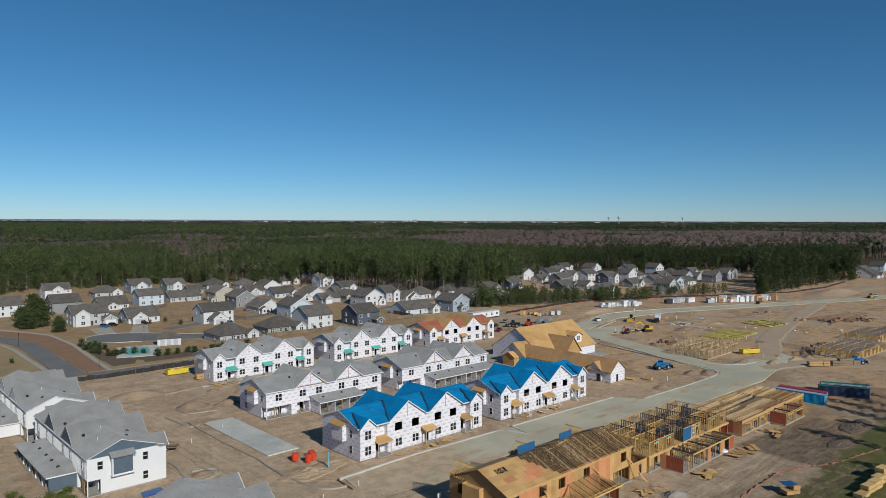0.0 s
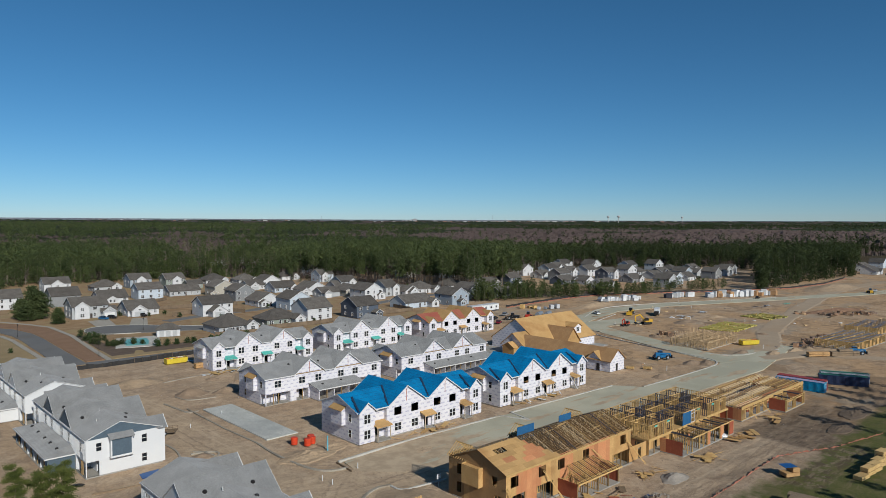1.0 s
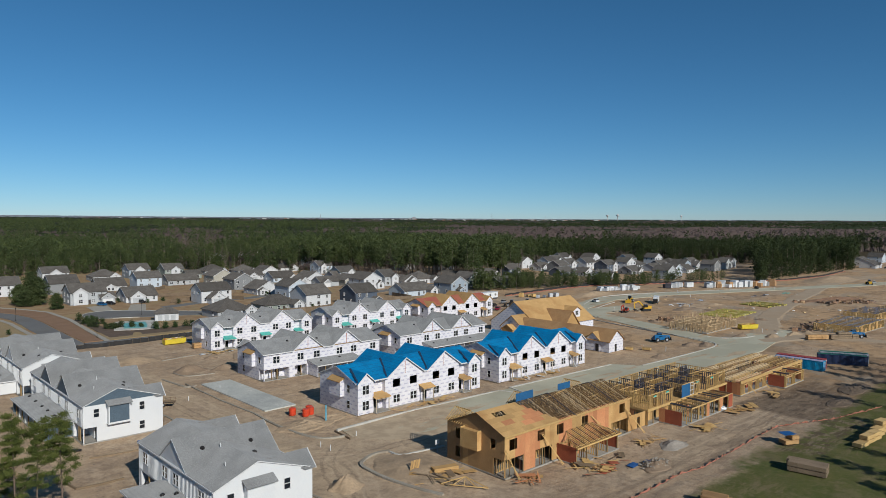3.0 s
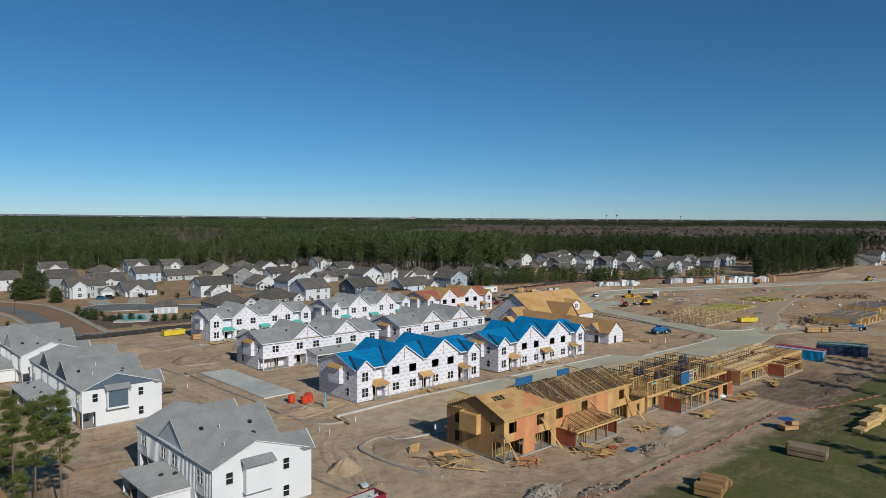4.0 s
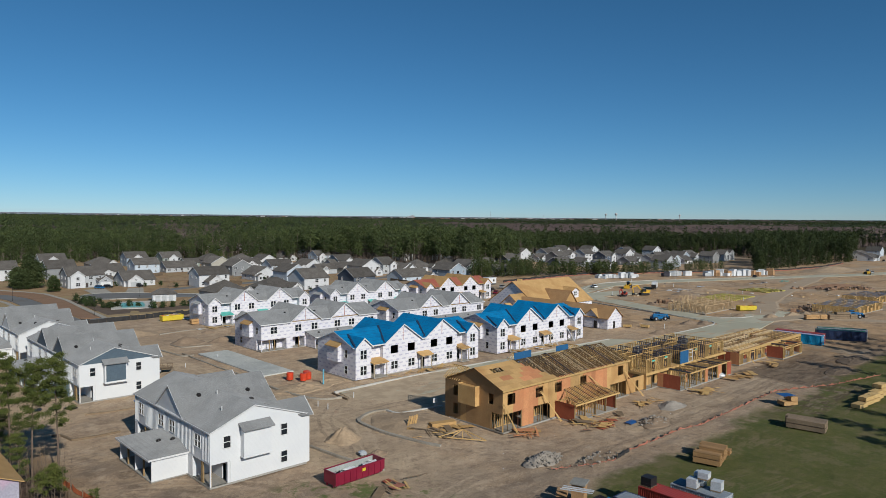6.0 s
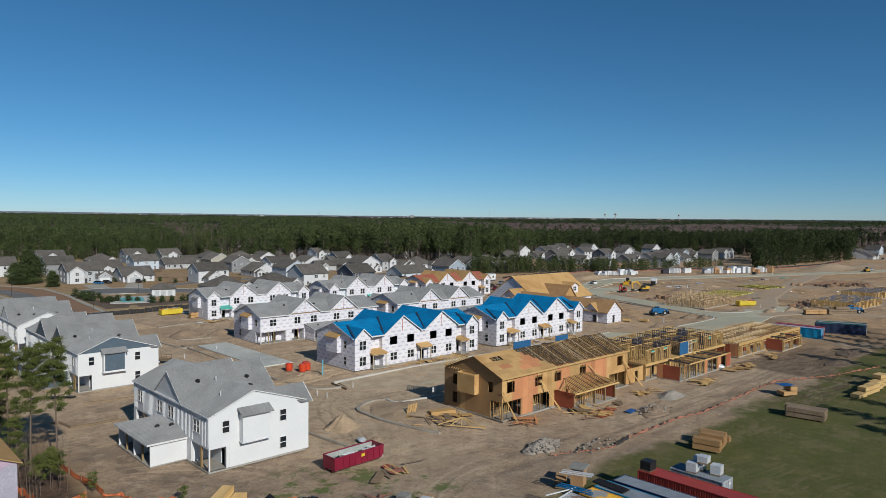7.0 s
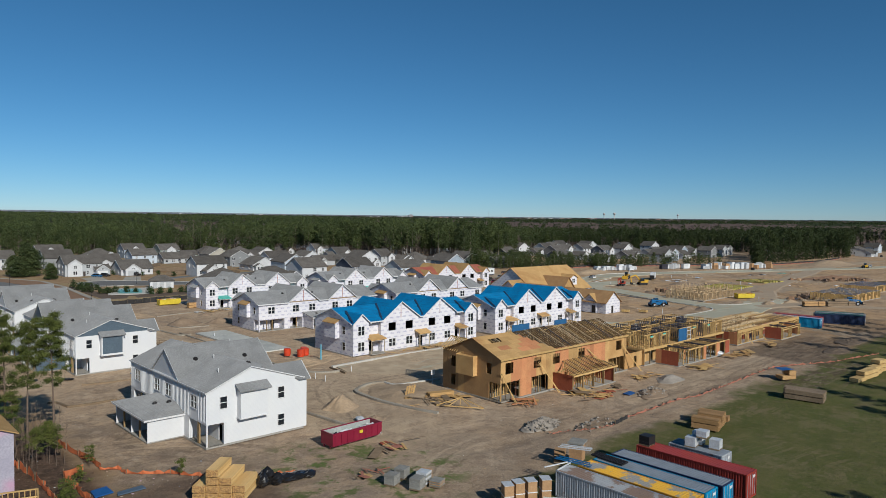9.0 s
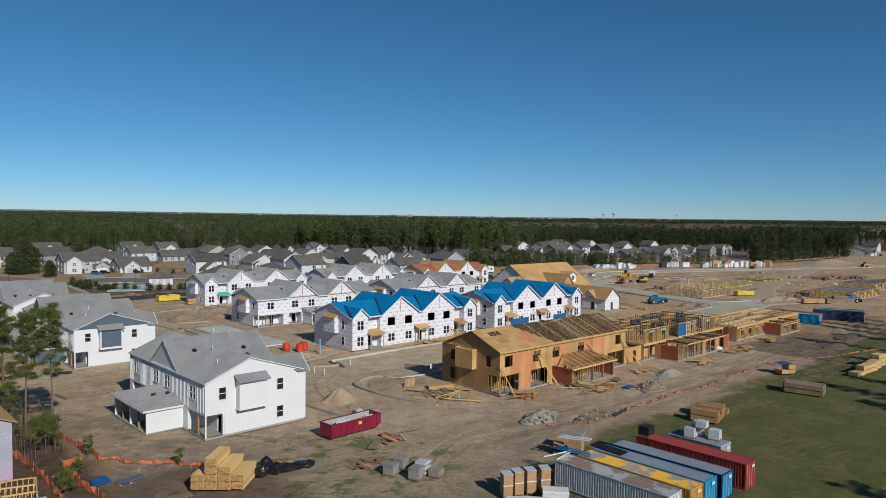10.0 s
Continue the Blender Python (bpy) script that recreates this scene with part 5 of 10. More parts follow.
def deck_house():
    """The row whose floor trusses lie open over the ground floor walls."""
    L, W = 37.5, 13.0
    h = thing("framed_townhouse", pose(154.2, 65.4, 0), "half-built townhouse row with open floor trusses on ground floor walls", "townhouse", "rows of new townhouses")
    sl = Mesh()
    sl.box(-0.1, L + 0.1, -0.1, W + 0.1, -0.1, 0.12)
    sl.box(15.3, 27.6, -3.9, -0.1, -0.1, 0.1)
    part("foundation_slab", sl, CONCRETE, h)
    sheathed(h, (0, W), (0, 0), 0.1, 2.75, [], mats=[OSB_RED, FIRE_PANEL], seed=41)
    sheathed(h, (L, 0), (L, W), 0.1, 2.75, [], mats=[OSB, FIRE_PANEL], seed=42)
    stud_wall(h, (0, 0), (L, 0), 0.1, 2.75, gaps=tuple((s, s + 2.2) for s in range(2, 36, 4)))
    sheathed(h, (0, 2.2), (L, 2.2), 0.1, 2.75, [(x, x + 1.1, 0.12, 2.3) for x in range(2, 36, 5)], mats=[OSB_SHADE, FIRE_PANEL], seed=43)
    stud_wall(h, (0, W), (L, W), 0.1, 2.75, gaps=tuple((s, s + 2.2) for s in range(3, 34, 6)))
    for x in (9.0, 18.5, 28.0):
        stud_wall(h, (x, 0), (x, W), 0.1, 2.75, mat=STEEL_DARK)
    beam = Mesh()
    beam.box(0, L, -0.06, 0.1, 2.75, 3.3)
    part("rim_joist", beam, LUMBER, h)
    # long open-web trusses side by side, in three runs with gaps at the party walls
    rng = random.Random(8)
    for x0, x1 in ((0.1, 12.9), (13.5, 25.2), (25.8, L - 0.1)):
        ln = x1 - x0
        tr = Mesh()
        tr.bar((0, 0, 0.04), (ln, 0, 0.04), 0.09, 0.08)
        tr.bar((0, 0, 0.5), (ln, 0, 0.5), 0.13, 0.08)
        n = 2 * int(ln / 1.3)
        for i in range(n):
            a, b = ln * i / n, ln * (i + 1) / n
            tr.bar((a, 0, 0.06 if i % 2 else 0.48), (b, 0, 0.48 if i % 2 else 0.06), 0.07, 0.07)
        data = [tr.data("floor_truss", m) for m in (PALE, LUMBER, BROWN_LUMBER)]
        y = 0.12
        while y < W:
            if rng.random() > 0.06:
                part("floor_truss", data[(0, 0, 1, 2)[rng.randrange(4)]], None, h, at=pose(x0 + rng.uniform(-0.1, 0.1), y, 2.78 + rng.uniform(0, 0.03), 0, 0, rng.uniform(-0.3, 0.3)))
            y += 0.68
    xa, xb = 15.4, 27.5
    sheathed(h, (xa, 0), (xa, -3.8), 0.1, 2.75, [], mats=[FIRE_PANEL], seed=44)
    stud_wall(h, (xa, -3.8), (xb, -3.8), 0.1, 2.75, gaps=((1.0, 4.6), (6.4, 10.6)))
    for x in (xa + 5.5, xb):
        stud_wall(h, (x, -3.8), (x, 0), 0.1, 2.75)
    sheathed(h, (xb, -3.8), (xb, 0), 0.1, 2.75, [], mats=[OSB_RED], seed=45)
    for x in (xa + 2.5, xa + 8.5):
        mb = Mesh()
        mb.box(x, x + 0.3, -3.8, 0, 2.78, 3.05)
        part("steel_beam", mb, STEEL_DARK, h)
    brace(h, (4.5, -1.6, 0.1), (3.4, -0.1, 2.6))
    brace(h, (12.0, -1.6, 0.1), (11.0, -0.1, 2.6))


for _x in (9.0, 16.0, 21.5, 29.0):
    brace(braced_row, (_x, -2.4, 0.0), (_x - 0.6, -0.02, 4.0), WHITE_TRIM)
sheathed_house()
stud_house()
deck_house()


def clubhouse():
    """The wrapped clubhouse under board roofs: a tall hall, a cross gable, a porch and a long low wing."""
    h = thing("clubhouse", pose(0, 0, 0), "large unfinished clubhouse in white wrap with tan board roofs", "clubhouse")

    def block(name, x0, x1, y0, y1, z, rise, axis, mat=WRAP, roof=OSB, over=0.5):
        gable_roofed(h, name, x0, x1, y0, y1, z, rise, axis, mat, roof, over)

    block("hall_wall", 182.0, 214.0, 146.0, 168.0, 3.5, 7.5, "x")
    block("wing_wall", 175.6, 183.2, 114.0, 150.0, 3.5, 3.0, "y", roof=CLUB_ROOF)
    block("entry_wall", 175.0, 192.0, 147.0, 157.0, 3.4, 3.9, "x")
    block("porch_wall", 172.5, 178.5, 149.5, 154.5, 3.0, 1.5, "x", mat=OSB, over=0.3)
    block("cross_wall", 190.4, 198.6, 141.6, 152.0, 3.5, 4.7, "y", mat=OSB, roof=CLUB_ROOF)
    block("dormer_wall", 203.4, 207.6, 147.4, 156.0, 7.2, 1.1, "y")
    block("wing_gable_wall", 175.4, 179.4, 117.2, 122.2, 3.4, 2.2, "x", mat=WRAP, over=0.35)
    for x, y, z, rz, w, hh in ((205.5, 147.4, 5.4, 0, 1.5, 1.4),):
        add_window(h, x, y - 0.085, z, rz, w, hh)
    for x0, x1, y0, y1 in ((178.6, 179.6, 113.93, 114.0), (175.33, 175.4, 117.6, 118.7), (175.53, 175.6, 128.0, 130.4)):
        d = Mesh()
        d.box(x0, x1, y0, y1, 0.1, 2.3)
        part("door", d, DARK, h)
    for y in (150.2, 152.8):
        p = Mesh()
        p.box(172.6, 172.8, y, y + 0.2, 0, 3.0)
        part("porch_post", p, LUMBER, h)
    s = Mesh()
    s.box(171.5, 215.0, 140.5, 169.0, -0.1, 0.08)
    part("foundation_slab", s, CONCRETE, h)


def gable_roofed(h, name, x0, x1, y0, y1, z, rise, axis, wall, roof, over):
    w = Mesh()
    w.box(x0, x1, y0, y1, 0.05, z)
    xm, ym = (x0 + x1) / 2, (y0 + y1) / 2
    if axis == "x":
        w.extrude([(x0, y0, z), (x0, y1, z), (x0, ym, z + rise)], (x1 - x0, 0, 0))
    else:
        w.extrude([(x1, y0, z), (x0, y0, z), (xm, y0, z + rise)], (0, y1 - y0, 0))
    part(name, w, wall, h)
    o, t = over, 0.16
    for side in (0, 1):
        r = Mesh()
        if axis == "x":
            k = rise / ((y1 - y0) / 2)
            ye = y1 + o if side else y0 - o
            pts = [(x0 - o, ye, z - o * k + t), (x1 + o, ye, z - o * k + t), (x1 + o, ym, z + rise + t), (x0 - o, ym, z + rise + t)]
        else:
            k = rise / ((x1 - x0) / 2)
            xe = x0 - o if side else x1 + o
            pts = [(xe, y0 - o, z - o * k + t), (xe, y1 + o, z - o * k + t), (xm, y1 + o, z + rise + t), (xm, y0 - o, z + rise + t)]
        r.slab(pts[::-1] if side else pts, t)
        part(name.replace("wall", "roof"), r, roof, h)


clubhouse()

# ---- roads, kerbs, slabs ----


def road_material():
    """Grey-green crushed stone with tan soil dragged over it in long ragged patches, thickest at the western end."""
    m, t, p = nodes_of("dusty_road")
    v = where(t)
    sep = t.nodes.new("ShaderNodeSeparateXYZ")
    t.links.new(v, sep.inputs[0])
    base = mixed(t, ramped(t, noisy(t, v, 0.07, 4), 0.38, 0.62), (0.40, 0.385, 0.295), (0.48, 0.455, 0.35))
    grain = noisy(t, v, 3.0, 5, 0.7)
    base = mixed(t, calc(t, "MULTIPLY", ramped(t, grain, 0.5, 0.66), 0.25), base, (0.30, 0.28, 0.215))
    mp = t.nodes.new("ShaderNodeMapping")
    mp.inputs["Scale"].default_value = (0.05, 0.22, 1.0)
    t.links.new(v, mp.inputs["Vector"])
    west = calc(t, "MULTIPLY", ramped(t, calc(t, "MULTIPLY_ADD", sep.outputs[0], -1.0, 128.0), 0.0, 46.0), 0.17)
    drag = ramped(t, calc(t, "ADD", noisy(t, mp.outputs[0], 1.0, 6, 0.68), west), 0.55, 0.62)
    tan = mixed(t, ramped(t, noisy(t, v, 0.3, 5, 0.65), 0.4, 0.62), (0.50, 0.385, 0.26), (0.38, 0.285, 0.19))
    col = mixed(t, calc(t, "MULTIPLY", drag, 0.85), base, tan)
    t.links.new(dulled(t, col, 0.12), p.inputs["Base Color"])
    p.inputs["Roughness"].default_value = 0.95
    p.inputs["Specular IOR Level"].default_value = 0.1
    bumped(t, p, grain, 0.2, 0.05)
    return m


ROAD = road_material()
ASPHALT = surf("asphalt", (0.17, 0.17, 0.17), (0.21, 0.21, 0.205), 0.1, 5, 0.9, bump=0.1, dirt=(0.16, 0.145, 0.12))
KERB_DIRTY = surf("soiled_kerb", (0.36, 0.325, 0.265), (0.45, 0.41, 0.34), 0.5, 5, 0.9, dirt=(0.22, 0.17, 0.12))
KERB = surf("kerb_concrete", (0.56, 0.54, 0.49), (0.64, 0.62, 0.57), 0.4, 5, 0.85, dirt=(0.33, 0.28, 0.21))
PATH_MAT = surf("footpath", (0.40, 0.37, 0.31), (0.46, 0.43, 0.37), 0.3, 5, 0.9)
DRY_GRASS = surf("dormant_grass", (0.33, 0.245, 0.125), (0.40, 0.30, 0.16), 0.15, 3, 0.95, bump=0.3, dirt=(0.25, 0.19, 0.09))
MULCH = surf("pine_straw", (0.26, 0.155, 0.09), (0.32, 0.20, 0.12), 0.2, 4, 0.95, bump=0.3)


def sheet(name, pts, z, mat, label, category, thick=0.25):
    mb = Mesh()
    mb.slab([(x, y, z) for x, y in pts], thick)
    return solid(name, mb, mat, label, category, kind="structure")


def strip(pts, half):
    """The outline of a way of even width along a line."""
    left, right = [], []
    for i, p in enumerate(pts):
        a, b = Vector(pts[max(i - 1, 0)]), Vector(pts[min(i + 1, len(pts) - 1)])
        n = (b - a).normalized()
        n = Vector((-n.y, n.x))
        left.append(tuple(Vector(p) + n * half))
        right.append(tuple(Vector(p) - n * half))
    return right + left[::-1]


def kerb(pts, name="kerb", label="pale concrete kerb along the new street", w=0.42, h=0.17, mat=None):
    mb = Mesh()
    for _ in range(2 if len(pts) > 3 else 0):
        # cut the corners to a smooth bend
        cut = [pts[0]]
        for (x0, y0), (x1, y1) in zip(pts, pts[1:]):
            cut += [(0.75 * x0 + 0.25 * x1, 0.75 * y0 + 0.25 * y1), (0.25 * x0 + 0.75 * x1, 0.25 * y0 + 0.75 * y1)]
        pts = cut + [pts[-1]]
    ring = strip(pts, w / 2)
    n = len(pts)
    for i in range(n - 1):
        a, b, c, d = ring[i], ring[i + 1], ring[2 * n - 2 - i], ring[2 * n - 1 - i]
        mb.slab([(*a, h), (*b, h), (*c, h), (*d, h)], 0.5)
    return solid(name, mb, mat or KERB, label, "kerb", kind="structure")


def way(name, pts, half, z, mat, label, category):
    mb = Mesh()
    ring = strip(pts, half)
    n = len(pts)
    for i in range(n - 1):
        a, b, c, d = ring[i], ring[i + 1], ring[2 * n - 2 - i], ring[2 * n - 1 - i]
        mb.slab([(*a, z), (*b, z), (*c, z), (*d, z)], 0.3)
    return solid(name, mb, mat, label, category, kind="structure")


sheet("road", [(95, 86.5), (214, 84.5), (262, 93), (262, 101), (226, 101.5), (211, 97.3), (167, 97.6), (162, 104.6), (104, 105.2), (95, 105.2)], 0.03, ROAD, "dusty grey-green new street past the townhouses", "road")
_m = Mesh()
for _a, _b in (((95, 86.5, 0.03), (78, 88.5, -0.3)), ((95, 91.5, 0.03), (75, 92.0, -0.3)), ((95, 96.5, 0.03), (73.5, 97.0, -0.28)), ((95, 101.0, 0.03), (72.4, 101.0, -0.2))):
    _c = {86.5: ((95, 91.5, 0.03), (75, 92.0, -0.3)), 91.5: ((95, 96.5, 0.03), (73.5, 97.0, -0.28)), 96.5: ((95, 101.0, 0.03), (72.4, 101.0, -0.2)), 101.0: ((95, 105.2, 0.03), (73.0, 105.0, -0.06))}[_a[1]]
    _m.slab([_b, _a, _c[0], _c[1]], 0.3)
solid("road", _m, ROAD, "end of the new street sinking under dragged soil", "road", kind="structure")
way("road", [(219, 96), (224, 112), (232, 132), (240, 152), (254, 184), (268, 196)], 5.2, 0.058, ROAD, "dusty cross street beside the clubhouse lot", "road")
way("road", [(258, 186), (300, 197), (345, 189), (400, 168), (490, 135), (560, 118)], 6.0, 0.062, ROAD, "grey street along the far edge of the site", "road")
sheet("road", [(236, 166), (276, 164), (280, 176), (244, 182)], 0.064, ROAD, "bare grey-green base course of a future turning place", "road")
sheet("road", [(100, 163), (208, 163), (208, 186), (92, 188), (88, 180)], 0.05, surf("packed_soil", (0.38, 0.28, 0.185), (0.45, 0.34, 0.23), 0.09, 2.2, 0.95, bump=0.2, dirt=(0.31, 0.23, 0.16)), "packed earth street between two townhouse rows", "road")
way("road", [(60.3, 232), (60.8, 255), (61.2, 276), (61.8, 291), (61.5, 308), (58.5, 325), (50, 342), (36, 358), (10, 374), (-30, 384)], 3.6, 0.06, ASPHALT, "worn grey asphalt street curving away", "road")
way("road", [(64, 230.5), (90, 229.5), (130, 230), (175, 228)], 3.6, 0.055, ASPHALT, "grey asphalt street behind the silt fence", "road")
def dirt_track(pts, half, label, seed):
    """A driven earth track with wavering edges."""
    rng = random.Random(seed)
    fine = []
    for (x0, y0), (x1, y1) in zip(pts, pts[1:]):
        for i in range(8):
            fine.append((x0 + (x1 - x0) * i / 8 + rng.uniform(-0.6, 0.6), y0 + (y1 - y0) * i / 8 + rng.uniform(-0.6, 0.6)))
    n = len(fine)
    outer = [(x + rng.uniform(-0.7, 0.7), y + rng.uniform(-0.7, 0.7), -0.22) for x, y in strip(fine, half + 0.6)]
    inner = [(x, y, 0.047) for x, y in strip(fine, half - 0.7)]
    mb = Mesh()
    for i in range(n - 1):
        j, k = 2 * n - 2 - i, 2 * n - 1 - i
        mb.face(inner[i], inner[i + 1], inner[j], inner[k])
        mb.face(outer[i], outer[i + 1], inner[i + 1], inner[i])
        mb.face(inner[k], inner[j], outer[j], outer[k])
    return solid("dirt_track", mb, TRACK, label, "dirt track", kind="structure")


TRACK = surf("packed_sand", (0.43, 0.335, 0.23), (0.50, 0.39, 0.27), 0.15, 2.5, 0.95, bump=0.2, dirt=(0.40, 0.29, 0.185))
dirt_track([(246, 97), (268, 104), (289, 113), (324, 121), (387, 134), (476, 150), (546, 153), (615, 152)], 4.6, "pale packed earth track across the open lots", 1)
dirt_track([(232, 92), (256, 84), (262, 62), (258, 40)], 3.6, "pale packed earth track past the containers", 2)
way("footpath", [(55.4, 240), (55.6, 279), (55.8, 296), (54.6, 310), (49, 324), (38, 338)], 0.8, 0.05, PATH_MAT, "pale concrete footpath", "footpath")
way("footpath", [(70.8, 229.4), (72.4, 254.7), (75.3, 293.1), (74.6, 323.7), (69.2, 339.1), (60, 358), (44, 376), (20, 390)], 0.8, 0.05, PATH_MAT, "pale concrete footpath by the pine straw verge", "footpath")
sheet("lawn", [(30, 225), (54.4, 225), (54.7, 279), (54.9, 296), (53.6, 309), (48, 322), (36, 336), (10, 345)], 0.02, DRY_GRASS, "dormant straw-coloured lawn", "lawn")
sheet("verge", [(64.8, 236), (70.2, 236), (71.4, 255), (74.4, 293), (73.6, 323), (68.2, 338), (58, 353), (48, 366), (45, 358), (54, 346), (62.5, 328), (65.6, 309), (65.8, 291), (65, 262)], 0.022, MULCH, "rust-brown pine straw verge", "verge")
sheet("lawn", [(71, 235), (140, 236), (140, 246), (96, 246), (74, 252)], 0.02, DRY_GRASS, "dormant grass round the pool garden", "lawn")


TURN = [(81, 297), (85, 288), (98, 283), (115, 276), (134, 266), (141, 276), (125, 284), (112, 296), (107.5, 302), (98, 310), (90, 311.5), (83.5, 307)]
sheet("car_park", TURN, 0.06, ASPHALT, "grey asphalt turning circle beside the pool", "car park")
kerb(TURN[6:] + TURN[:3], label="pale kerb round the turning circle", w=0.3)
sheet("drive", [(89.6, 311.5), (97.2, 310.8), (101, 334), (91.4, 330)], 0.055, PATH_MAT, "pale concrete drive to a garage", "drive")
sheet("drive", [(101.6, 307.5), (107.8, 303), (115.6, 325.5), (109.4, 327.3)], 0.055, PATH_MAT, "pale concrete drive before a white house", "drive")
sheet("flower_bed", [(73.6, 240), (104, 239), (126, 245), (122, 252), (96, 249), (84, 250), (79, 262), (80, 288), (76, 292)], 0.03, surf("bark_mulch", (0.12, 0.085, 0.06), (0.17, 0.125, 0.09), 0.4, 5, 0.95, bump=0.3), "dark bark mulch bed round the pool", "flower bed")
way("road", [(118, 308), (140, 316), (165, 318), (210, 338), (250, 352)], 3.2, 0.052, ASPHALT, "grey neighbourhood street between houses", "road")
way("road", [(206, 290), (222, 297), (245, 305), (285, 312), (330, 316)], 3.0, 0.052, ASPHALT, "grey neighbourhood street", "road")
for _pts in ([(72.2, 105.4), (88, 106.2), (104, 105.8), (117, 105.2)], [(121, 105.5), (161.5, 104.2)], [(121, 105.5), (119.5, 98.5)], [(119.5, 98.5), (117, 105.2)],
             [(167, 97.8), (184, 97.2), (205, 97.2), (211, 97.8), (215, 99.5), (217.5, 102.5), (218.5, 108), (223, 125), (228, 148), (234, 165)],
             [(226, 108), (229, 101), (233, 98.2), (240, 97.5)], [(270, 190), (300, 203.5), (324, 204), (383, 181), (430, 163)], [(262, 178), (290, 186)]):
    kerb(_pts)
kerb([(72.2, 89.7), (69.7, 90.6), (65.8, 89.0), (64.4, 87.2), (64.2, 85.0), (64.0, 80.8), (64.9, 74.0), (66.2, 70.0)], label="curved concrete kerb round a sand island", w=0.55, h=0.17, mat=KERB_DIRTY)
kerb([(52.1, 85.2), (53.0, 76.1), (54.4, 68)], label="concrete kerb along the dirt street", w=0.35, h=0.11, mat=KERB_DIRTY)
kerb([(51.8, 139.2), (52.4, 132.1), (51.0, 127), (51.2, 123), (53, 122), (57, 123.5), (58, 125.5), (57, 127.2), (53.5, 128.1)], label="looped kerb round a soil island", w=0.35, h=0.11, mat=KERB_DIRTY)
kerb([(72, 190.5), (84, 193.2), (98.8, 193.8), (125, 193.6), (170, 192)], label="concrete kerb before the shingled rows", h=0.11, mat=KERB_DIRTY)
kerb([(68.3, 173.1), (68.8, 168.4), (70.5, 166.9), (76, 166)], label="short curved kerb by the soil heaps", w=0.3, h=0.11, mat=KERB_DIRTY)
kerb([(66, 160), (65.6, 140), (66.2, 124)], label="kerb beside the bare house slab", w=0.3, h=0.11, mat=KERB_DIRTY)
kerb([(72.0, 89.9), (71.9, 86.6), (75.4, 86.2), (81.0, 85.4)], label="pale kerb between the sand island and the street", w=0.35, h=0.14)
kerb([(66.1, 125.5), (65.4, 118), (65.6, 110.2), (66.6, 104.6), (68.6, 102.2), (71.6, 101.8)], label="kerb bent round the street corner, part buried in sand", w=0.4, h=0.12, mat=KERB_DIRTY)
kerb([(71.7, 105.4), (71.2, 99.8)], label="dark timber form at the end of the kerb", w=0.16, h=0.1, mat=LUMBER_GREY)
kerb([(63.6, 168.2), (64.2, 162), (64.8, 156.2), (67.4, 156.8)], label="low kerb bending beside the spoil heaps", w=0.35, h=0.12, mat=KERB_DIRTY)
kerb([(54.5, 129.3), (55.8, 127.6), (56.5, 124.1)], label="short arc of kerb in the soil", w=0.3, h=0.12, mat=KERB_DIRTY)


def house_slab():
    h = thing("house_slab", pose(68.4, 125.8, 0), "bare grey concrete house slab on the ground", "slab")
    n = 0
    for i in range(2):
        for j in range(6):
            mb = Mesh()
            mb.box(i * 3.65, i * 3.65 + 3.62, j * 5.15, j * 5.15 + 5.12, -0.1, 0.16)
            part("slab_bay", mb, SLAB_MAT, h)


SLAB_MAT = surf("slab_concrete", (0.55, 0.56, 0.52), (0.66, 0.66, 0.61), 0.25, 2.5, 0.8, dirt=(0.36, 0.37, 0.36))
house_slab()


# ---- the pool ----
WATER = surf("pool_water", (0.17, 0.46, 0.43), (0.22, 0.52, 0.49), 0.3, 3, 0.45, spec=0.3)
pool = thing("swimming_pool", pose(89, 261.5, 0.05, 0, 0, -18), "turquoise swimming pool in a pale paved deck", "pool")
_m = Mesh()
_m.box(-7, 8, -11, 12, -0.1, 0.1)
part("pool_deck", _m, KERB, pool)
_m = Mesh()
_m.slab([(-3.6, -7.5, 0.14), (3.8, -7.5, 0.14), (4.2, 0, 0.14), (3.6, 8, 0.14), (-3.4, 7.5, 0.14), (-4.2, 0, 0.14)], 0.1)
part("water", _m, WATER, pool)

# ---- finished neighbourhood ----
PAINT = {}
for _name, _c in (("white", (0.66, 0.67, 0.69)), ("light_grey", (0.46, 0.48, 0.50)), ("blue_grey", (0.34, 0.40, 0.47)), ("slate", (0.085, 0.11, 0.155)),
                  ("sage", (0.29, 0.33, 0.29)), ("tan", (0.47, 0.44, 0.37)), ("pale_blue", (0.55, 0.62, 0.70)), ("mid_grey", (0.25, 0.26, 0.27))):
    PAINT[_name] = course_material(_name + "_siding", _c, tuple(0.93 * k for k in _c), 0.18, 0.12, 0.6, streak=0.12, bump=0.2)
DOOR_MAT = surf("dark_door", (0.05, 0.04, 0.04), (0.07, 0.055, 0.05), 1, 6, 0.5)
FENCE_WOOD = surf("fence_boards", (0.17, 0.125, 0.085), (0.24, 0.18, 0.12), 0.8, 9, 0.85, bump=0.2, rnd=0.15)


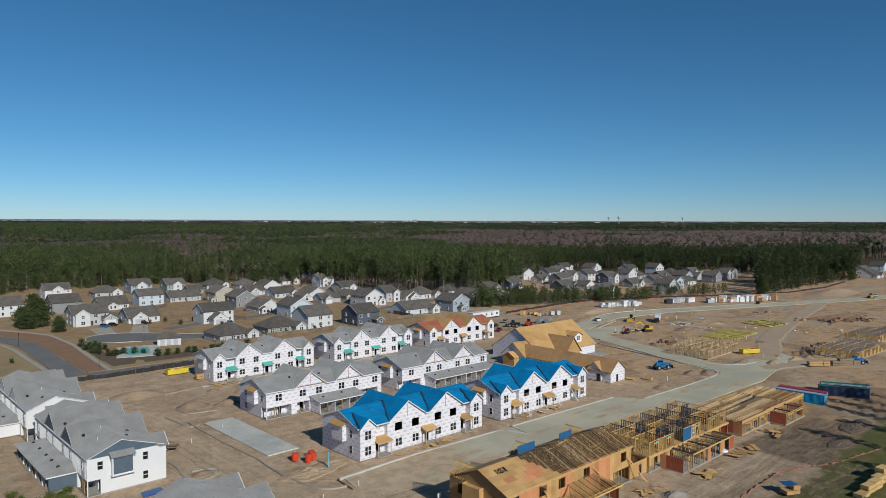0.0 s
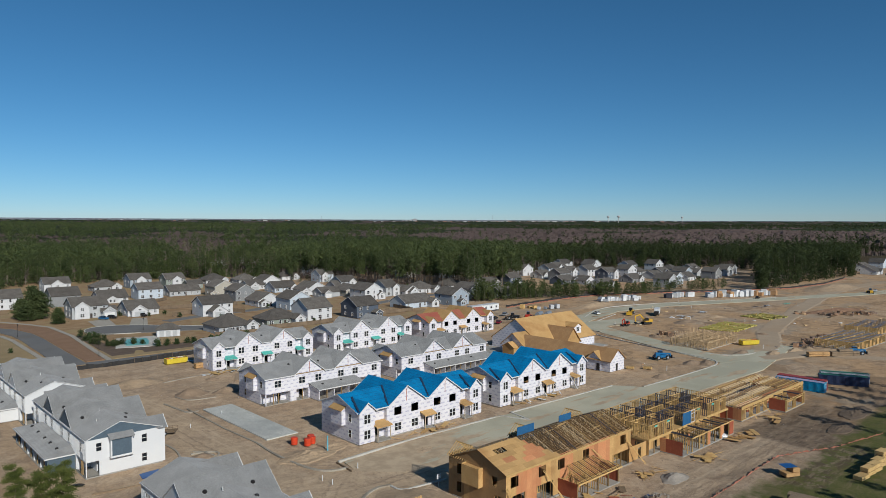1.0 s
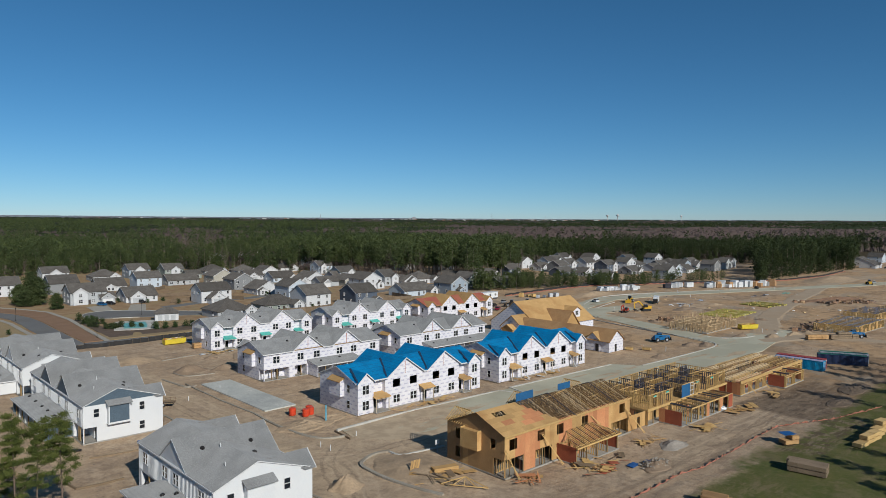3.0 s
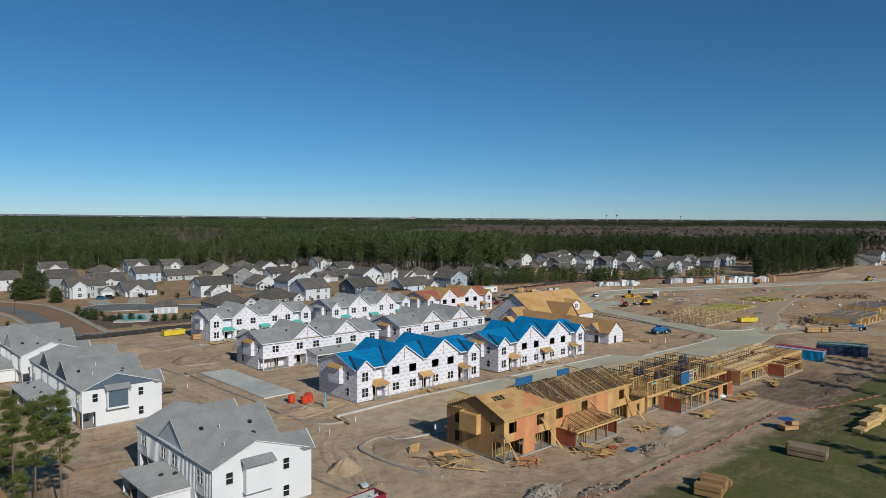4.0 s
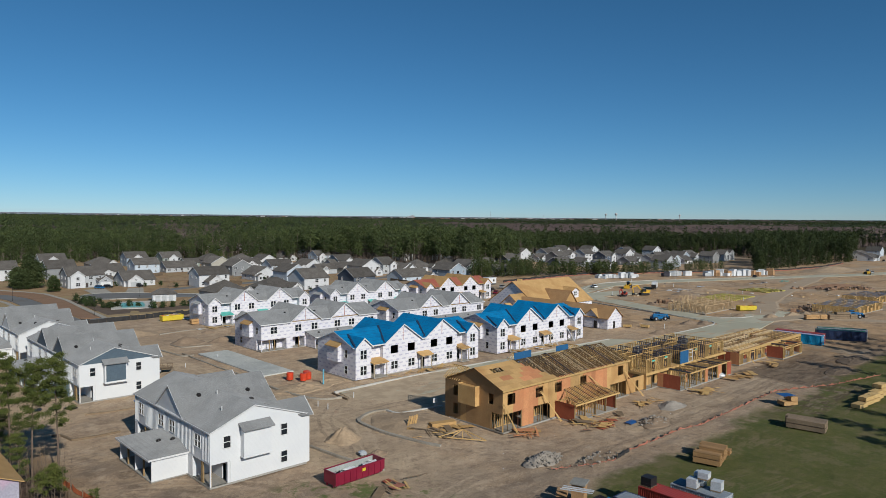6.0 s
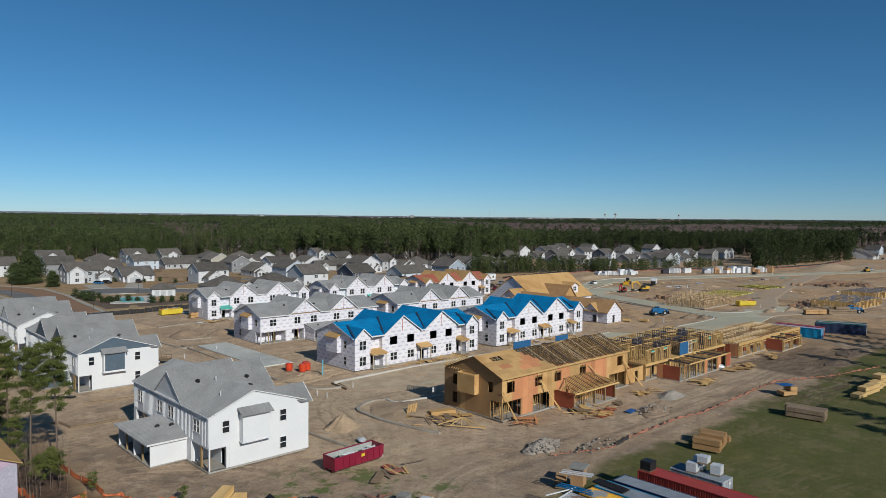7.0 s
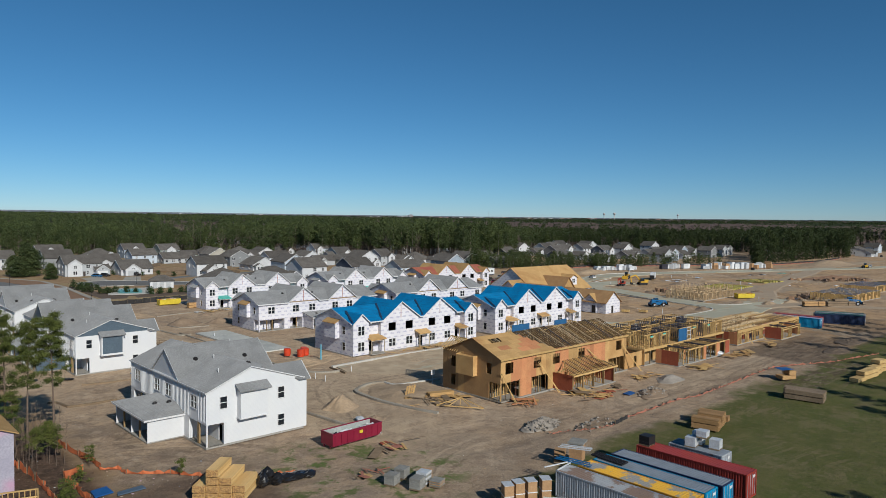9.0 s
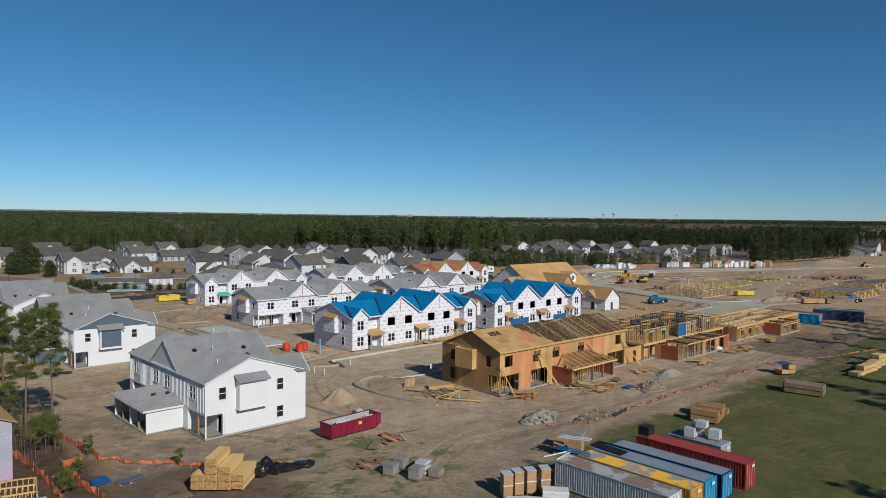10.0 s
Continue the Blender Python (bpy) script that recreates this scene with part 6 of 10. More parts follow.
def gable_box(h, name, x0, x1, y0, y1, z, rise, axis, wall, over=0.45, hip=False, roof=None):
    """A block of a house with its own roof. axis: the way its ridge runs; hip: sloped at the ends as well."""
    roof = roof or SHINGLE_DARK
    w = Mesh()
    w.box(x0, x1, y0, y1, 0, z)
    xm, ym = (x0 + x1) / 2, (y0 + y1) / 2
    if not hip:
        if axis == "x":
            w.extrude([(x0, y0, z), (x0, y1, z), (x0, ym, z + rise)], (x1 - x0, 0, 0))
        else:
            w.extrude([(x1, y0, z), (x0, y0, z), (xm, y0, z + rise)], (0, y1 - y0, 0))
    part(name, w, wall, h)
    r = Mesh()
    o, t = over, 0.22
    if axis == "x":
        k = rise / ((y1 - y0) / 2)
        c = (y1 - y0) / 2 + o if hip else 0
        a, b = x0 - o, x1 + o
        ze, zr = z - o * k + t, z + rise + t
        r.slab([(a, y0 - o, ze), (b, y0 - o, ze), (b - c, ym, zr), (a + c, ym, zr)], t)
        r.slab([(b, y1 + o, ze), (a, y1 + o, ze), (a + c, ym, zr), (b - c, ym, zr)], t)
        if hip:
            r.slab([(b, y0 - o, ze), (b, y1 + o, ze), (b - c, ym, zr)], t)
            r.slab([(a, y1 + o, ze), (a, y0 - o, ze), (a + c, ym, zr)], t)
    else:
        k = rise / ((x1 - x0) / 2)
        c = (x1 - x0) / 2 + o if hip else 0
        a, b = y0 - o, y1 + o
        ze, zr = z - o * k + t, z + rise + t
        r.slab([(x1 + o, a, ze), (x1 + o, b, ze), (xm, b - c, zr), (xm, a + c, zr)], t)
        r.slab([(x0 - o, b, ze), (x0 - o, a, ze), (xm, a + c, zr), (xm, b - c, zr)], t)
        if hip:
            r.slab([(x0 - o, a, ze), (x1 + o, a, ze), (xm, a + c, zr)], t)
            r.slab([(x1 + o, b, ze), (x0 - o, b, ze), (xm, b - c, zr)], t)
    part("roof" if name == "wall" else name.replace("wall", "roof"), r, roof, h)
    if hip:
        return
    if axis == "x":
        boards = [([(xe, ya, ze), (xe, ym, zr), (xe, ym, zr - 0.26), (xe, ya, ze - 0.26)], (0.05, 0, 0)) for xe in (x0 - o - 0.05,) for ya in (y0 - o, y1 + o)]
    else:
        boards = [([(xa, ye, ze), (xm, ye, zr), (xm, ye, zr - 0.26), (xa, ye, ze - 0.26)], (0, 0.05, 0)) for ye in (y0 - o - 0.05,) for xa in (x0 - o, x1 + o)]
    for pts, off in boards:
        e = Mesh()
        e.extrude(pts, off)
        part("rake_board", e, WHITE_TRIM, h)


def proud_window(h, x, y, z, rz=0, w=1.7, hgt=1.5, twin=True):
    """A window set on the face of a wall."""
    a = radians(rz)
    return add_window(h, x + 0.085 * math.sin(a), y - 0.085 * math.cos(a), z, rz, w, hgt, twin)


def house(x, y, a, b, n, axis, paint, hip=False, wing=None, sun_room=None, lean=0, turn=0.0, label=""):
    """A family house whose corner nearest the site is at x, y; a metres along x, b along y; n storeys.
    wing: (start, width, depth, storeys, door) of a gabled front wing on the -y side."""
    words = {1: "single-storey", 2: "two-storey"}[n]
    h = thing("house", pose(x, y, land(x, y), 0, 0, turn), label or f"{words} {paint.replace('_', ' ')} sided house with dark shingle roof", "house", "houses of the neighbourhood")
    wall = PAINT[paint]
    z = 3.0 if n == 1 else 5.8
    rise = (b if axis == "x" else a) * (0.28 if not hip else 0.28)
    gable_box(h, "wall", 0, a, 0, b, z, rise, axis, wall, hip=hip)
    blocked = []
    if wing:
        s, w, d, k, door = wing
        zw = 2.9 if k == 1 else 5.6
        gable_box(h, "wing_wall", s, s + w, -d, 0.4, zw, w * 0.36, "y", wall if door else PAINT["white"])
        blocked.append((s - 0.3, s + w + 0.3, 9 if k == 2 else 1))
        if door:
            g = Mesh()
            g.box(s + w / 2 - min(2.4, w * 0.4), s + w / 2 + min(2.4, w * 0.4), -d - 0.06, -d, 0.05, 2.35)
            part("garage_door", g, WHITE_TRIM if paint != "white" else PAINT["light_grey"], h)
        else:
            proud_window(h, s + w / 2, -d, 0.9, 0, 1.6, 1.5)
        if k == 2 or w > 4.5:
            proud_window(h, s + w / 2, -d, 3.7 if k == 2 else 2.95, 0, 1.2, 1.3 if k == 2 else 0.6)
    if sun_room:
        s, w, d = sun_room
        gable_box(h, "sun_room_wall", s, s + w, -d, 0.3, 2.5, w * 0.28, "y", wall)
        blocked.append((s - 0.3, s + w + 0.3, 1))
        for dx in (0.3, 0.7):
            proud_window(h, s + w * dx, -d, 0.8, 0, 1.0, 1.3, False)
    rng = random.Random(int(x * 7 + y * 13))
    for f in range(n):
        zz = 0.95 + 2.85 * f
        k = max(2, int(a / 3.6))
        for i in range(k):
            xx = a * (i + 0.5) / k
            if any(p < xx < q and f < lv for p, q, lv in blocked) or rng.random() < 0.2:
                continue
            proud_window(h, xx, 0, zz, 0, 1.6 if rng.random() < 0.6 else 0.95, 1.45, rng.random() < 0.8)
        for i in range(2):
            if rng.random() < 0.65:
                proud_window(h, 0, b * (0.28 + 0.44 * i), zz, -90, 0.95, 1.45, False)
    d = Mesh()
    xd = a * 0.52
    if not any(p < xd < q for p, q, _ in blocked):
        d.box(xd - 0.5, xd + 0.5, -0.05, 0, 0.1, 2.2)
        part("door", d, DOOR_MAT, h)
    return h


# rows nearest the townhouses
house(164.6, 265.2, 13.0, 14.0, 2, "x", "white", label="tall white two-storey house with dark shingle roof")
house(143.0, 262.5, 16.5, 13.0, 1, "x", "sage", hip=True, wing=(11.5, 5.0, 4.0, 1, False))
house(119.0, 257.0, 15.0, 15.0, 1, "x", "light_grey", hip=True, wing=(11.0, 5.0, 2.0, 1, False))
house(177.9, 303.2, 12.5, 14.0, 2, "y", "pale_blue", sun_room=(1.0, 4.0, 3.0))
house(173.3, 327.5, 14.0, 15.0, 1, "y", "white", sun_room=(0.5, 4.5, 2.5))
house(175.8, 358.6, 12.0, 14.0, 2, "y", "mid_grey")
house(136.0, 311.0, 15.0, 12.0, 2, "x", "white", wing=(2.5, 7.0, 5.5, 1, True), label="white two-storey house with an open garage in its gabled wing")
house(178.0, 390.0, 13.0, 14.0, 2, "y", "tan", sun_room=(-3.5, 4.5, 2.0))
house(158.0, 408.0, 19.0, 12.0, 1, "x", "light_grey")
house(208.0, 470.0, 17.0, 14.0, 1, "x", "light_grey", hip=True, wing=(11.0, 5.0, 2.0, 1, False))
house(226.7, 457.0, 15.0, 14.0, 1, "x", "light_grey", hip=True, wing=(9.0, 5.0, 2.0, 1, False))
house(211.0, 412.6, 12.0, 12.0, 1, "x", "white", wing=(0.5, 6.0, 3.0, 1, True))
house(232.0, 432.6, 15.0, 15.0, 1, "y", "white")
house(216.0, 386.9, 16.0, 13.0, 1, "x", "pale_blue", wing=(11.0, 5.0, 1.5, 1, False))
house(266.6, 466.4, 16.0, 13.0, 1, "x", "white", hip=True, wing=(8.0, 5.5, 2.0, 1, False))
house(222.0, 360.0, 17.0, 15.0, 1, "y", "white", wing=(-3.5, 5.5, 2.0, 1, False))
house(303.0, 487.6, 13.0, 12.0, 2, "x", "white", wing=(5.5, 6.0, 1.5, 2, False))
house(278.5, 432.0, 12.0, 12.0, 2, "x", "pale_blue", wing=(1.0, 5.0, 2.0, 2, False))
house(222.4, 343.0, 13.0, 10.0, 1, "x", "light_grey", wing=(0.5, 5.0, 3.0, 1, True))
house(250.0, 368.8, 12.5, 12.0, 1, "x", "light_grey", wing=(4.0, 5.0, 1.0, 1, False))
house(186.6, 258.0, 12.5, 13.0, 2, "x", "slate", sun_room=(8.5, 4.0, 3.5), label="dark slate blue two-storey house with small gabled sun room")
house(233.0, 314.3, 13.0, 15.0, 2, "y", "white", wing=(9.0, 5.0, 1.0, 1, False))
house(254.6, 322.6, 9.5, 14.0, 2, "x", "light_grey", wing=(4.5, 5.0, 1.5, 2, False))
house(264.5, 316.0, 11.0, 13.0, 1, "y", "white", wing=(2.0, 7.0, 2.5, 1, True))
house(279.8, 322.3, 16.0, 15.0, 1, "x", "white", hip=True, wing=(11.0, 5.0, 3.5, 1, True))
house(226.1, 270.0, 19.0, 13.0, 1, "x", "pale_blue", label="long pale blue single-storey house with a dark stain on its roof", wing=(15.0, 5.0, 4.0, 1, False))
house(253.2, 263.3, 12.5, 14.0, 2, "y", "blue_grey", sun_room=(3.5, 4.0, 3.0))
house(309.9, 326.4, 17.0, 14.0, 1, "x", "white", hip=True, wing=(11.0, 6.0, 3.0, 1, False))
house(280.6, 277.4, 13.0, 14.0, 2, "y", "sage")
house(338.0, 320.2, 17.0, 13.0, 1, "x", "mid_grey", wing=(8.0, 6.0, 2.0, 1, True))
house(362.6, 318.5, 12.0, 12.0, 2, "x", "slate", wing=(7.0, 5.0, 1.5, 1, True))
house(299.0, 268.2, 14.0, 12.0, 1, "x", "mid_grey")
house(255.5, 371.0, 12.5, 12.0, 2, "x", "light_grey", wing=(6.0, 5.0, 1.0, 2, False))
house(240.3, 343.4, 12.0, 12.0, 1, "y", "tan")
# western rows
house(69.4, 400.7, 11.0, 14.0, 2, "x", "white", label="white two-storey house under a near-black shingle roof")
house(64.0, 428.0, 16.0, 14.0, 1, "x", "light_grey", hip=True, wing=(6.0, 5.0, 1.0, 1, False))
house(106.9, 475.5, 15.0, 13.0, 2, "x", "white", wing=(4.0, 6.5, 1.0, 2, False))
house(92.3, 396.1, 14.0, 14.0, 2, "x", "mid_grey")
house(87.8, 341.0, 15.5, 13.0, 2, "x", "light_grey", wing=(1.0, 6.0, 1.0, 2, False), label="grey two-storey house with twin gables and white garage door")
house(100.0, 339.0, 6.5, 7.0, 1, "x", "light_grey", wing=(0.3, 5.6, 0.8, 1, True), label="single-storey grey garage block with white double door")
house(133.1, 466.3, 16.5, 14.0, 1, "x", "light_grey", hip=True, wing=(10.0, 6.0, 2.0, 1, False))
house(115.0, 394.7, 15.0, 14.0, 1, "x", "white", sun_room=(4.0, 5.0, 0.8))
house(157.8, 475.1, 14.0, 13.0, 2, "x", "blue_grey", wing=(4.0, 6.0, 1.0, 2, False))
house(138.3, 402.9, 14.0, 12.0, 2, "x", "pale_blue")
house(110.0, 334.8, 14.5, 14.0, 1, "x", "white", wing=(1.0, 7.0, 3.0, 1, True), label="white single-storey house with gabled garage")
house(176.9, 462.5, 13.0, 13.0, 2, "x", "sage", wing=(4.0, 6.0, 1.0, 2, False))
house(186.0, 448.0, 10.0, 9.0, 1, "x", "sage", label="low sage green house with covered terrace")
house(40.0, 405.0, 13.0, 13.0, 2, "x", "white")
# eastern cluster beyond the pines
house(430.0, 344.0, 13.0, 12.0, 1, "x", "white", wing=(1.0, 6.0, 1.5, 1, True))
house(464.7, 364.0, 13.0, 12.0, 2, "x", "pale_blue")
house(399.0, 300.0, 16.0, 12.0, 1, "x", "slate", wing=(11.0, 6.0, 1.5, 1, True))
house(452.0, 333.0, 13.0, 12.0, 2, "x", "slate", wing=(3.0, 6.0, 1.0, 2, False))
house(474.0, 331.0, 14.0, 13.0, 2, "x", "white")
house(462.4, 304.0, 15.0, 12.0, 2, "x", "slate", wing=(8.0, 6.0, 1.0, 2, False))
house(412.0, 289.0, 11.0, 11.0, 1, "y", "white")
house(540.0, 372.0, 14.0, 13.0, 2, "y", "white", wing=(1.0, 5.0, 1.0, 2, False))
house(530.0, 398.0, 14.0, 13.0, 2, "x", "white", wing=(8.0, 5.0, 1.0, 2, False))
house(397.0, 264.0, 15.0, 12.0, 1, "x", "white", wing=(9.0, 5.0, 1.0, 1, False))
house(522.0, 313.0, 15.0, 14.0, 1, "x", "light_grey", hip=True)
house(451.2, 275.0, 15.0, 12.0, 1, "x", "mid_grey", wing=(9.0, 6.0, 1.0, 1, False))
house(534.0, 297.0, 15.0, 13.0, 1, "x", "slate", wing=(2.0, 6.0, 1.0, 1, True))
house(575.0, 310.0, 15.0, 13.0, 1, "x", "white", hip=True)
house(436.0, 237.3, 12.0, 12.0, 2, "y", "light_grey", sun_room=(1.0, 4.0, 3.0))
house(460.0, 245.0, 11.0, 12.0, 2, "y", "pale_blue")
house(508.0, 340.0, 14.0, 12.0, 1, "x", "white", hip=True)
house(496.0, 282.0, 14.0, 12.0, 1, "x", "light_grey", wing=(1.0, 5.0, 1.0, 1, True))
house(603.0, 304.6, 14.0, 12.0, 1, "x", "tan", wing=(2.0, 5.0, 1.0, 1, False))
house(548.0, 272.9, 12.0, 12.0, 1, "y", "light_grey")
house(535.0, 250.9, 11.0, 12.0, 2, "y", "mid_grey")
house(568.0, 256.7, 10.0, 12.0, 2, "y", "light_grey")
house(590.0, 262.0, 10.0, 12.0, 2, "y", "light_grey")
house(500.0, 256.4, 13.0, 12.0, 1, "x", "white")
house(752.0, 202.4, 18.0, 13.0, 1, "x", "light_grey", wing=(2.0, 6.0, 1.0, 1, True))
house(683.5, 176.0, 18.0, 13.0, 1, "x", "white", wing=(9.0, 6.0, 1.0, 1, True))
house(790.0, 198.0, 14.0, 13.0, 2, "y", "pale_blue")
house(720.0, 190.0, 14.0, 13.0, 1, "x", "white")
house(486.0, 372.0, 14.0, 13.0, 2, "x", "light_grey", wing=(2.0, 6.0, 1.0, 2, False))
house(505.0, 312.0, 13.0, 12.0, 2, "y", "white")
house(560.0, 345.0, 14.0, 12.0, 2, "x", "pale_blue")
house(590.0, 335.0, 14.0, 12.0, 2, "y", "white")
house(480.0, 262.0, 13.0, 12.0, 1, "x", "white", wing=(7.0, 5.0, 1.0, 1, True))
house(518.0, 268.0, 12.0, 12.0, 2, "y", "blue_grey")
house(425.0, 322.0, 13.0, 12.0, 2, "x", "mid_grey")
house(440.0, 372.0, 13.0, 12.0, 2, "y", "white")
# houses that glint among the woods
house(330.0, 640.0, 13.0, 12.0, 2, "y", "white")
house(300.0, 660.0, 13.0, 12.0, 2, "x", "white")
house(345.0, 690.0, 13.0, 12.0, 2, "x", "pale_blue")
house(390.0, 700.0, 13.0, 12.0, 2, "y", "white")
house(350.0, 420.0, 12.0, 12.0, 2, "x", "white")
house(375.0, 400.0, 12.0, 12.0, 2, "y", "white")
house(690.0, 262.0, 13.0, 12.0, 1, "x", "white")
house(710.0, 275.0, 13.0, 12.0, 2, "x", "light_grey")

# ---- woods ----
FWD, RIGHT = Vector((0.6858, 0.7278)), Vector((0.7278, -0.6858))


def leaf_material(name, tones, rough=0.75, spread=0.45, clump=0.0, stand=False):
    """Needles or twigs: a little tone by clump, more from tree to tree, and slow patches."""
    m, t, p = nodes_of(name)
    g = t.nodes.new("ShaderNodeNewGeometry")
    pos = g.outputs["Position"]
    by_tree = ramped(t, noisy(t, pos, 0.13 if not clump else clump, 2), 0.32, 0.68)
    fac = calc(t, "ADD", calc(t, "MULTIPLY", g.outputs["Random Per Island"], spread), calc(t, "MULTIPLY", by_tree, 1.0 - spread))
    col = mixed(t, fac, tones[0], tones[1])
    col = mixed(t, calc(t, "MULTIPLY", ramped(t, noisy(t, pos, 0.035, 3), 0.4, 0.62), 0.7), col, tones[2])
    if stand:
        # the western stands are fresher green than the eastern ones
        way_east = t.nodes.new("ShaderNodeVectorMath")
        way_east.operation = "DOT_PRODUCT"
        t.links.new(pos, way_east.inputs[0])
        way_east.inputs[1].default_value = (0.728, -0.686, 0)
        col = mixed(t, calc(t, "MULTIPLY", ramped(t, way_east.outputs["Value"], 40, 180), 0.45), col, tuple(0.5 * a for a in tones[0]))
    t.links.new(col, p.inputs["Base Color"])
    p.inputs["Roughness"].default_value = rough
    p.inputs["Specular IOR Level"].default_value = 0.12
    return m


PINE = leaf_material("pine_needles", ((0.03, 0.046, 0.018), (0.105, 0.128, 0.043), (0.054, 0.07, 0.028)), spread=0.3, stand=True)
PINE_YOUNG = leaf_material("young_pine_needles", ((0.032, 0.048, 0.017), (0.10, 0.118, 0.038), (0.055, 0.072, 0.026)), spread=0.35)
PINE_NEAR = leaf_material("fresh_pine_needles", ((0.034, 0.05, 0.014), (0.135, 0.148, 0.036), (0.078, 0.095, 0.024)), clump=0.9)
TWIGS = leaf_material("bare_twigs", ((0.085, 0.064, 0.056), (0.165, 0.128, 0.113), (0.115, 0.087, 0.077)))
BARK = surf("pine_bark", (0.14, 0.10, 0.075), (0.21, 0.155, 0.115), 1.5, 9, 0.9, bump=0.3)
PALE_BARK = surf("pale_pine_bark", (0.19, 0.155, 0.125), (0.27, 0.225, 0.185), 0.8, 6, 0.9)
SHRUB = leaf_material("shrub_leaves", ((0.03, 0.05, 0.018), (0.055, 0.08, 0.028), (0.05, 0.06, 0.025)), clump=0.8)


def loose(rng, centres, radius, k, size, flat=0.62):
    """k loose triangles round each centre, as an array of triangle corners."""
    n = len(centres)
    off = rng.normal(0, 1, (n, k, 3)) * np.array((1, 1, flat)) * (np.asarray(radius).reshape(-1, 1, 1) * 0.5)
    c = np.asarray(centres)[:, None, :] + off
    a = rng.normal(0, 1, (n, k, 3)) * np.array((1, 1, 0.55))
    b = rng.normal(0, 1, (n, k, 3)) * np.array((1, 1, 0.55))
    a *= (size * rng.uniform(0.5, 1.0, (n, k, 1))) / np.linalg.norm(a, axis=2, keepdims=True)
    b *= (size * rng.uniform(0.5, 1.0, (n, k, 1))) / np.linalg.norm(b, axis=2, keepdims=True)
    return np.stack((c + a, c + b, c - (a + b) * 0.6), 2).reshape(-1, 3, 3)


def pine_shape(seed, h, w, base, boughs, k, size):
    """The crown of a pine: boughs that reach out in uneven tiers, each ending in a flat cloud of needles, and a ragged top."""
    rng = np.random.default_rng(seed)
    g = (np.arange(boughs) + rng.random(boughs)) / boughs
    reach = w * np.sin(np.pi * (0.22 + 0.74 * g)) ** 0.7 * rng.uniform(0.25, 1.0, boughs) * (1 + 0.25 * np.sin(g * 19 + seed))
    ang = np.arange(boughs) * 2.4 + rng.uniform(-0.5, 0.5, boughs)
    lean = rng.uniform(-0.6, 0.6, 2)
    z = h * (base + (1 - base) * g) + rng.uniform(-0.5, 0.5, boughs)
    pts = np.stack((np.cos(ang) * reach + lean[0] * g, np.sin(ang) * reach + lean[1] * g, z), 1)
    return loose(rng, pts, w * rng.uniform(0.2, 0.46, boughs), k, size)


def bare_shape(seed, h, w, boughs, width):
    """The bare crown of a hardwood: thin boughs that fan out and up from the upper trunk, as slender triangles."""
    rng = np.random.default_rng(seed)
    f = rng.uniform(0.3, 0.8, boughs)
    ang, up = rng.uniform(0, 2 * np.pi, boughs), rng.uniform(0.5, 1.4, boughs)
    base = np.stack((rng.uniform(-0.3, 0.3, boughs), rng.uniform(-0.3, 0.3, boughs), h * f), 1)
    d = np.stack((np.cos(ang), np.sin(ang), up), 1) * (w * rng.uniform(0.35, 0.8, boughs))[:, None]
    side = np.stack((-np.sin(ang), np.cos(ang), rng.uniform(-0.5, 0.5, boughs)), 1) * width
    first = np.stack((base - side, base + side, base + d), 1)
    # twigs off each bough
    m = base + d * rng.uniform(0.4, 0.8, boughs)[:, None]
    e = rng.normal(0, 1, (boughs, 3)) * np.array((1, 1, 0.5)) + np.array((0, 0, 0.5))
    e *= (w * 0.3 / np.linalg.norm(e, axis=1))[:, None]
    second = np.stack((m - side * 0.7, m + side * 0.7, m + e), 1)
    third = np.stack((m - side * 0.6, m + side * 0.6, m + d * 0.3 - e * 0.8 + np.array((0, 0, 0.9))), 1)
    return np.concatenate((first, second, third))


def trunk_shape(h, r, sides=3):
    """A slender tapered trunk as triangles."""
    a = np.arange(sides) * 2 * np.pi / sides
    ring = np.stack((np.cos(a) * r, np.sin(a) * r, np.full(sides, -0.4)), 1)
    tip = np.array((0, 0, h))
    return np.stack([np.stack((ring[i], ring[(i + 1) % sides], tip)) for i in range(sides)])


def loose_mesh(name, tris, mat):
    """One mesh of loose triangles."""
    n = len(tris)
    me = bpy.data.meshes.new(name)
    me.vertices.add(3 * n)
    me.vertices.foreach_set("co", np.ascontiguousarray(tris, dtype=np.float32).ravel())
    me.loops.add(3 * n)
    me.loops.foreach_set("vertex_index", np.arange(3 * n, dtype=np.int32))
    me.polygons.add(n)
    me.polygons.foreach_set("loop_start", np.arange(0, 3 * n, 3, dtype=np.int32))
    me.update(calc_edges=True)
    me.materials.append(mat)
    return me


def stamped(shapes, spots):
    """Copies of the shapes, turned and scaled; spots: (x, y, z, width scale, height scale)."""
    rng = random.Random(len(spots))
    out = []
    for x, y, z, sw, sh in spots:
        a = rng.uniform(0, 2 * math.pi)
        c, s = math.cos(a) * sw, math.sin(a) * sw
        out.append(rng.choice(shapes) @ np.array(((c, s, 0), (-s, c, 0), (0, 0, sh))) + np.array((x, y, z)))
    return np.concatenate(out)


def pine_trunk(mb, o, h, r, sides=6):
    mb.tube(o - Vector((0, 0, 0.4)), o + Vector((0, 0, h * 0.5)), r, r * 0.75, sides)
    mb.tube(o + Vector((0, 0, h * 0.5)), o + Vector((0, 0, h * 0.97)), r * 0.75, r * 0.15, sides)


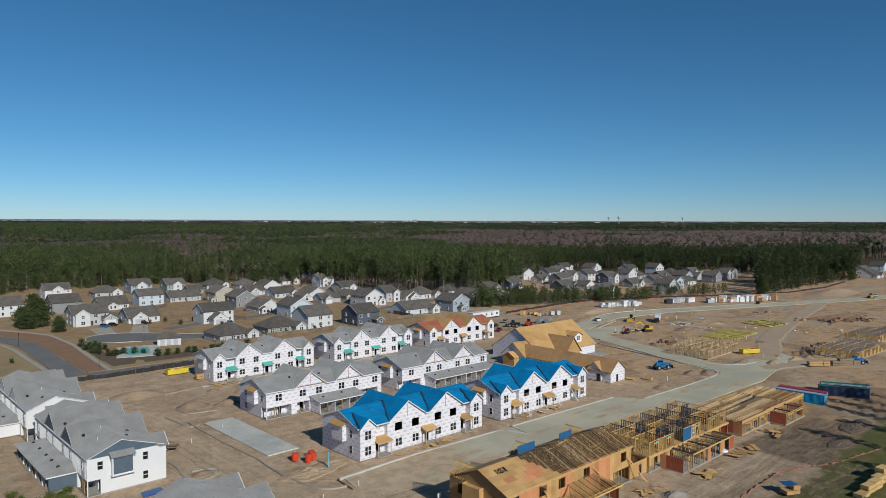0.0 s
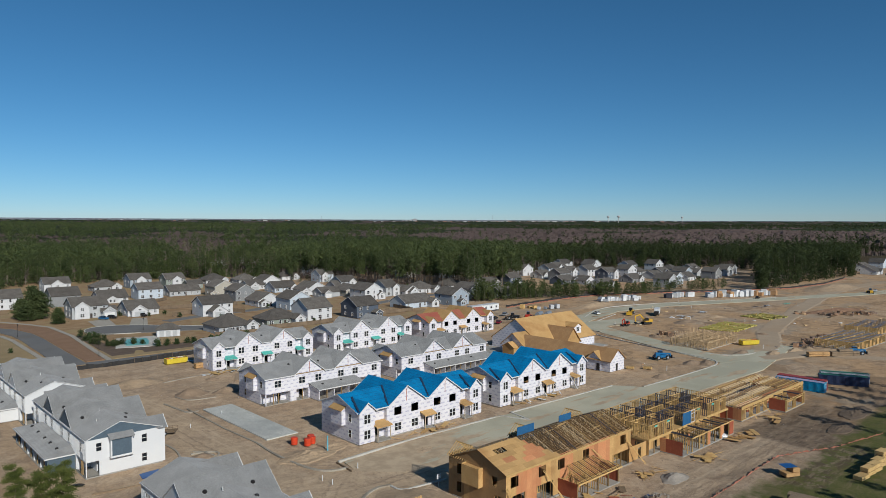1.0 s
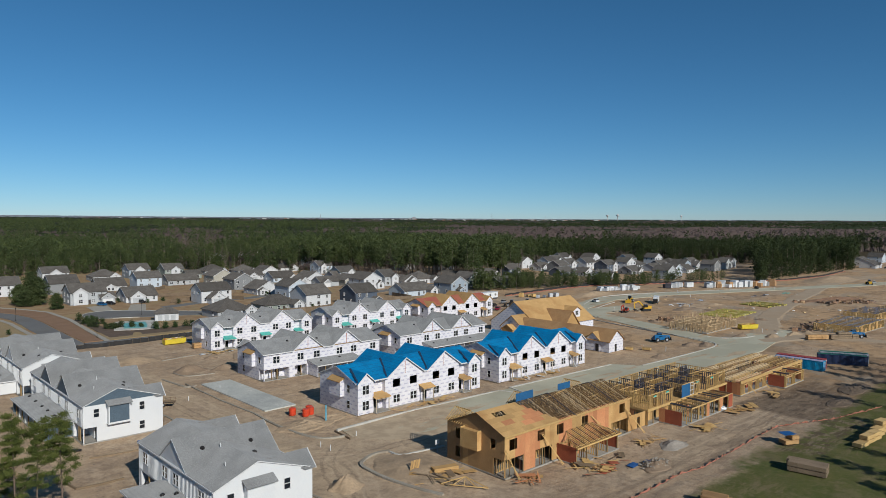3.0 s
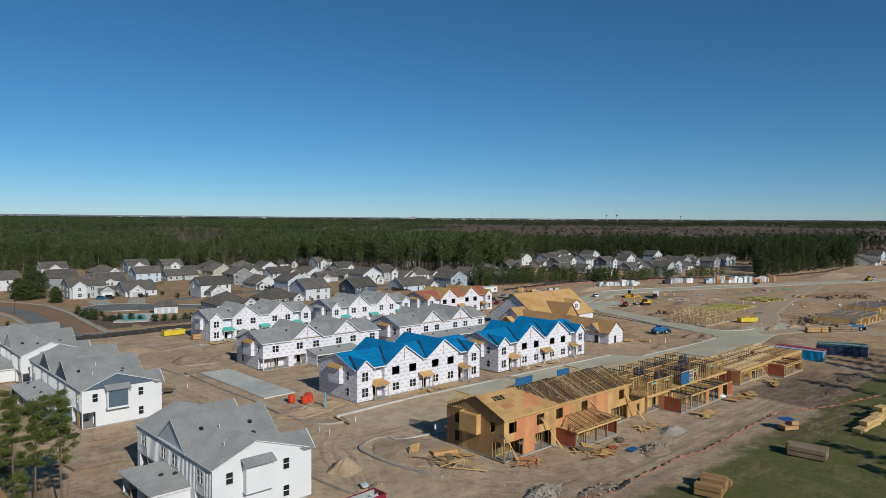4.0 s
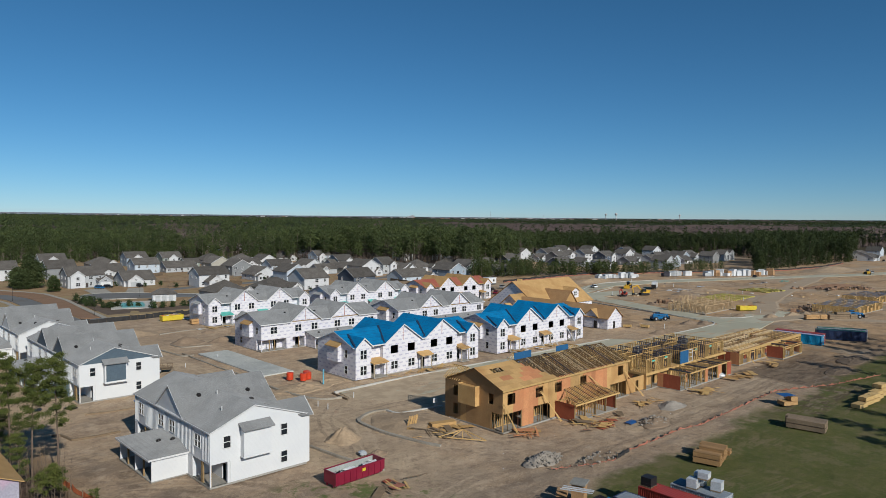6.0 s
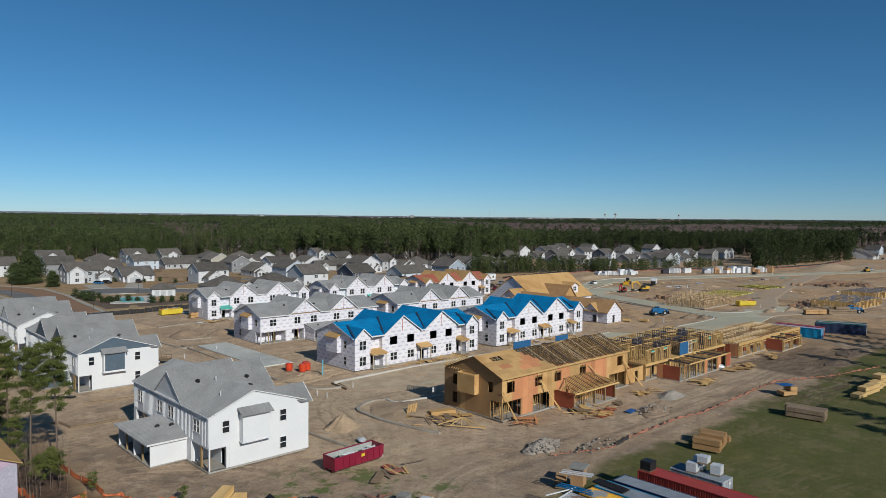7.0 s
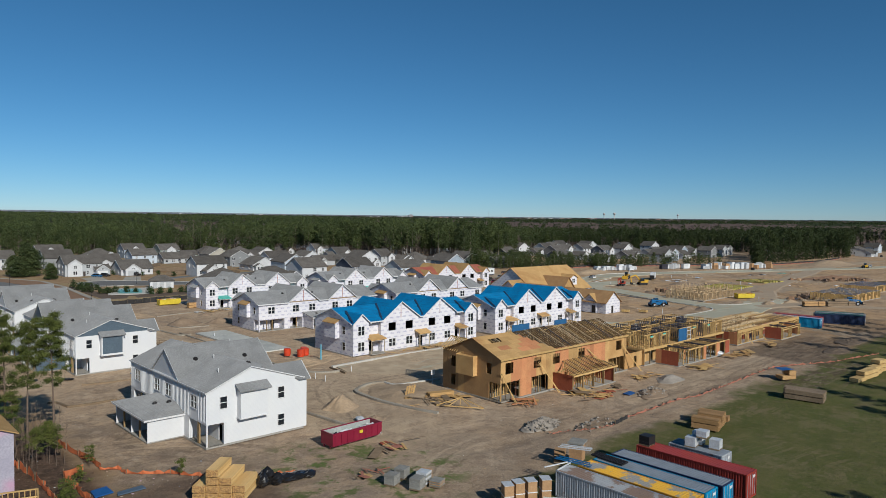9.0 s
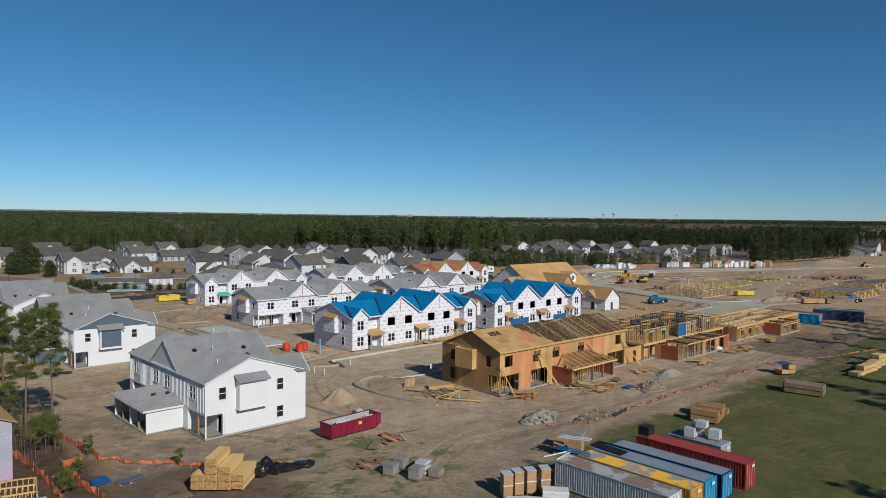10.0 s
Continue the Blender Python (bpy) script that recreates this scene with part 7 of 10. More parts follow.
# the edge of the woods: (bearing as right/forward, forward distance)
EDGE = [(-0.72, 412), (-0.61, 478), (-0.50, 505), (-0.39, 538), (-0.26, 525), (-0.14, 505), (-0.06, 455), (0.03, 446), (0.09, 480), (0.13, 640), (0.20, 720), (0.32, 700), (0.41, 690), (0.452, 660), (0.456, 455), (0.60, 590), (0.607, 900), (0.75, 940)]


def edge_at(b):
    if b <= EDGE[0][0]:
        return EDGE[0][1]
    for (b0, d0), (b1, d1) in zip(EDGE, EDGE[1:]):
        if b0 <= b <= b1:
            return d0 + (d1 - d0) * (b - b0) / (b1 - b0)
    return EDGE[-1][1]


TREE_MESHES = {}


def tree_mesh(kind, i):
    """A few shared shapes of each kind: trunk mesh and crown mesh."""
    key = (kind, i)
    if key not in TREE_MESHES:
        rng = random.Random(i * 31 + len(kind))
        tr = Mesh()
        o = Vector((0, 0, 0))
        seed = i * 17 + len(kind)
        if kind == "pine":
            h, w = rng.uniform(17, 25), rng.uniform(3.2, 4.9)
            pine_trunk(tr, o, h, 0.26)
            cr = pine_shape(seed, h, w, rng.uniform(0.32, 0.5), 50, 46, 0.52)
        elif kind == "bushy_pine":
            h, w = rng.uniform(10, 13), rng.uniform(3.4, 4.2)
            pine_trunk(tr, o, h, 0.2)
            cr = pine_shape(seed, h, w, 0.08, 90, 70, 0.5)
        elif kind == "young_pine":
            h, w = rng.uniform(8, 13), rng.uniform(2.0, 2.8)
            pine_trunk(tr, o, h, 0.14)
            cr = pine_shape(seed, h, w, 0.1, 34, 24, 0.4)
        else:
            h, w = rng.uniform(16, 21), rng.uniform(4.0, 5.5)
            pine_trunk(tr, o, h * 0.85, 0.2)
            cr = bare_shape(seed, h * 0.8, w, 90, 0.09)
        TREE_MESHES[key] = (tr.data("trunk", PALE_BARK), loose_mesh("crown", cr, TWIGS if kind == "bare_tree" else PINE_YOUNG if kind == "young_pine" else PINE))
    return TREE_MESHES[key]


LABELS = {"pine": "tall dark green pine at the edge of the woods", "young_pine": "young bushy pine beside the silt fence", "bushy_pine": "broad dense pine on a street verge", "bare_tree": "leafless grey hardwood among the pines"}


def tree(kind, x, y, rng, size=1.0):
    tr, cr = tree_mesh(kind, rng.randrange(6))
    s = size * rng.uniform(0.85, 1.15)
    t = thing(kind, pose(x, y, land(x, y), 0, 0, rng.uniform(0, 360)) @ Matrix.Diagonal((s, s, s, 1)), LABELS[kind], "tree", "trees of the wood's edge")
    part("trunk", tr, None, t)
    part("crown", cr, None, t)


def place(b, d):
    p = FWD * d + RIGHT * (b * d)
    return p.x, p.y


def stature(b, d):
    """Height of the stand against full-grown pines."""
    if d < 860 and 0.1 < b < 0.455:
        return 0.86
    if -0.22 < b < 0.1 and d < 620:
        return 1.16
    if d < 780 and b < -0.3:
        return 0.88
    return 1.1 if b < -0.15 and d > 850 else 0.98


def plant_edge():
    rng = random.Random(5)
    for i in range(200):
        b = -0.72 + 1.42 * (i + rng.random()) / 200
        d = edge_at(b) + rng.uniform(0, 26)
        x, y = place(b, d)
        tree("bare_tree" if rng.random() < 0.26 else "pine", x, y, rng, stature(b, d) * rng.uniform(0.8, 1.08))
    # low growth at the foot of the wood: bushy on the western side, sparse and mostly bare elsewhere
    low, thicket = [], []
    for i in range(540):
        b = rng.uniform(-0.72, 0.12) if i < 340 else rng.uniform(0.455, 0.605) if i < 420 else rng.uniform(0.12, 0.455)
        x, y = place(b, edge_at(b) + rng.uniform(-8, 16))
        dense = b < -0.24 or b > 0.12
        s = rng.uniform(0.55, 1.15) if dense else rng.uniform(0.3, 0.6)
        if rng.random() < (0.85 if dense else 0.25):
            low.append((x, y, land(x, y), s, s * (1.25 if dense else 0.8)))
        else:
            thicket.append((x, y, land(x, y), rng.uniform(0.5, 0.8), rng.uniform(0.3, 0.6)))
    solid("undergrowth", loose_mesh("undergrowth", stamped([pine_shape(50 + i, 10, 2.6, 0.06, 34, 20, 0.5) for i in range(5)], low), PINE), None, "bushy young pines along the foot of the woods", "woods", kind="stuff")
    solid("thicket", loose_mesh("thicket", stamped([bare_shape(60 + i, 12, 4.5, 70, 0.08) for i in range(4)], thicket), TWIGS), None, "bare brown thicket along the foot of the woods", "woods", kind="stuff")
    # the strip of young pines between the site and the eastern houses
    rest = []
    for i in range(310):
        f = rng.random() ** 1.1
        b = 0.045 + 0.255 * f if i < 262 else rng.uniform(0.29, 0.41)
        d = 384 + 40 * f + rng.uniform(0, 34) if i < 262 else 430 + (b - 0.29) * 220 + rng.uniform(0, 30)
        x, y = place(b, d)
        s = (1.0 - 0.3 * f) * rng.uniform(0.55, 1.05) if i < 262 else rng.uniform(0.5, 0.8)
        if i % 2:
            tree("young_pine", x, y, rng, s)
        else:
            rest.append((x, y, land(x, y), s, s))
    solid("young_pine_thicket", loose_mesh("young_pine_thicket", stamped([pine_shape(70 + i, 10.5, 2.4, 0.1, 32, 20, 0.42) for i in range(5)], rest), PINE_YOUNG), None, "thick young pines behind the silt fence", "woods", kind="stuff")


def belt(b, d):
    """How far the leafless hardwoods have the upper hand: a broad belt on the eastern side, patches on the western."""
    if d > (2250 if b > 0 else 1650):
        return -0.5
    if b > 0.0:
        return 0.85 if d > 880 else -0.25
    return 0.36 if d > 680 else 0.0


def plant_woods():
    """The woods behind the edge, denser shapes near and simpler ones far, as stands."""
    rng = random.Random(11)

    def stand(name, label, d0, d1, count, want, shapes, mat, trunks):
        spots = []
        n = 0
        while n < count:
            b = rng.uniform(-0.78, 0.78)
            d = math.sqrt(rng.uniform(d0 * d0, d1 * d1))
            if d < edge_at(b) + 18:
                continue
            x, y = place(b, d)
            patch = noise.noise(Vector((x * 0.0042, y * 0.0042, 1.7))) + 0.5 * noise.noise(Vector((x * 0.013, y * 0.013, 7.0)))
            bare = patch + belt(b, d) > 0.22
            if bare != (want == "bare"):
                if rng.random() < 0.93:
                    n += 1 if rng.random() < 0.5 else 0
                    continue
            tall = rng.uniform(0.64, 1.16) * (stature(b, d) if want == "pine" else 1.0)
            spots.append((x, y, land(x, y), rng.uniform(0.8, 1.2), tall))
            n += 1
        ob = solid(name, loose_mesh(name, stamped(shapes, spots), mat), None, label, "woods", kind="stuff")
        if trunks:
            ob2 = part("trunks", loose_mesh("trunks", stamped([trunk_shape(19, 0.3)], spots), PALE_BARK), None, ob)
            tagged(ob2, "grey-brown tree trunks", kind="stuff")

    near_pines = [pine_shape(100 + i, 22, 4.1, 0.42, 20, 14, 0.85) for i in range(8)]
    near_bare = [bare_shape(120 + i, 15, 5.0, 26, 0.12) for i in range(6)]
    far_pines = [pine_shape(140 + i, 22, 4.6, 0.55, 12, 6, 1.6) for i in range(8)]
    far_bare = [bare_shape(160 + i, 13, 5.5, 15, 0.3) for i in range(6)]
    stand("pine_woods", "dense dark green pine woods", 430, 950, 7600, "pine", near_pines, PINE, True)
    stand("bare_woods", "brown-grey leafless winter woods", 430, 950, 2600, "bare", near_bare, TWIGS, True)
    stand("far_bare_woods", "mauve-brown leafless woods in the distance", 850, 2300, 8600, "bare", far_bare, TWIGS, False)
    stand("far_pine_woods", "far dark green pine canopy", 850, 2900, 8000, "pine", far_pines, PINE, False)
    # the canopy that closes the distance
    mb = Mesh()
    cols, rows = 420, 150
    for j in range(rows):
        d = 800 * (4900 / 800) ** (j / (rows - 1))
        for i in range(cols):
            b = -0.85 + 1.7 * i / (cols - 1)
            x, y = place(b, d / math.hypot(1, b))
            bump = noise.noise(Vector((x * 0.03, y * 0.03, 0))) * 3 + noise.noise(Vector((x * 0.004, y * 0.004, 5))) * 4 + rng.uniform(-3.4, 3.4)
            high = 9 + 4 * min(1.0, max(0.0, (d - 1200) / 900))
            if d / math.hypot(1, b) < edge_at(b) + 45 or j == 0:
                high = bump = -0.5
            mb.v.append((x, y, land(x, y) + high + bump))
    for j in range(rows - 1):
        for i in range(cols - 1):
            mb.f.append((j * cols + i, j * cols + i + 1, (j + 1) * cols + i + 1, (j + 1) * cols + i))
    solid("distant_canopy", mb, CANOPY, "treetops, green and bare brown, towards the horizon", "woods", kind="stuff")


def canopy_material():
    m, t, p = nodes_of("treetops")
    v = where(t)
    green = mixed(t, noisy(t, v, 0.11, 3), (0.014, 0.021, 0.011), (0.04, 0.049, 0.023))
    brown = mixed(t, noisy(t, v, 0.11, 3), (0.055, 0.041, 0.037), (0.115, 0.088, 0.079))
    dist = t.nodes.new("ShaderNodeVectorMath")
    dist.operation = "LENGTH"
    t.links.new(v, dist.inputs[0])
    sep = t.nodes.new("ShaderNodeSeparateXYZ")
    t.links.new(v, sep.inputs[0])
    east = ramped(t, calc(t, "SUBTRACT", calc(t, "MULTIPLY", sep.outputs[0], 0.728), calc(t, "MULTIPLY", sep.outputs[1], 0.686)), -120, 160)
    limit = calc(t, "MULTIPLY_ADD", east, 650.0, 1650.0)
    hard = calc(t, "MULTIPLY", ramped(t, dist.outputs["Value"], 760, 840), ramped(t, calc(t, "SUBTRACT", limit, dist.outputs["Value"]), 0, 160))
    patch = calc(t, "ADD", noisy(t, v, 0.0035, 4, 0.6), calc(t, "MULTIPLY", hard, calc(t, "MULTIPLY_ADD", east, 0.14, 0.06)))
    col = mixed(t, ramped(t, patch, 0.53, 0.58), green, brown)
    t.links.new(col, p.inputs["Base Color"])
    p.inputs["Roughness"].default_value = 0.95
    p.inputs["Specular IOR Level"].default_value = 0.05
    return m


CANOPY = canopy_material()
plant_edge()
plant_woods()

# ---- things on the site ----
def paint(name, c, rough=0.45, metal=0.0, rust=0.0):
    m, t, p = nodes_of(name)
    v = where(t)
    col = mixed(t, ramped(t, noisy(t, v, 0.9), 0.35, 0.7), c, tuple(0.82 * k for k in c))
    if rust:
        col = mixed(t, calc(t, "MULTIPLY", ramped(t, noisy(t, v, 2.2, 5, 0.7), 0.56, 0.68), rust), col, (0.16, 0.075, 0.035))
    col = mixed(t, calc(t, "MULTIPLY", ramped(t, noisy(t, v, 6, 3), 0.5, 0.8), 0.3), col, tuple(0.6 * k + 0.02 for k in c))
    t.links.new(dulled(t, col, 0.12), p.inputs["Base Color"])
    p.inputs["Roughness"].default_value, p.inputs["Metallic"].default_value = rough, metal
    return m


NAVY = paint("navy_paint", (0.012, 0.028, 0.085), rust=0.3)
AZURE = paint("azure_paint", (0.012, 0.27, 0.52), rust=0.2)
AMBER = paint("amber_paint", (0.62, 0.30, 0.025), rust=0.3)
CRIMSON = paint("crimson_paint", (0.21, 0.006, 0.032), 0.4, rust=0.2)
MAROON = paint("maroon_paint", (0.30, 0.035, 0.025), rust=0.35)
STEEL = paint("grey_steel", (0.38, 0.41, 0.45), 0.5, rust=0.7)
ROOF_STEEL = paint("dull_roof_steel", (0.21, 0.24, 0.28), 0.55, rust=0.25)
GREEN_STEEL = paint("green_steel", (0.03, 0.16, 0.07), rust=0.2)
LILAC = paint("faded_lilac_steel", (0.32, 0.28, 0.40), 0.6, rust=0.3)
YELLOW = paint("machine_yellow", (0.62, 0.36, 0.02), 0.4, rust=0.15)
SKIP_YELLOW = paint("skip_yellow", (0.68, 0.53, 0.03), 0.45, rust=0.2)
BLUE_MACHINE = paint("machine_blue", (0.01, 0.13, 0.33), 0.4)
RED_MACHINE = paint("machine_red", (0.45, 0.04, 0.015), 0.4)
BIN_RED = paint("bin_red", (0.62, 0.055, 0.012), 0.5)
ORANGE_NET = paint("orange_netting", (0.55, 0.15, 0.05), 0.8)
ORANGE_FADED = paint("faded_orange_netting", (0.36, 0.14, 0.09), 0.85)
SILT = paint("black_silt_cloth", (0.02, 0.02, 0.022), 0.8)
TYRE = paint("tyre", (0.015, 0.015, 0.016), 0.85)
CARD = surf("cardboard", (0.42, 0.25, 0.12), (0.50, 0.31, 0.16), 0.9, 8, 0.8, rnd=0.1)
POLYWRAP = surf("clear_wrap", (0.58, 0.60, 0.62), (0.68, 0.70, 0.72), 1.2, 6, 0.25, spec=0.6)
STONE = surf("grey_block", (0.25, 0.25, 0.235), (0.33, 0.325, 0.30), 0.8, 6, 0.9, rnd=0.12)
GABLE_WHITE = surf("white_board", (0.72, 0.74, 0.76), (0.80, 0.81, 0.82), 0.6, 6, 0.5, rnd=0.1)
TARP_BLUE = paint("blue_tarp", (0.015, 0.10, 0.32), 0.5)
BAG = paint("black_bag", (0.012, 0.012, 0.013), 0.22)
SAND = surf("loose_sand", (0.40, 0.295, 0.19), (0.48, 0.36, 0.235), 0.8, 3, 0.95, bump=0.4, dirt=(0.22, 0.165, 0.11))
CLAY = surf("dark_spoil", (0.26, 0.19, 0.13), (0.34, 0.25, 0.17), 0.5, 4, 0.95, bump=0.4)
RUBBLE = surf("pale_rubble", (0.30, 0.265, 0.225), (0.40, 0.36, 0.31), 0.7, 4, 0.95, bump=0.4)
YELLOW_DECK = surf("yellow_green_decking", (0.52, 0.44, 0.09), (0.60, 0.52, 0.15), 0.5, 6, 0.7)
STUD = surf("pale_studs", (0.62, 0.44, 0.24), (0.70, 0.52, 0.31), 1.2, 9, 0.8)


def corrugated(mb, p0, p1, z0, z1, out, pitch=0.28, deep=0.07):
    """A ribbed steel wall from p0 to p1; out: the way it looks."""
    p0, p1, out = Vector(p0), Vector(p1), Vector(out)
    d = p1 - p0
    n = max(2, round(d.length / pitch))
    ring = []
    for i in range(n):
        for f, o in ((0.0, 0), (0.35, 0), (0.5, -deep), (0.85, -deep)):
            q = p0 + d * ((i + f) / n) + out * o
            ring.append((q.x, q.y))
    ring.append((p1.x, p1.y))
    for a, b in zip(ring, ring[1:]):
        mb.face((*a, z0), (*b, z0), (*b, z1), (*a, z1))


def container(x, y, side, roof, door, label, length=12.2, turn=0.0, z=0.0, door_paint=None):
    """A shipping container with its long way along y and its doors at the -y end; x, y: that end's left corner."""
    w, hgt = 2.44, 2.6
    c = thing("shipping_container", pose(x, y, z, 0, 0, turn), label, "container", "shipping containers")
    for p0, p1, out in (((0.04, length), (0.04, 0), (-1, 0)), ((w - 0.04, 0), (w - 0.04, length), (1, 0)), ((w, length - 0.04), (0, length - 0.04), (0, 1))):
        mb = Mesh()
        corrugated(mb, p0, p1, 0.15, hgt - 0.12, out)
        part("side_wall", mb, side, c)
    mb = Mesh()
    n = int(length / 0.3)
    for i in range(n):
        for f, z in ((0.0, -0.02), (0.4, -0.02), (0.5, -0.055), (0.9, -0.055)):
            for xx in (0.05, w - 0.05):
                mb.v.append((xx, length * (i + f) / n, hgt + z))
    for i in range(4 * n - 1):
        mb.f.append((2 * i, 2 * i + 1, 2 * i + 3, 2 * i + 2))
    part("roof", mb, roof, c)
    fr = Mesh()
    for xx in (0, w - 0.12):
        for yy in (0, length - 0.12):
            fr.box(xx, xx + 0.12, yy, yy + 0.12, 0, hgt)
        fr.box(xx, xx + 0.1, 0.12, length - 0.12, hgt - 0.12, hgt)
        fr.box(xx, xx + 0.1, 0.12, length - 0.12, 0, 0.16)
    for yy in (0, length - 0.1):
        fr.box(0.12, w - 0.12, yy, yy + 0.1, hgt - 0.12, hgt)
        fr.box(0.12, w - 0.12, yy, yy + 0.1, 0, 0.16)
    part("corner_frame", fr, side, c)
    fl = Mesh()
    fl.box(0.1, w - 0.1, 0.1, length - 0.1, 0.1, 0.16)
    part("floor", fl, LUMBER_GREY, c)
    for i in range(2):
        dm = Mesh()
        a, b = (0.14, w / 2 - 0.01) if i == 0 else (w / 2 + 0.01, w - 0.14)
        corrugated(dm, (a, 0.06), (b, 0.06), 0.18, hgt - 0.14, (0, -1), 0.4, 0.03)
        d = part("door", dm, door, c)
        for xx in (a + 0.25, b - 0.25):
            bar = Mesh()
            bar.tube((xx, 0.02, 0.2), (xx, 0.02, hgt - 0.2), 0.025, 0.025, 6)
            part("lock_bar", bar, STEEL, d)
    pl = Mesh()
    pl.box(w / 2 + 0.25, w - 0.35, 0.0, 0.03, 1.95, 2.2)
    part("placard", pl, WHITE_TRIM, c)
    return c


def patchy(name, c1, c2):
    """Roof paint worn through in big patches."""
    m, t, p = nodes_of(name)
    v = where(t)
    col = mixed(t, ramped(t, noisy(t, v, 0.42, 5, 0.6), 0.48, 0.54), c1, c2)
    col = mixed(t, calc(t, "MULTIPLY", ramped(t, noisy(t, v, 5, 3), 0.5, 0.8), 0.35), col, tuple(0.5 * k for k in c2))
    t.links.new(col, p.inputs["Base Color"])
    p.inputs["Roughness"].default_value = 0.55
    return m


container(55.0, 28.6, STEEL, patchy("rusted_grey_roof", (0.30, 0.31, 0.32), (0.19, 0.13, 0.095)), GABLE_WHITE, "weathered grey shipping container with rust-streaked roof")
container(57.85, 28.0, AMBER, patchy("worn_yellow_roof", (0.66, 0.37, 0.02), (0.24, 0.24, 0.24)), AMBER, "amber shipping container with grey worn roof patches")
container(60.6, 28.0, AZURE, ROOF_STEEL, AZURE, "azure blue shipping container with dull grey roof")
container(63.5, 27.7, NAVY, ROOF_STEEL, AZURE, "navy and azure shipping container with grey roof")
container(68.1, 27.4, MAROON, MAROON, MAROON, "maroon red shipping container on the grass")
container(71.6, 31.5, STEEL, ROOF_STEEL, STEEL, "short grey container behind the red one", length=6.1)
container(212.6, 55.6, NAVY, GREEN_STEEL, NAVY, "navy shipping container with green roof", turn=26)
container(217.0, 56.6, STEEL, GREEN_STEEL, STEEL, "grey shipping container with green-grey roof", turn=26)
container(196.0, 61.7, AZURE, LILAC, AZURE, "blue shipping container with faded lilac roof", turn=3)
container(199.2, 62.4, MAROON, MAROON, MAROON, "dark red shipping container behind the blue one", turn=3)


def skip(x, y, turn, body, inner, fill, label, length=7.2):
    """A roll-off rubbish skip: ribbed tub with sloped tail, rim, rails and a heap of waste."""
    s = thing("rubbish_skip", pose(x, y, 0.0, 0, 0, turn), label, "skip", "rubbish skips")
    w, hgt, t = 2.4, 1.75, 0.08
    for yy in (0, w - t):
        mb = Mesh()
        mb.extrude([(0.0, yy, 0.3), (length - 0.5, yy, 0.3), (length, yy, 0.7), (length, yy, hgt), (0, yy, hgt)], (0, t, 0))
        wallp = part("side", mb, body, s)
        for i in range(8):
            rb = Mesh()
            xx = 0.3 + i * (length - 1.0) / 7
            rb.box(xx, xx + 0.1, yy - 0.06 if yy == 0 else yy + t, yy if yy == 0 else yy + t + 0.06, 0.32, hgt - 0.1)
            part("rib", rb, body, wallp)
    for xx, top in ((0, hgt), (length - t, hgt)):
        mb = Mesh()
        mb.box(xx, xx + t, t, w - t, 0.3 if xx == 0 else 0.7, top)
        part("end", mb, body, s)
    fl = Mesh()
    fl.box(0.05, length - 0.3, t, w - t, 0.25, 0.38)
    part("floor", fl, inner, s)
    lin = Mesh()
    lin.box(t, length - t, t + 0.005, t + 0.02, 0.4, hgt - 0.02)
    lin.box(t, length - t, w - t - 0.02, w - t - 0.005, 0.4, hgt - 0.02)
    part("lining", lin, inner, s)
    rim = Mesh()
    for yy in (-0.04, w - 0.08):
        rim.box(-0.05, length + 0.05, yy, yy + 0.12, hgt, hgt + 0.1)
    for xx in (-0.05, length - 0.07):
        rim.box(xx, xx + 0.12, 0.08, w - 0.08, hgt, hgt + 0.1)
    part("rim", rim, body, s)
    for yy in (0.5, w - 0.6):
        rl = Mesh()
        rl.box(0, length - 0.4, yy, yy + 0.12, 0.02, 0.3)
        part("rail", rl, body, s)
    rng = random.Random(int(x))
    for i in range(14):
        wm = Mesh()
        px, py = rng.uniform(0.6, length - 0.8), rng.uniform(0.5, w - 0.6)
        a = rng.uniform(0.3, 0.9)
        up = 1.1 if inner is SKIP_INSIDE else 1.55
        wm.slab([(px - a, py - a * 0.4, up + rng.uniform(0, 0.6)), (px + a * 0.6, py - a * 0.5, up + rng.uniform(0, 0.6)), (px + a, py + a * 0.4, up + rng.uniform(0, 0.6)), (px - a * 0.7, py + a * 0.3, up + rng.uniform(0, 0.5))], 0.12)
        part("waste", wm, rng.choice(fill), s)
    return s


SKIP_INSIDE = surf("skip_inside", (0.38, 0.42, 0.40), (0.46, 0.49, 0.47), 0.8, 6, 0.7)
_s = skip(46.2, 66.9, 2.0, CRIMSON, SKIP_INSIDE, [GABLE_WHITE, GABLE_WHITE, STONE, BAG], "crimson steel rubbish skip heaped with white board scraps", 7.6)
_m = Mesh()
_m.box(4.0, 4.5, -0.07, -0.005, 1.15, 1.5)
part("warning_plate", _m, SKIP_YELLOW, _s)
skip(81.5, 213.0, 0.0, SKIP_YELLOW, LUMBER_GREY, [GABLE_WHITE, OSB, BIN_RED], "bright yellow rubbish skip with mixed site waste", 6.6)
skip(250.5, 106.5, -30.0, SKIP_YELLOW, LUMBER_GREY, [OSB, LUMBER, FIRE_PANEL], "yellow rubbish skip heaped with timber scraps", 7.0)


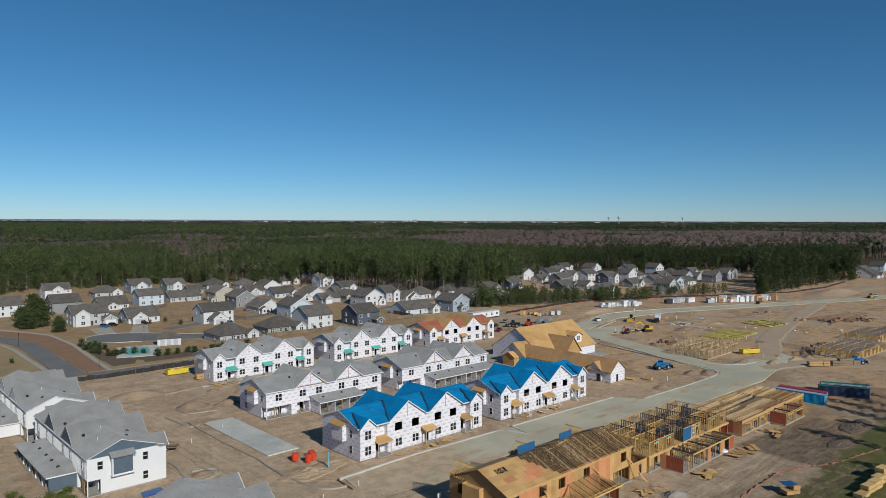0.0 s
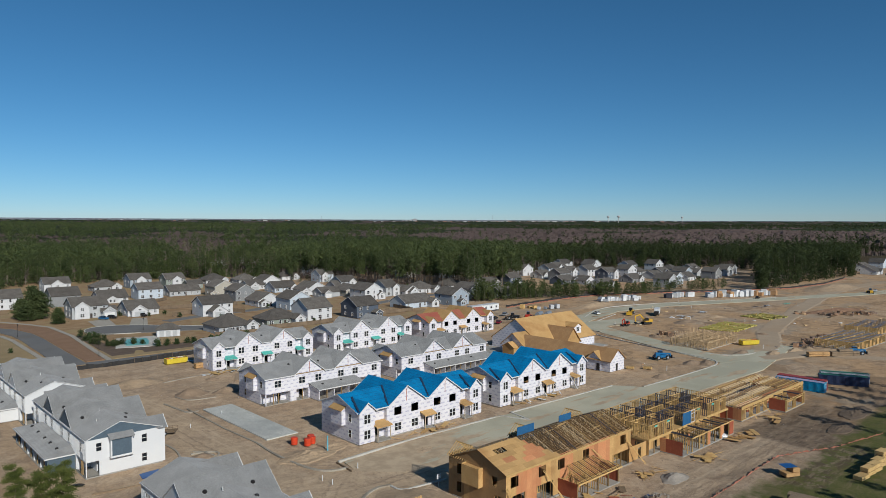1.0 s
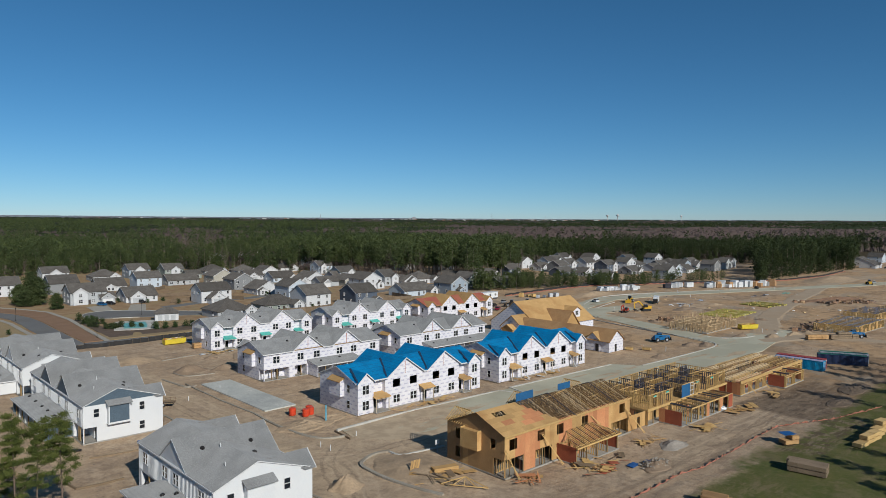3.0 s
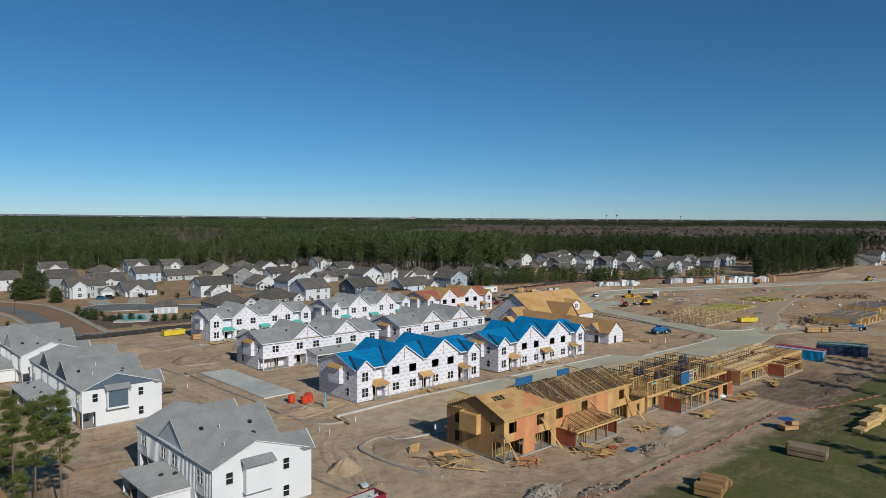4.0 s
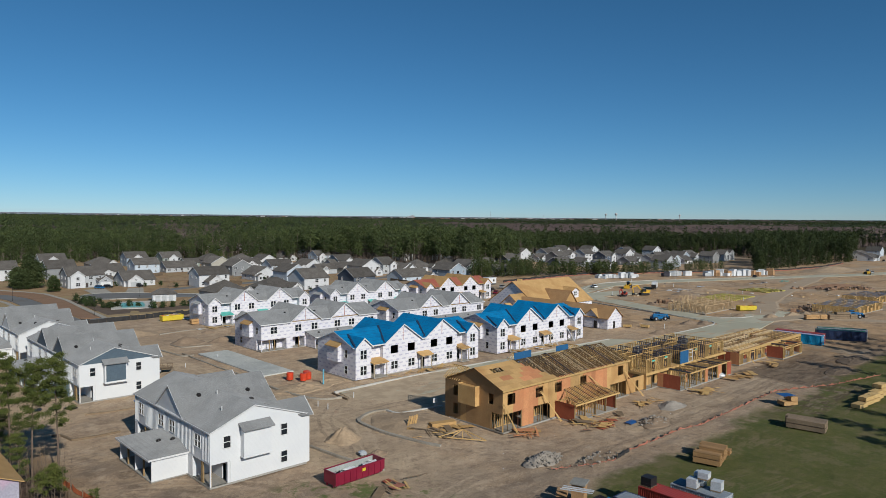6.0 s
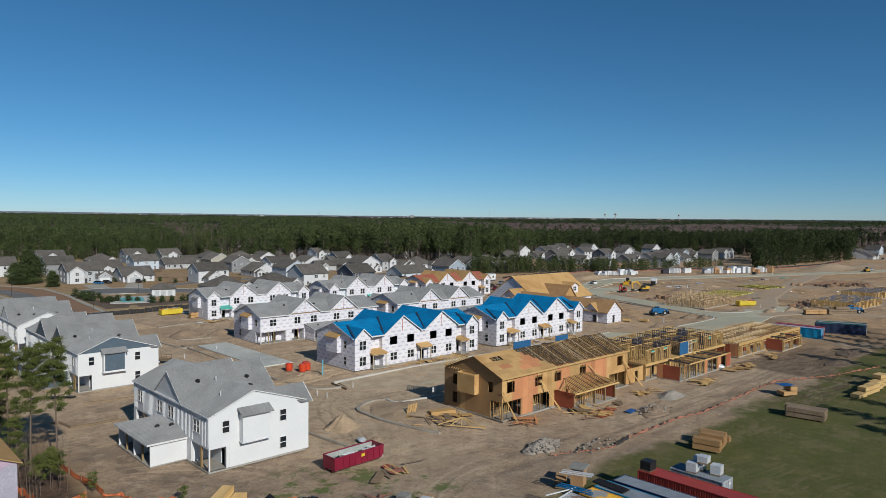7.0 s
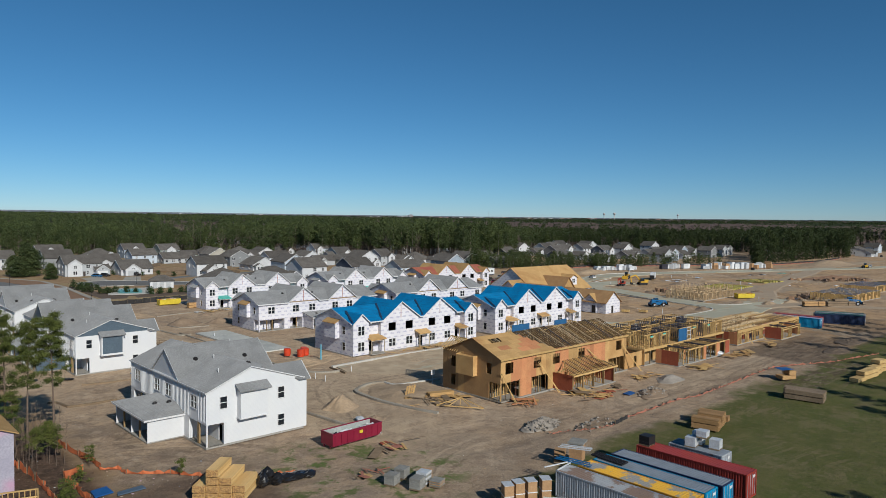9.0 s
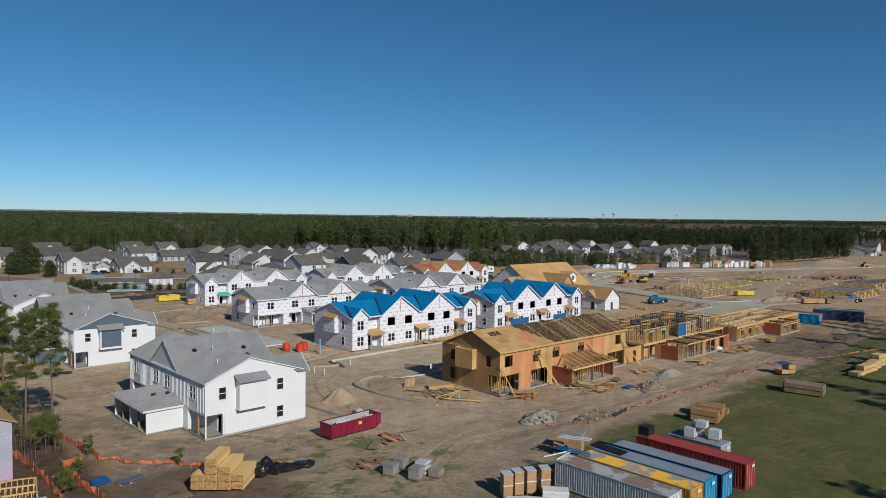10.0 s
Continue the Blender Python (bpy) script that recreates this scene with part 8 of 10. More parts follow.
PACKS = {LUMBER.name: course_material("lumber_pack", (0.58, 0.37, 0.135), (0.68, 0.46, 0.185), 0.11, 0.2, 0.75, streak=0.4, lapx=0.9),
         OSB.name: course_material("sheet_pack", (0.48, 0.28, 0.11), (0.56, 0.34, 0.14), 0.05, 0.25, 0.75, streak=0.4),
         LUMBER_GREY.name: course_material("grey_lumber_pack", (0.20, 0.145, 0.09), (0.29, 0.21, 0.13), 0.11, 0.2, 0.8, streak=0.4, lapx=0.9)}


def sawn_material():
    """Fresh boards, browner where the sawn ends show."""
    m, t, p = nodes_of("sawn_lumber")
    co = t.nodes.new("ShaderNodeTexCoord")
    sep = t.nodes.new("ShaderNodeSeparateXYZ")
    t.links.new(co.outputs["Normal"], sep.inputs[0])
    end = calc(t, "GREATER_THAN", calc(t, "ABSOLUTE", sep.outputs[1]), 0.7)
    r = t.nodes.new("ShaderNodeObjectInfo").outputs["Random"]
    long_ = mixed(t, r, (0.56, 0.36, 0.13), (0.70, 0.48, 0.20))
    long_ = mixed(t, calc(t, "MULTIPLY", ramped(t, noisy(t, local(t), 9.0, 5, 0.7), 0.48, 0.66), 0.4), long_, (0.42, 0.25, 0.09))
    cut = mixed(t, ramped(t, noisy(t, local(t), 7.0, 4, 0.7), 0.4, 0.6), (0.22, 0.12, 0.05), (0.46, 0.28, 0.10))
    t.links.new(mixed(t, end, long_, cut), p.inputs["Base Color"])
    p.inputs["Roughness"].default_value = 0.75
    return m


SAWN = sawn_material()


def timber_pile(x, y, turn, cols, length, label, mat=None, piece=0.28, group="timber piles", boards=False):
    """Banded bundles of sawn boards; cols: for each column its width and how many bundles high."""
    p = thing("timber_pile", pose(x, y, 0.02, 0, 0, turn), label, "timber pile", group)
    rng = random.Random(int(x * 3 + y))
    xx = 0.0
    for w, n in cols:
        back = rng.uniform(-0.25, 0.25)
        ln = length * rng.uniform(0.92, 1.05)
        for k in range(n):
            z = 0.12 + k * 0.78
            rows, per = 4, max(2, int(w / piece))
            if boards:
                bun = p
                for r in range(rows):
                    for i in range(per):
                        b = Mesh()
                        o = rng.uniform(-0.05, 0.05)
                        b.box(xx + i * w / per, xx + (i + 1) * w / per - 0.015, back + o, back + ln + o, z + r * 0.165, z + r * 0.165 + 0.155)
                        part("board", b, mat or SAWN, p)
            else:
                b = Mesh()
                b.box(xx, xx + w, back, back + ln, z, z + 0.65)
                bun = part("lumber_pack", b, PACKS[(mat or LUMBER).name], p)
            for yy in (back + 0.3, back + ln - 0.4):
                be = Mesh()
                be.box(xx + 0.02, xx + w - 0.03, yy, yy + 0.1, z - 0.1, z)
                part("bearer", be, LUMBER_GREY, bun)
        xx += w + 0.06
    return p


timber_pile(27.7, 63.4, -46, ((1.25, 2), (1.2, 4), (1.2, 3), (1.2, 2)), 3.7, "fresh pale lumber bundles stacked high on the soil", boards=True)
timber_pile(87.6, 39.2, 12, ((1.3, 2), (1.2, 1), (1.4, 2), (1.2, 2), (1.3, 1)), 3.4, "sheets and boards stacked loosely on the grass", OSB_SHADE, boards=True)
timber_pile(125.5, 45.0, -30, ((1.4, 1), (1.4, 2)), 1.8, "small board stack under a blue sheet on the grass", OSB)
for _i, _n in enumerate((1, 2, 2, 2, 3, 2)):
    timber_pile(133.4 + 3.1 * _i, 35.2 + 0.25 * (_i % 2), -8, ((2.9, _n),), 1.5, "pale yellow lumber packs in a row on the grass", LUMBER)
timber_pile(113.6, 34.9, 8, ((1.5, 2), (1.5, 2)), 5.7, "long dark-ended lumber stack in the grass", LUMBER_GREY)
timber_pile(86.0, 202.0, 0, ((1.4, 2), (1.4, 2)), 1.6, "crated boards by the yellow skip", OSB)
timber_pile(184.5, 111.5, 20, ((1.2, 1),), 2.4, "low board stack near the clubhouse wing", LUMBER)
timber_pile(188.0, 107.5, 10, ((1.3, 1),), 2.6, "low board stack on bare soil", LUMBER)
_m = Mesh()
_m.slab([(125.4, 45.2, 1.86), (127.6, 44.0, 1.90), (128.6, 45.6, 1.86), (126.6, 46.9, 1.88)], 0.06)
solid("tarpaulin", _m, TARP_BLUE, "blue tarpaulin laid over a board stack", "tarpaulin")


def crate(x, y, w, d, hgt, mats, label, name, turn=0.0, z=0.0, layers=4, group="", cat="pallet"):
    """A pallet with layers of goods on it."""
    c = thing(name, pose(x, y, z, 0, 0, turn), label, cat, group)
    pm = Mesh()
    for i in range(3):
        pm.box(i * (w - 0.1) / 2, i * (w - 0.1) / 2 + 0.1, 0, d, 0, 0.1)
    pm.box(0, w, 0, d, 0.1, 0.13)
    part("pallet", pm, LUMBER_GREY, c)
    rng = random.Random(int(x * 11 + y * 5))
    z0 = 0.135
    for k in range(layers):
        o = rng.uniform(-0.03, 0.03)
        hh = (hgt - 0.13) / layers
        nx = max(1, round(w / 0.6)) if name == "block_pallet" else 1
        for i in range(nx):
            lm = Mesh()
            lm.box(o + i * w / nx + 0.012, o + (i + 1) * w / nx - 0.012, o + 0.02, d + o - 0.02, z0 + 0.012, z0 + hh)
            part("block" if nx > 1 else "layer", lm, mats[k % len(mats)], c)
        z0 += hh
    return c


for i, (cx, cy, tn) in enumerate(((48.6, 41.9, -32), (49.9, 41.6, -26), (51.1, 41.1, -30), (52.5, 40.5, -36))):
    c = crate(cx, cy, 0.95, 1.2, 2.3, [CARD], "tall cardboard pallet load in clear wrap", "carton_pallet", tn, layers=2, group="carton pallets")
    mb = Mesh()
    mb.box(-0.02, 0.97, -0.02, 1.22, 2.3, 2.34)
    part("top_wrap", mb, POLYWRAP, c, "cloudy clear plastic top sheet")
    mb = Mesh()
    mb.box(-0.015, 0.965, -0.015, 1.215, 1.22, 1.3)
    part("strap", mb, GABLE_WHITE, c)
for cx, cy, hh in ((52.8, 37.4, 0.9), (49.0, 38.6, 0.6), (50.2, 37.8, 0.5)):
    crate(cx, cy, 1.3, 2.5, hh, [GABLE_WHITE], "white boards stacked on a pallet", "board_pallet", 40, layers=4, group="board pallets")
for cx, cy, hh, m in ((44.4, 53.2, 1.15, [STONE]), (46.4, 54.0, 1.1, [STONE]), (45.6, 50.6, 1.2, [STONE]), (47.0, 51.2, 1.3, [POLYWRAP, STONE]), (47.6, 49.8, 0.7, [STONE, CARD]), (48.2, 52.4, 0.8, [CARD])):
    crate(cx, cy, 1.25, 1.25, hh, m, "grey masonry blocks stacked on a pallet", "block_pallet", 20, layers=5, group="block pallets")
for cx, cy, cz, hh in ((71.8, 34.6, 2.6, 1.1), (73.0, 32.4, 2.6, 1.1), (73.1, 34.4, 2.6, 1.5), (72.4, 33.6, 3.72, 0.8)):
    crate(cx, cy, 1.15, 1.15, hh, [POLYWRAP], "clear-wrapped pallet load on a container roof", "wrapped_pallet", 8, z=cz, layers=2, group="wrapped pallets")
crate(68.4, 38.2, 1.3, 1.3, 1.1, [BLACK], "black crate on the red container's roof", "black_crate", 0, z=2.6, layers=3)
crate(64.6, 44.4, 1.5, 1.5, 2.1, [CARD], "plywood-sided carton under a grey slab beside the containers", "plywood_crate", 20, layers=2)
crate(63.0, 45.6, 1.2, 1.2, 1.5, [BAG, CARD], "dark half-open carton beside the containers", "dark_crate", 30, layers=2)
_m = Mesh()
_m.box(-0.1, 1.9, -0.1, 1.7, 2.12, 2.3)
solid("stone_slab", _m, STONE, "grey slab stack on top of a carton", "slab", at=pose(64.5, 44.3, 0, 0, 0, 20))
for i, (a, b) in enumerate((((61.2, 45.2, 2.5), (62.2, 41.6, 2.75)), ((61.6, 45.2, 2.55), (62.6, 41.7, 2.8)), ((62.0, 45.3, 2.6), (62.9, 41.9, 2.8)), ((54.6, 41.9, 2.72), (58.4, 41.0, 2.75)), ((55.0, 40.6, 2.7), (57.6, 40.9, 2.72)), ((57.2, 42.6, 2.85), (58.2, 38.8, 2.72)), ((57.6, 42.7, 2.85), (58.6, 39.0, 2.74)), ((58.0, 42.6, 2.9), (58.9, 39.4, 2.76)))):
    mb = Mesh()
    mb.bar(a, b, 0.14, 0.08)
    solid("steel_channel", mb, GABLE_WHITE if i < 5 else BLUE_MACHINE, "loose steel channel across a container roof", "steel channel", "loose steel channels")
for i in range(6):
    mb = Mesh()
    mb.tube((61.0 + 0.22 * i, 37.0, 2.72), (61.3 + 0.22 * i, 40.9, 2.72), 0.1, 0.1, 7)
    solid("black_pipe", mb, BLACK, "black plastic pipe on the container roofs", "pipe", "black pipes")


def bin_(x, y, r, hgt):
    b = thing("trash_drum", pose(x, y, 0), "round orange-red trash container on bare soil", "trash container", "orange containers")
    mb = Mesh()
    mb.tube((0, 0, 0.05), (0, 0, hgt), r, r * 1.06, 14)
    part("drum", mb, BIN_RED, b)
    for z in (0.35, 0.8, 1.2):
        rm = Mesh()
        rm.tube((0, 0, z), (0, 0, z + 0.07), r * 1.08, r * 1.08, 14)
        part("hoop", rm, BIN_RED, b)
    lm = Mesh()
    lm.tube((0, 0, hgt), (0, 0, hgt + 0.12), r * 1.1, r * 0.9, 14)
    part("lid", lm, BIN_RED, b)


for bx, by in ((71.2, 119.7), (72.8, 117.3), (74.2, 117.8), (74.6, 119.0)):
    bin_(bx, by, 0.66, 1.35)


def heap(x, y, rx, ry, hgt, mat, label, lumps=0.0, turn=0.0, seed=1):
    """A heap of loose soil with a ragged foot."""
    mb = Mesh()
    n, rings = 40, 14
    mb.v.append((0, 0, hgt))
    for j in range(1, rings + 1):
        f = j / rings
        for i in range(n):
            a = 2 * math.pi * i / n
            k = 1 + 0.28 * noise.noise(Vector((math.cos(a) * 1.4, math.sin(a) * 1.4, seed * 3.1))) + 0.1 * noise.noise(Vector((i * 1.7, j, seed)))
            z = hgt * (math.cos(f * math.pi) * 0.5 + 0.5) + noise.noise(Vector((rx * f * 2.6 * math.cos(a), ry * f * 2.6 * math.sin(a), seed + 9))) * 0.16 * min(hgt, 1.2) * (1 - f) ** 0.5 + noise.noise(Vector((f * 5 * math.cos(a), f * 5 * math.sin(a), seed))) * (0.16 + lumps) * hgt * (1 - f * 0.8)
            mb.v.append((rx * f * k * math.cos(a), ry * f * k * math.sin(a), z - (0.18 if j == rings else 0)))
    for i in range(n):
        mb.f.append((0, 1 + i, 1 + (i + 1) % n))
    for j in range(rings - 1):
        for i in range(n):
            a, b = 1 + j * n + i, 1 + j * n + (i + 1) % n
            mb.f.append((a, a + n, b + n, b))
    ob = solid("soil_mound", mb, mat, label, "soil heap", "heaps of soil", at=pose(x, y, -0.02, 0, 0, turn))
    return ob if lumps > 0.3 else smooth(ob)


heap(57.9, 82.2, 3.0, 2.4, 1.6, SAND, "pale sand heap beside the kerb", seed=2)
heap(69.6, 112.5, 6.0, 4.0, 0.75, SAND, "low dug-up sand by the orange drums", 0.35, seed=3)
heap(76.0, 113.5, 4.0, 2.6, 0.5, SAND, "dug-up sand beside the pale blue pipe", 0.35, seed=31)
heap(70.6, 81.5, 6.4, 8.0, 0.55, SAND, "uneven sand island inside the curved kerb", 0.3, seed=32)
heap(57.6, 73.6, 1.6, 1.0, 0.5, CLAY, "small dug hole's spoil beside the crimson skip", 0.3, seed=33)
heap(72.8, 56.6, 3.4, 1.9, 1.0, RUBBLE, "low mound of pale rubble and concrete lumps", 0.2, seed=4)
heap(100.0, 55.5, 3.6, 2.2, 0.7, CLAY, "grey spoil heap near the silt fence", 0.2, seed=5)
heap(111.0, 58.6, 3.6, 2.0, 0.9, RUBBLE, "sand heap before the half-built row", seed=6)
heap(72.6, 173.4, 5.0, 3.2, 1.6, CLAY, "brown spoil heap on the dirt street", seed=7)
heap(80.5, 169.8, 4.0, 2.4, 1.2, CLAY, "low brown spoil heap", seed=8)
heap(66.0, 195.0, 8.0, 5.0, 1.2, SAND, "flat sandy mound near the black fence", seed=9)
heap(54.5, 125.5, 2.6, 1.6, 0.5, CLAY, "low soil mound inside a kerb island", seed=10)
heap(84.0, 186.0, 2.0, 1.6, 0.5, CLAY, "small brown spoil heap on soil", seed=11)
heap(182.0, 101.0, 4.0, 2.0, 0.8, CLAY, "dark spoil by the kerb", seed=12)
heap(207.0, 104.0, 5.0, 2.4, 1.0, CLAY, "dark spoil in the clubhouse lot", seed=13)
heap(237.0, 101.0, 4.0, 2.0, 0.8, CLAY, "spoil by the cross street", seed=14)
heap(243.0, 93.0, 5.0, 2.4, 1.0, SAND, "sand heap by the open street", seed=15)
MUD = surf("dark_mud", (0.12, 0.088, 0.062), (0.19, 0.142, 0.10), 0.6, 4, 0.9, bump=0.5)
heap(166.0, 48.5, 6.0, 2.2, 0.35, MUD, "churned dark mud bank by the containers", 0.35, seed=17)
heap(182.0, 50.0, 8.0, 3.0, 0.5, MUD, "dark mud bank with machine tracks", 0.35, seed=18)
heap(310.0, 212.0, 22.0, 6.0, 2.0, SAND, "long sandy bank before the young pines", seed=19)
heap(345.0, 222.0, 16.0, 5.0, 1.8, SAND, "sandy bank by the far fence", seed=20)
heap(520.0, 160.0, 45.0, 14.0, 3.0, SAND, "broad sandy rise at the end of the site", seed=21)
heap(386.0, 117.0, 24.0, 5.0, 1.4, surf("root_brush", (0.20, 0.115, 0.07), (0.29, 0.18, 0.115), 0.8, 4, 0.95, bump=0.5), "long brown brush and root heap", 0.4, -20, seed=22)
heap(292.0, 150.0, 9.0, 4.0, 0.9, CLAY, "brown spoil in the open lots", seed=23)
for _i, (_x, _y, _h) in enumerate(((303, 156, 0.8), (245, 139, 0.7), (264, 122, 0.6), (282, 112, 0.7), (255, 90, 0.9), (211, 101, 0.8), (262, 88, 0.8), (296, 140, 0.6), (318, 148, 0.7), (340, 140, 0.6))):
    heap(_x, _y, 3.0 + _i % 3, 1.8 + 0.4 * (_i % 2), _h, CLAY if _i % 2 else SAND, "small spoil heap in the open lots", 0.15, _i * 40, seed=40 + _i)
heap(256.0, 128.0, 9.0, 3.0, 0.6, CLAY, "grey-brown spoil behind the framed house", seed=24)


def rubble(x, y, rx, ry, n, mat, label, seed):
    """Broken concrete lumps lying on a mound."""
    r = thing("rubble", pose(x, y, 0), label, "rubble", "broken concrete")
    rng = random.Random(seed)
    for i in range(n):
        a, d = rng.uniform(0, 2 * math.pi), rng.random() ** 0.7
        px, py = rx * d * math.cos(a), ry * d * math.sin(a)
        k = rng.uniform(0.07, 0.3)
        mb = Mesh()
        top = [(k * rng.uniform(0.6, 1.1) * math.cos(j * 1.257), k * rng.uniform(0.6, 1.1) * math.sin(j * 1.257), k * rng.uniform(0.3, 0.9)) for j in range(5)]
        mb.slab(top, k * 0.7)
        part("lump", mb, mat, r, at=pose(px, py, 0.95 * (math.cos(d * math.pi) * 0.5 + 0.5), rng.uniform(-25, 25), rng.uniform(-25, 25), rng.uniform(0, 360)))


rubble(72.8, 56.6, 3.4, 1.9, 170, RUBBLE, "pale broken concrete lumps heaped low on the soil", 1)
rubble(100.0, 55.8, 3.6, 2.0, 50, RUBBLE, "scattered pale concrete lumps on spoil", 2)
rubble(78.0, 51.8, 5.0, 1.2, 36, RUBBLE, "pale stones along the orange fence", 3)


def fence(pts, name, cloth, post, hgt, label, gap=2.4, sag=0.25, seed=1):
    """Posts and panels of cloth that sag and lean between them."""
    f = thing(name, pose(pts[0][0], pts[0][1], 0), label, "fence", "site fences")
    o = Vector(pts[0])
    rng = random.Random(seed)
    for a, b in zip(pts, pts[1:]):
        a, b = Vector(a), Vector(b)
        n = max(1, round((b - a).length / gap))
        for i in range(n):
            p, q = a + (b - a) * (i / n) - o, a + (b - a) * ((i + 1) / n) - o
            h0, h1 = hgt * rng.uniform(0.75, 1.05), hgt * rng.uniform(0.75, 1.05)
            side = Vector((-(q - p).y, (q - p).x)).normalized()
            mb = Mesh()
            k = 4
            cols = []
            for j in range(k + 1):
                s = j / k
                c = p + (q - p) * s + side * rng.uniform(-0.12, 0.12)
                top = h0 + (h1 - h0) * s - sag * hgt * math.sin(math.pi * s) * rng.uniform(0.3, 1)
                lean = side * rng.uniform(-0.15, 0.15)
                cols.append(((c.x, c.y, -0.05), (c.x + lean.x, c.y + lean.y, top)))
            for u, w in zip(cols, cols[1:]):
                mb.extrude([u[0], w[0], w[1], u[1]], (side.x * 0.02, side.y * 0.02, 0))
            part("cloth", mb, cloth, f)
            pm = Mesh()
            pm.box(p.x - 0.03, p.x + 0.03, p.y - 0.03, p.y + 0.03, -0.1, h0 + 0.15)
            part("post", pm, post, f)


ORANGE = "sagging orange safety netting on wooden stakes"
fence([(22.4, 92.0), (23.0, 87.9), (23.3, 84.4), (23.9, 81.3), (23.8, 78.3)], "safety_fence", ORANGE_NET, LUMBER_GREY, 0.75, ORANGE, seed=1)
fence([(16.4, 90.0), (17.1, 86.6), (17.7, 82.1), (18.0, 76.5), (17.9, 70.0), (17.6, 64.0)], "safety_fence", ORANGE_NET, LUMBER_GREY, 0.8, ORANGE, seed=2)
fence([(22.4, 79.1), (20.2, 78.1), (20.2, 72.0), (20.6, 67.5), (20.8, 62.0)], "safety_fence", ORANGE_NET, LUMBER_GREY, 0.85, ORANGE, seed=3)
fence([(23.8, 78.3), (25.3, 77.2), (25.5, 75.2), (26.8, 74.0), (29.0, 72.1), (31.0, 69.4), (34.0, 66.6), (40.0, 62.5)], "safety_fence", ORANGE_NET, LUMBER_GREY, 0.42, "low orange netting half lying on the soil", 1.6, 0.9, seed=4)
fence([(84.4, 50.9), (90.1, 50.9), (99.2, 51.0), (104.3, 49.9), (117.5, 50.2), (129.0, 50.6), (136.0, 50.6), (141.0, 48.8), (150.0, 45.0), (168.0, 41.0)], "silt_fence", ORANGE_FADED, LUMBER_GREY, 0.36, "low trampled orange silt fence along the grass", 2.6, 1.2, seed=5)
fence([(70.9, 53.9), (73.6, 52.7), (76.6, 51.2), (80.6, 50.3)], "silt_fence", ORANGE_FADED, LUMBER_GREY, 0.16, "faded orange netting fallen flat on the soil", 1.3, 2.4, seed=15)
fence([(80.6, 50.2), (82.6, 50.4), (84.6, 50.8)], "silt_fence", SILT, LUMBER_GREY, 0.55, "black silt cloth along the grass edge", seed=6)
fence([(59.0, 224.5), (66.0, 223.6), (78.0, 224.4), (95.4, 225.4)], "silt_fence", SILT, LUMBER_GREY, 1.5, "tall black silt fence along the street", 2.4, 0.1, seed=7)
FAR_LINE = [(268.8, 238.3), (295.2, 241.0), (324.5, 243.5), (351.4, 242.4), (370.4, 234.6), (410.0, 217.5), (432.5, 203.6), (471.1, 189.2), (492.1, 178.7), (553.0, 174.4), (622.0, 181.5)]
fence(FAR_LINE, "safety_fence", ORANGE_FADED, LUMBER_GREY, 0.65, "long orange netting along the tree line", 5.0, 0.6, seed=8)
fence([(x + 1.5, y + 2.0) for x, y in FAR_LINE], "silt_fence", SILT, LUMBER_GREY, 1.3, "black silt cloth behind the orange netting", 6.0, 0.1, seed=9)


def plank_scatter(x, y, rx, ry, n, mats, label, seed, ln=(1.2, 3.6)):
    """Loose boards lying about, each a board of one scatter."""
    s = thing("loose_boards", pose(x, y, 0.02), label, "loose boards", "scattered boards")
    rng = random.Random(seed)
    for i in range(n):
        mb = Mesh()
        a, l = rng.uniform(0, math.pi), rng.uniform(*ln)
        px, py, z = rng.gauss(0, rx / 2), rng.gauss(0, ry / 2), 0.05 + rng.random() * 0.25
        dx, dy = math.cos(a) * l / 2, math.sin(a) * l / 2
        mb.bar((px - dx, py - dy, z), (px + dx, py + dy, z + rng.uniform(-0.08, 0.25)), rng.choice((0.1, 0.15, 0.3, 1.1)), 0.05)
        part("board", mb, rng.choice(mats), s)


BOARDS = "loose pale boards scattered on bare soil"
plank_scatter(92.0, 61.0, 6.0, 2.6, 34, [LUMBER, LUMBER, OSB, FIRE_PANEL, LUMBER_GREY], BOARDS + " before the row", 1)
plank_scatter(71.0, 75.5, 5.0, 3.4, 24, [LUMBER, OSB, LUMBER_GREY], BOARDS, 2)
plank_scatter(80.5, 65.6, 3.0, 1.2, 12, [LUMBER, OSB_RED], BOARDS + " by the wall braces", 3)
plank_scatter(109.0, 62.5, 4.0, 1.6, 16, [LUMBER, OSB], BOARDS + " by the framed porch", 4)
plank_scatter(124.0, 59.5, 5.0, 2.0, 18, [LUMBER, OSB, LUMBER_GREY], BOARDS + " by the stud walls", 5)
plank_scatter(144.0, 60.5, 6.0, 1.6, 16, [LUMBER, OSB], BOARDS + " below the rim beam", 6)
plank_scatter(164.0, 61.5, 5.0, 1.6, 14, [LUMBER, OSB], BOARDS + " below the floor trusses", 7)
plank_scatter(98.0, 108.0, 7.0, 1.0, 20, [LUMBER, OSB], BOARDS + " by the kerb", 8)
plank_scatter(136.0, 108.4, 9.0, 1.0, 22, [LUMBER, OSB, GABLE_WHITE], BOARDS + " by blue-roofed row", 9)
plank_scatter(52.5, 62.4, 4.0, 0.8, 10, [LUMBER, LUMBER_GREY, ORANGE_FADED], BOARDS + " beside the crimson skip", 10)
plank_scatter(44.0, 57.6, 3.6, 1.6, 12, [LUMBER_GREY, LUMBER, LUMBER_GREY, ORANGE_FADED], "weathered boards and scraps in thin grass", 11, (0.7, 1.9))
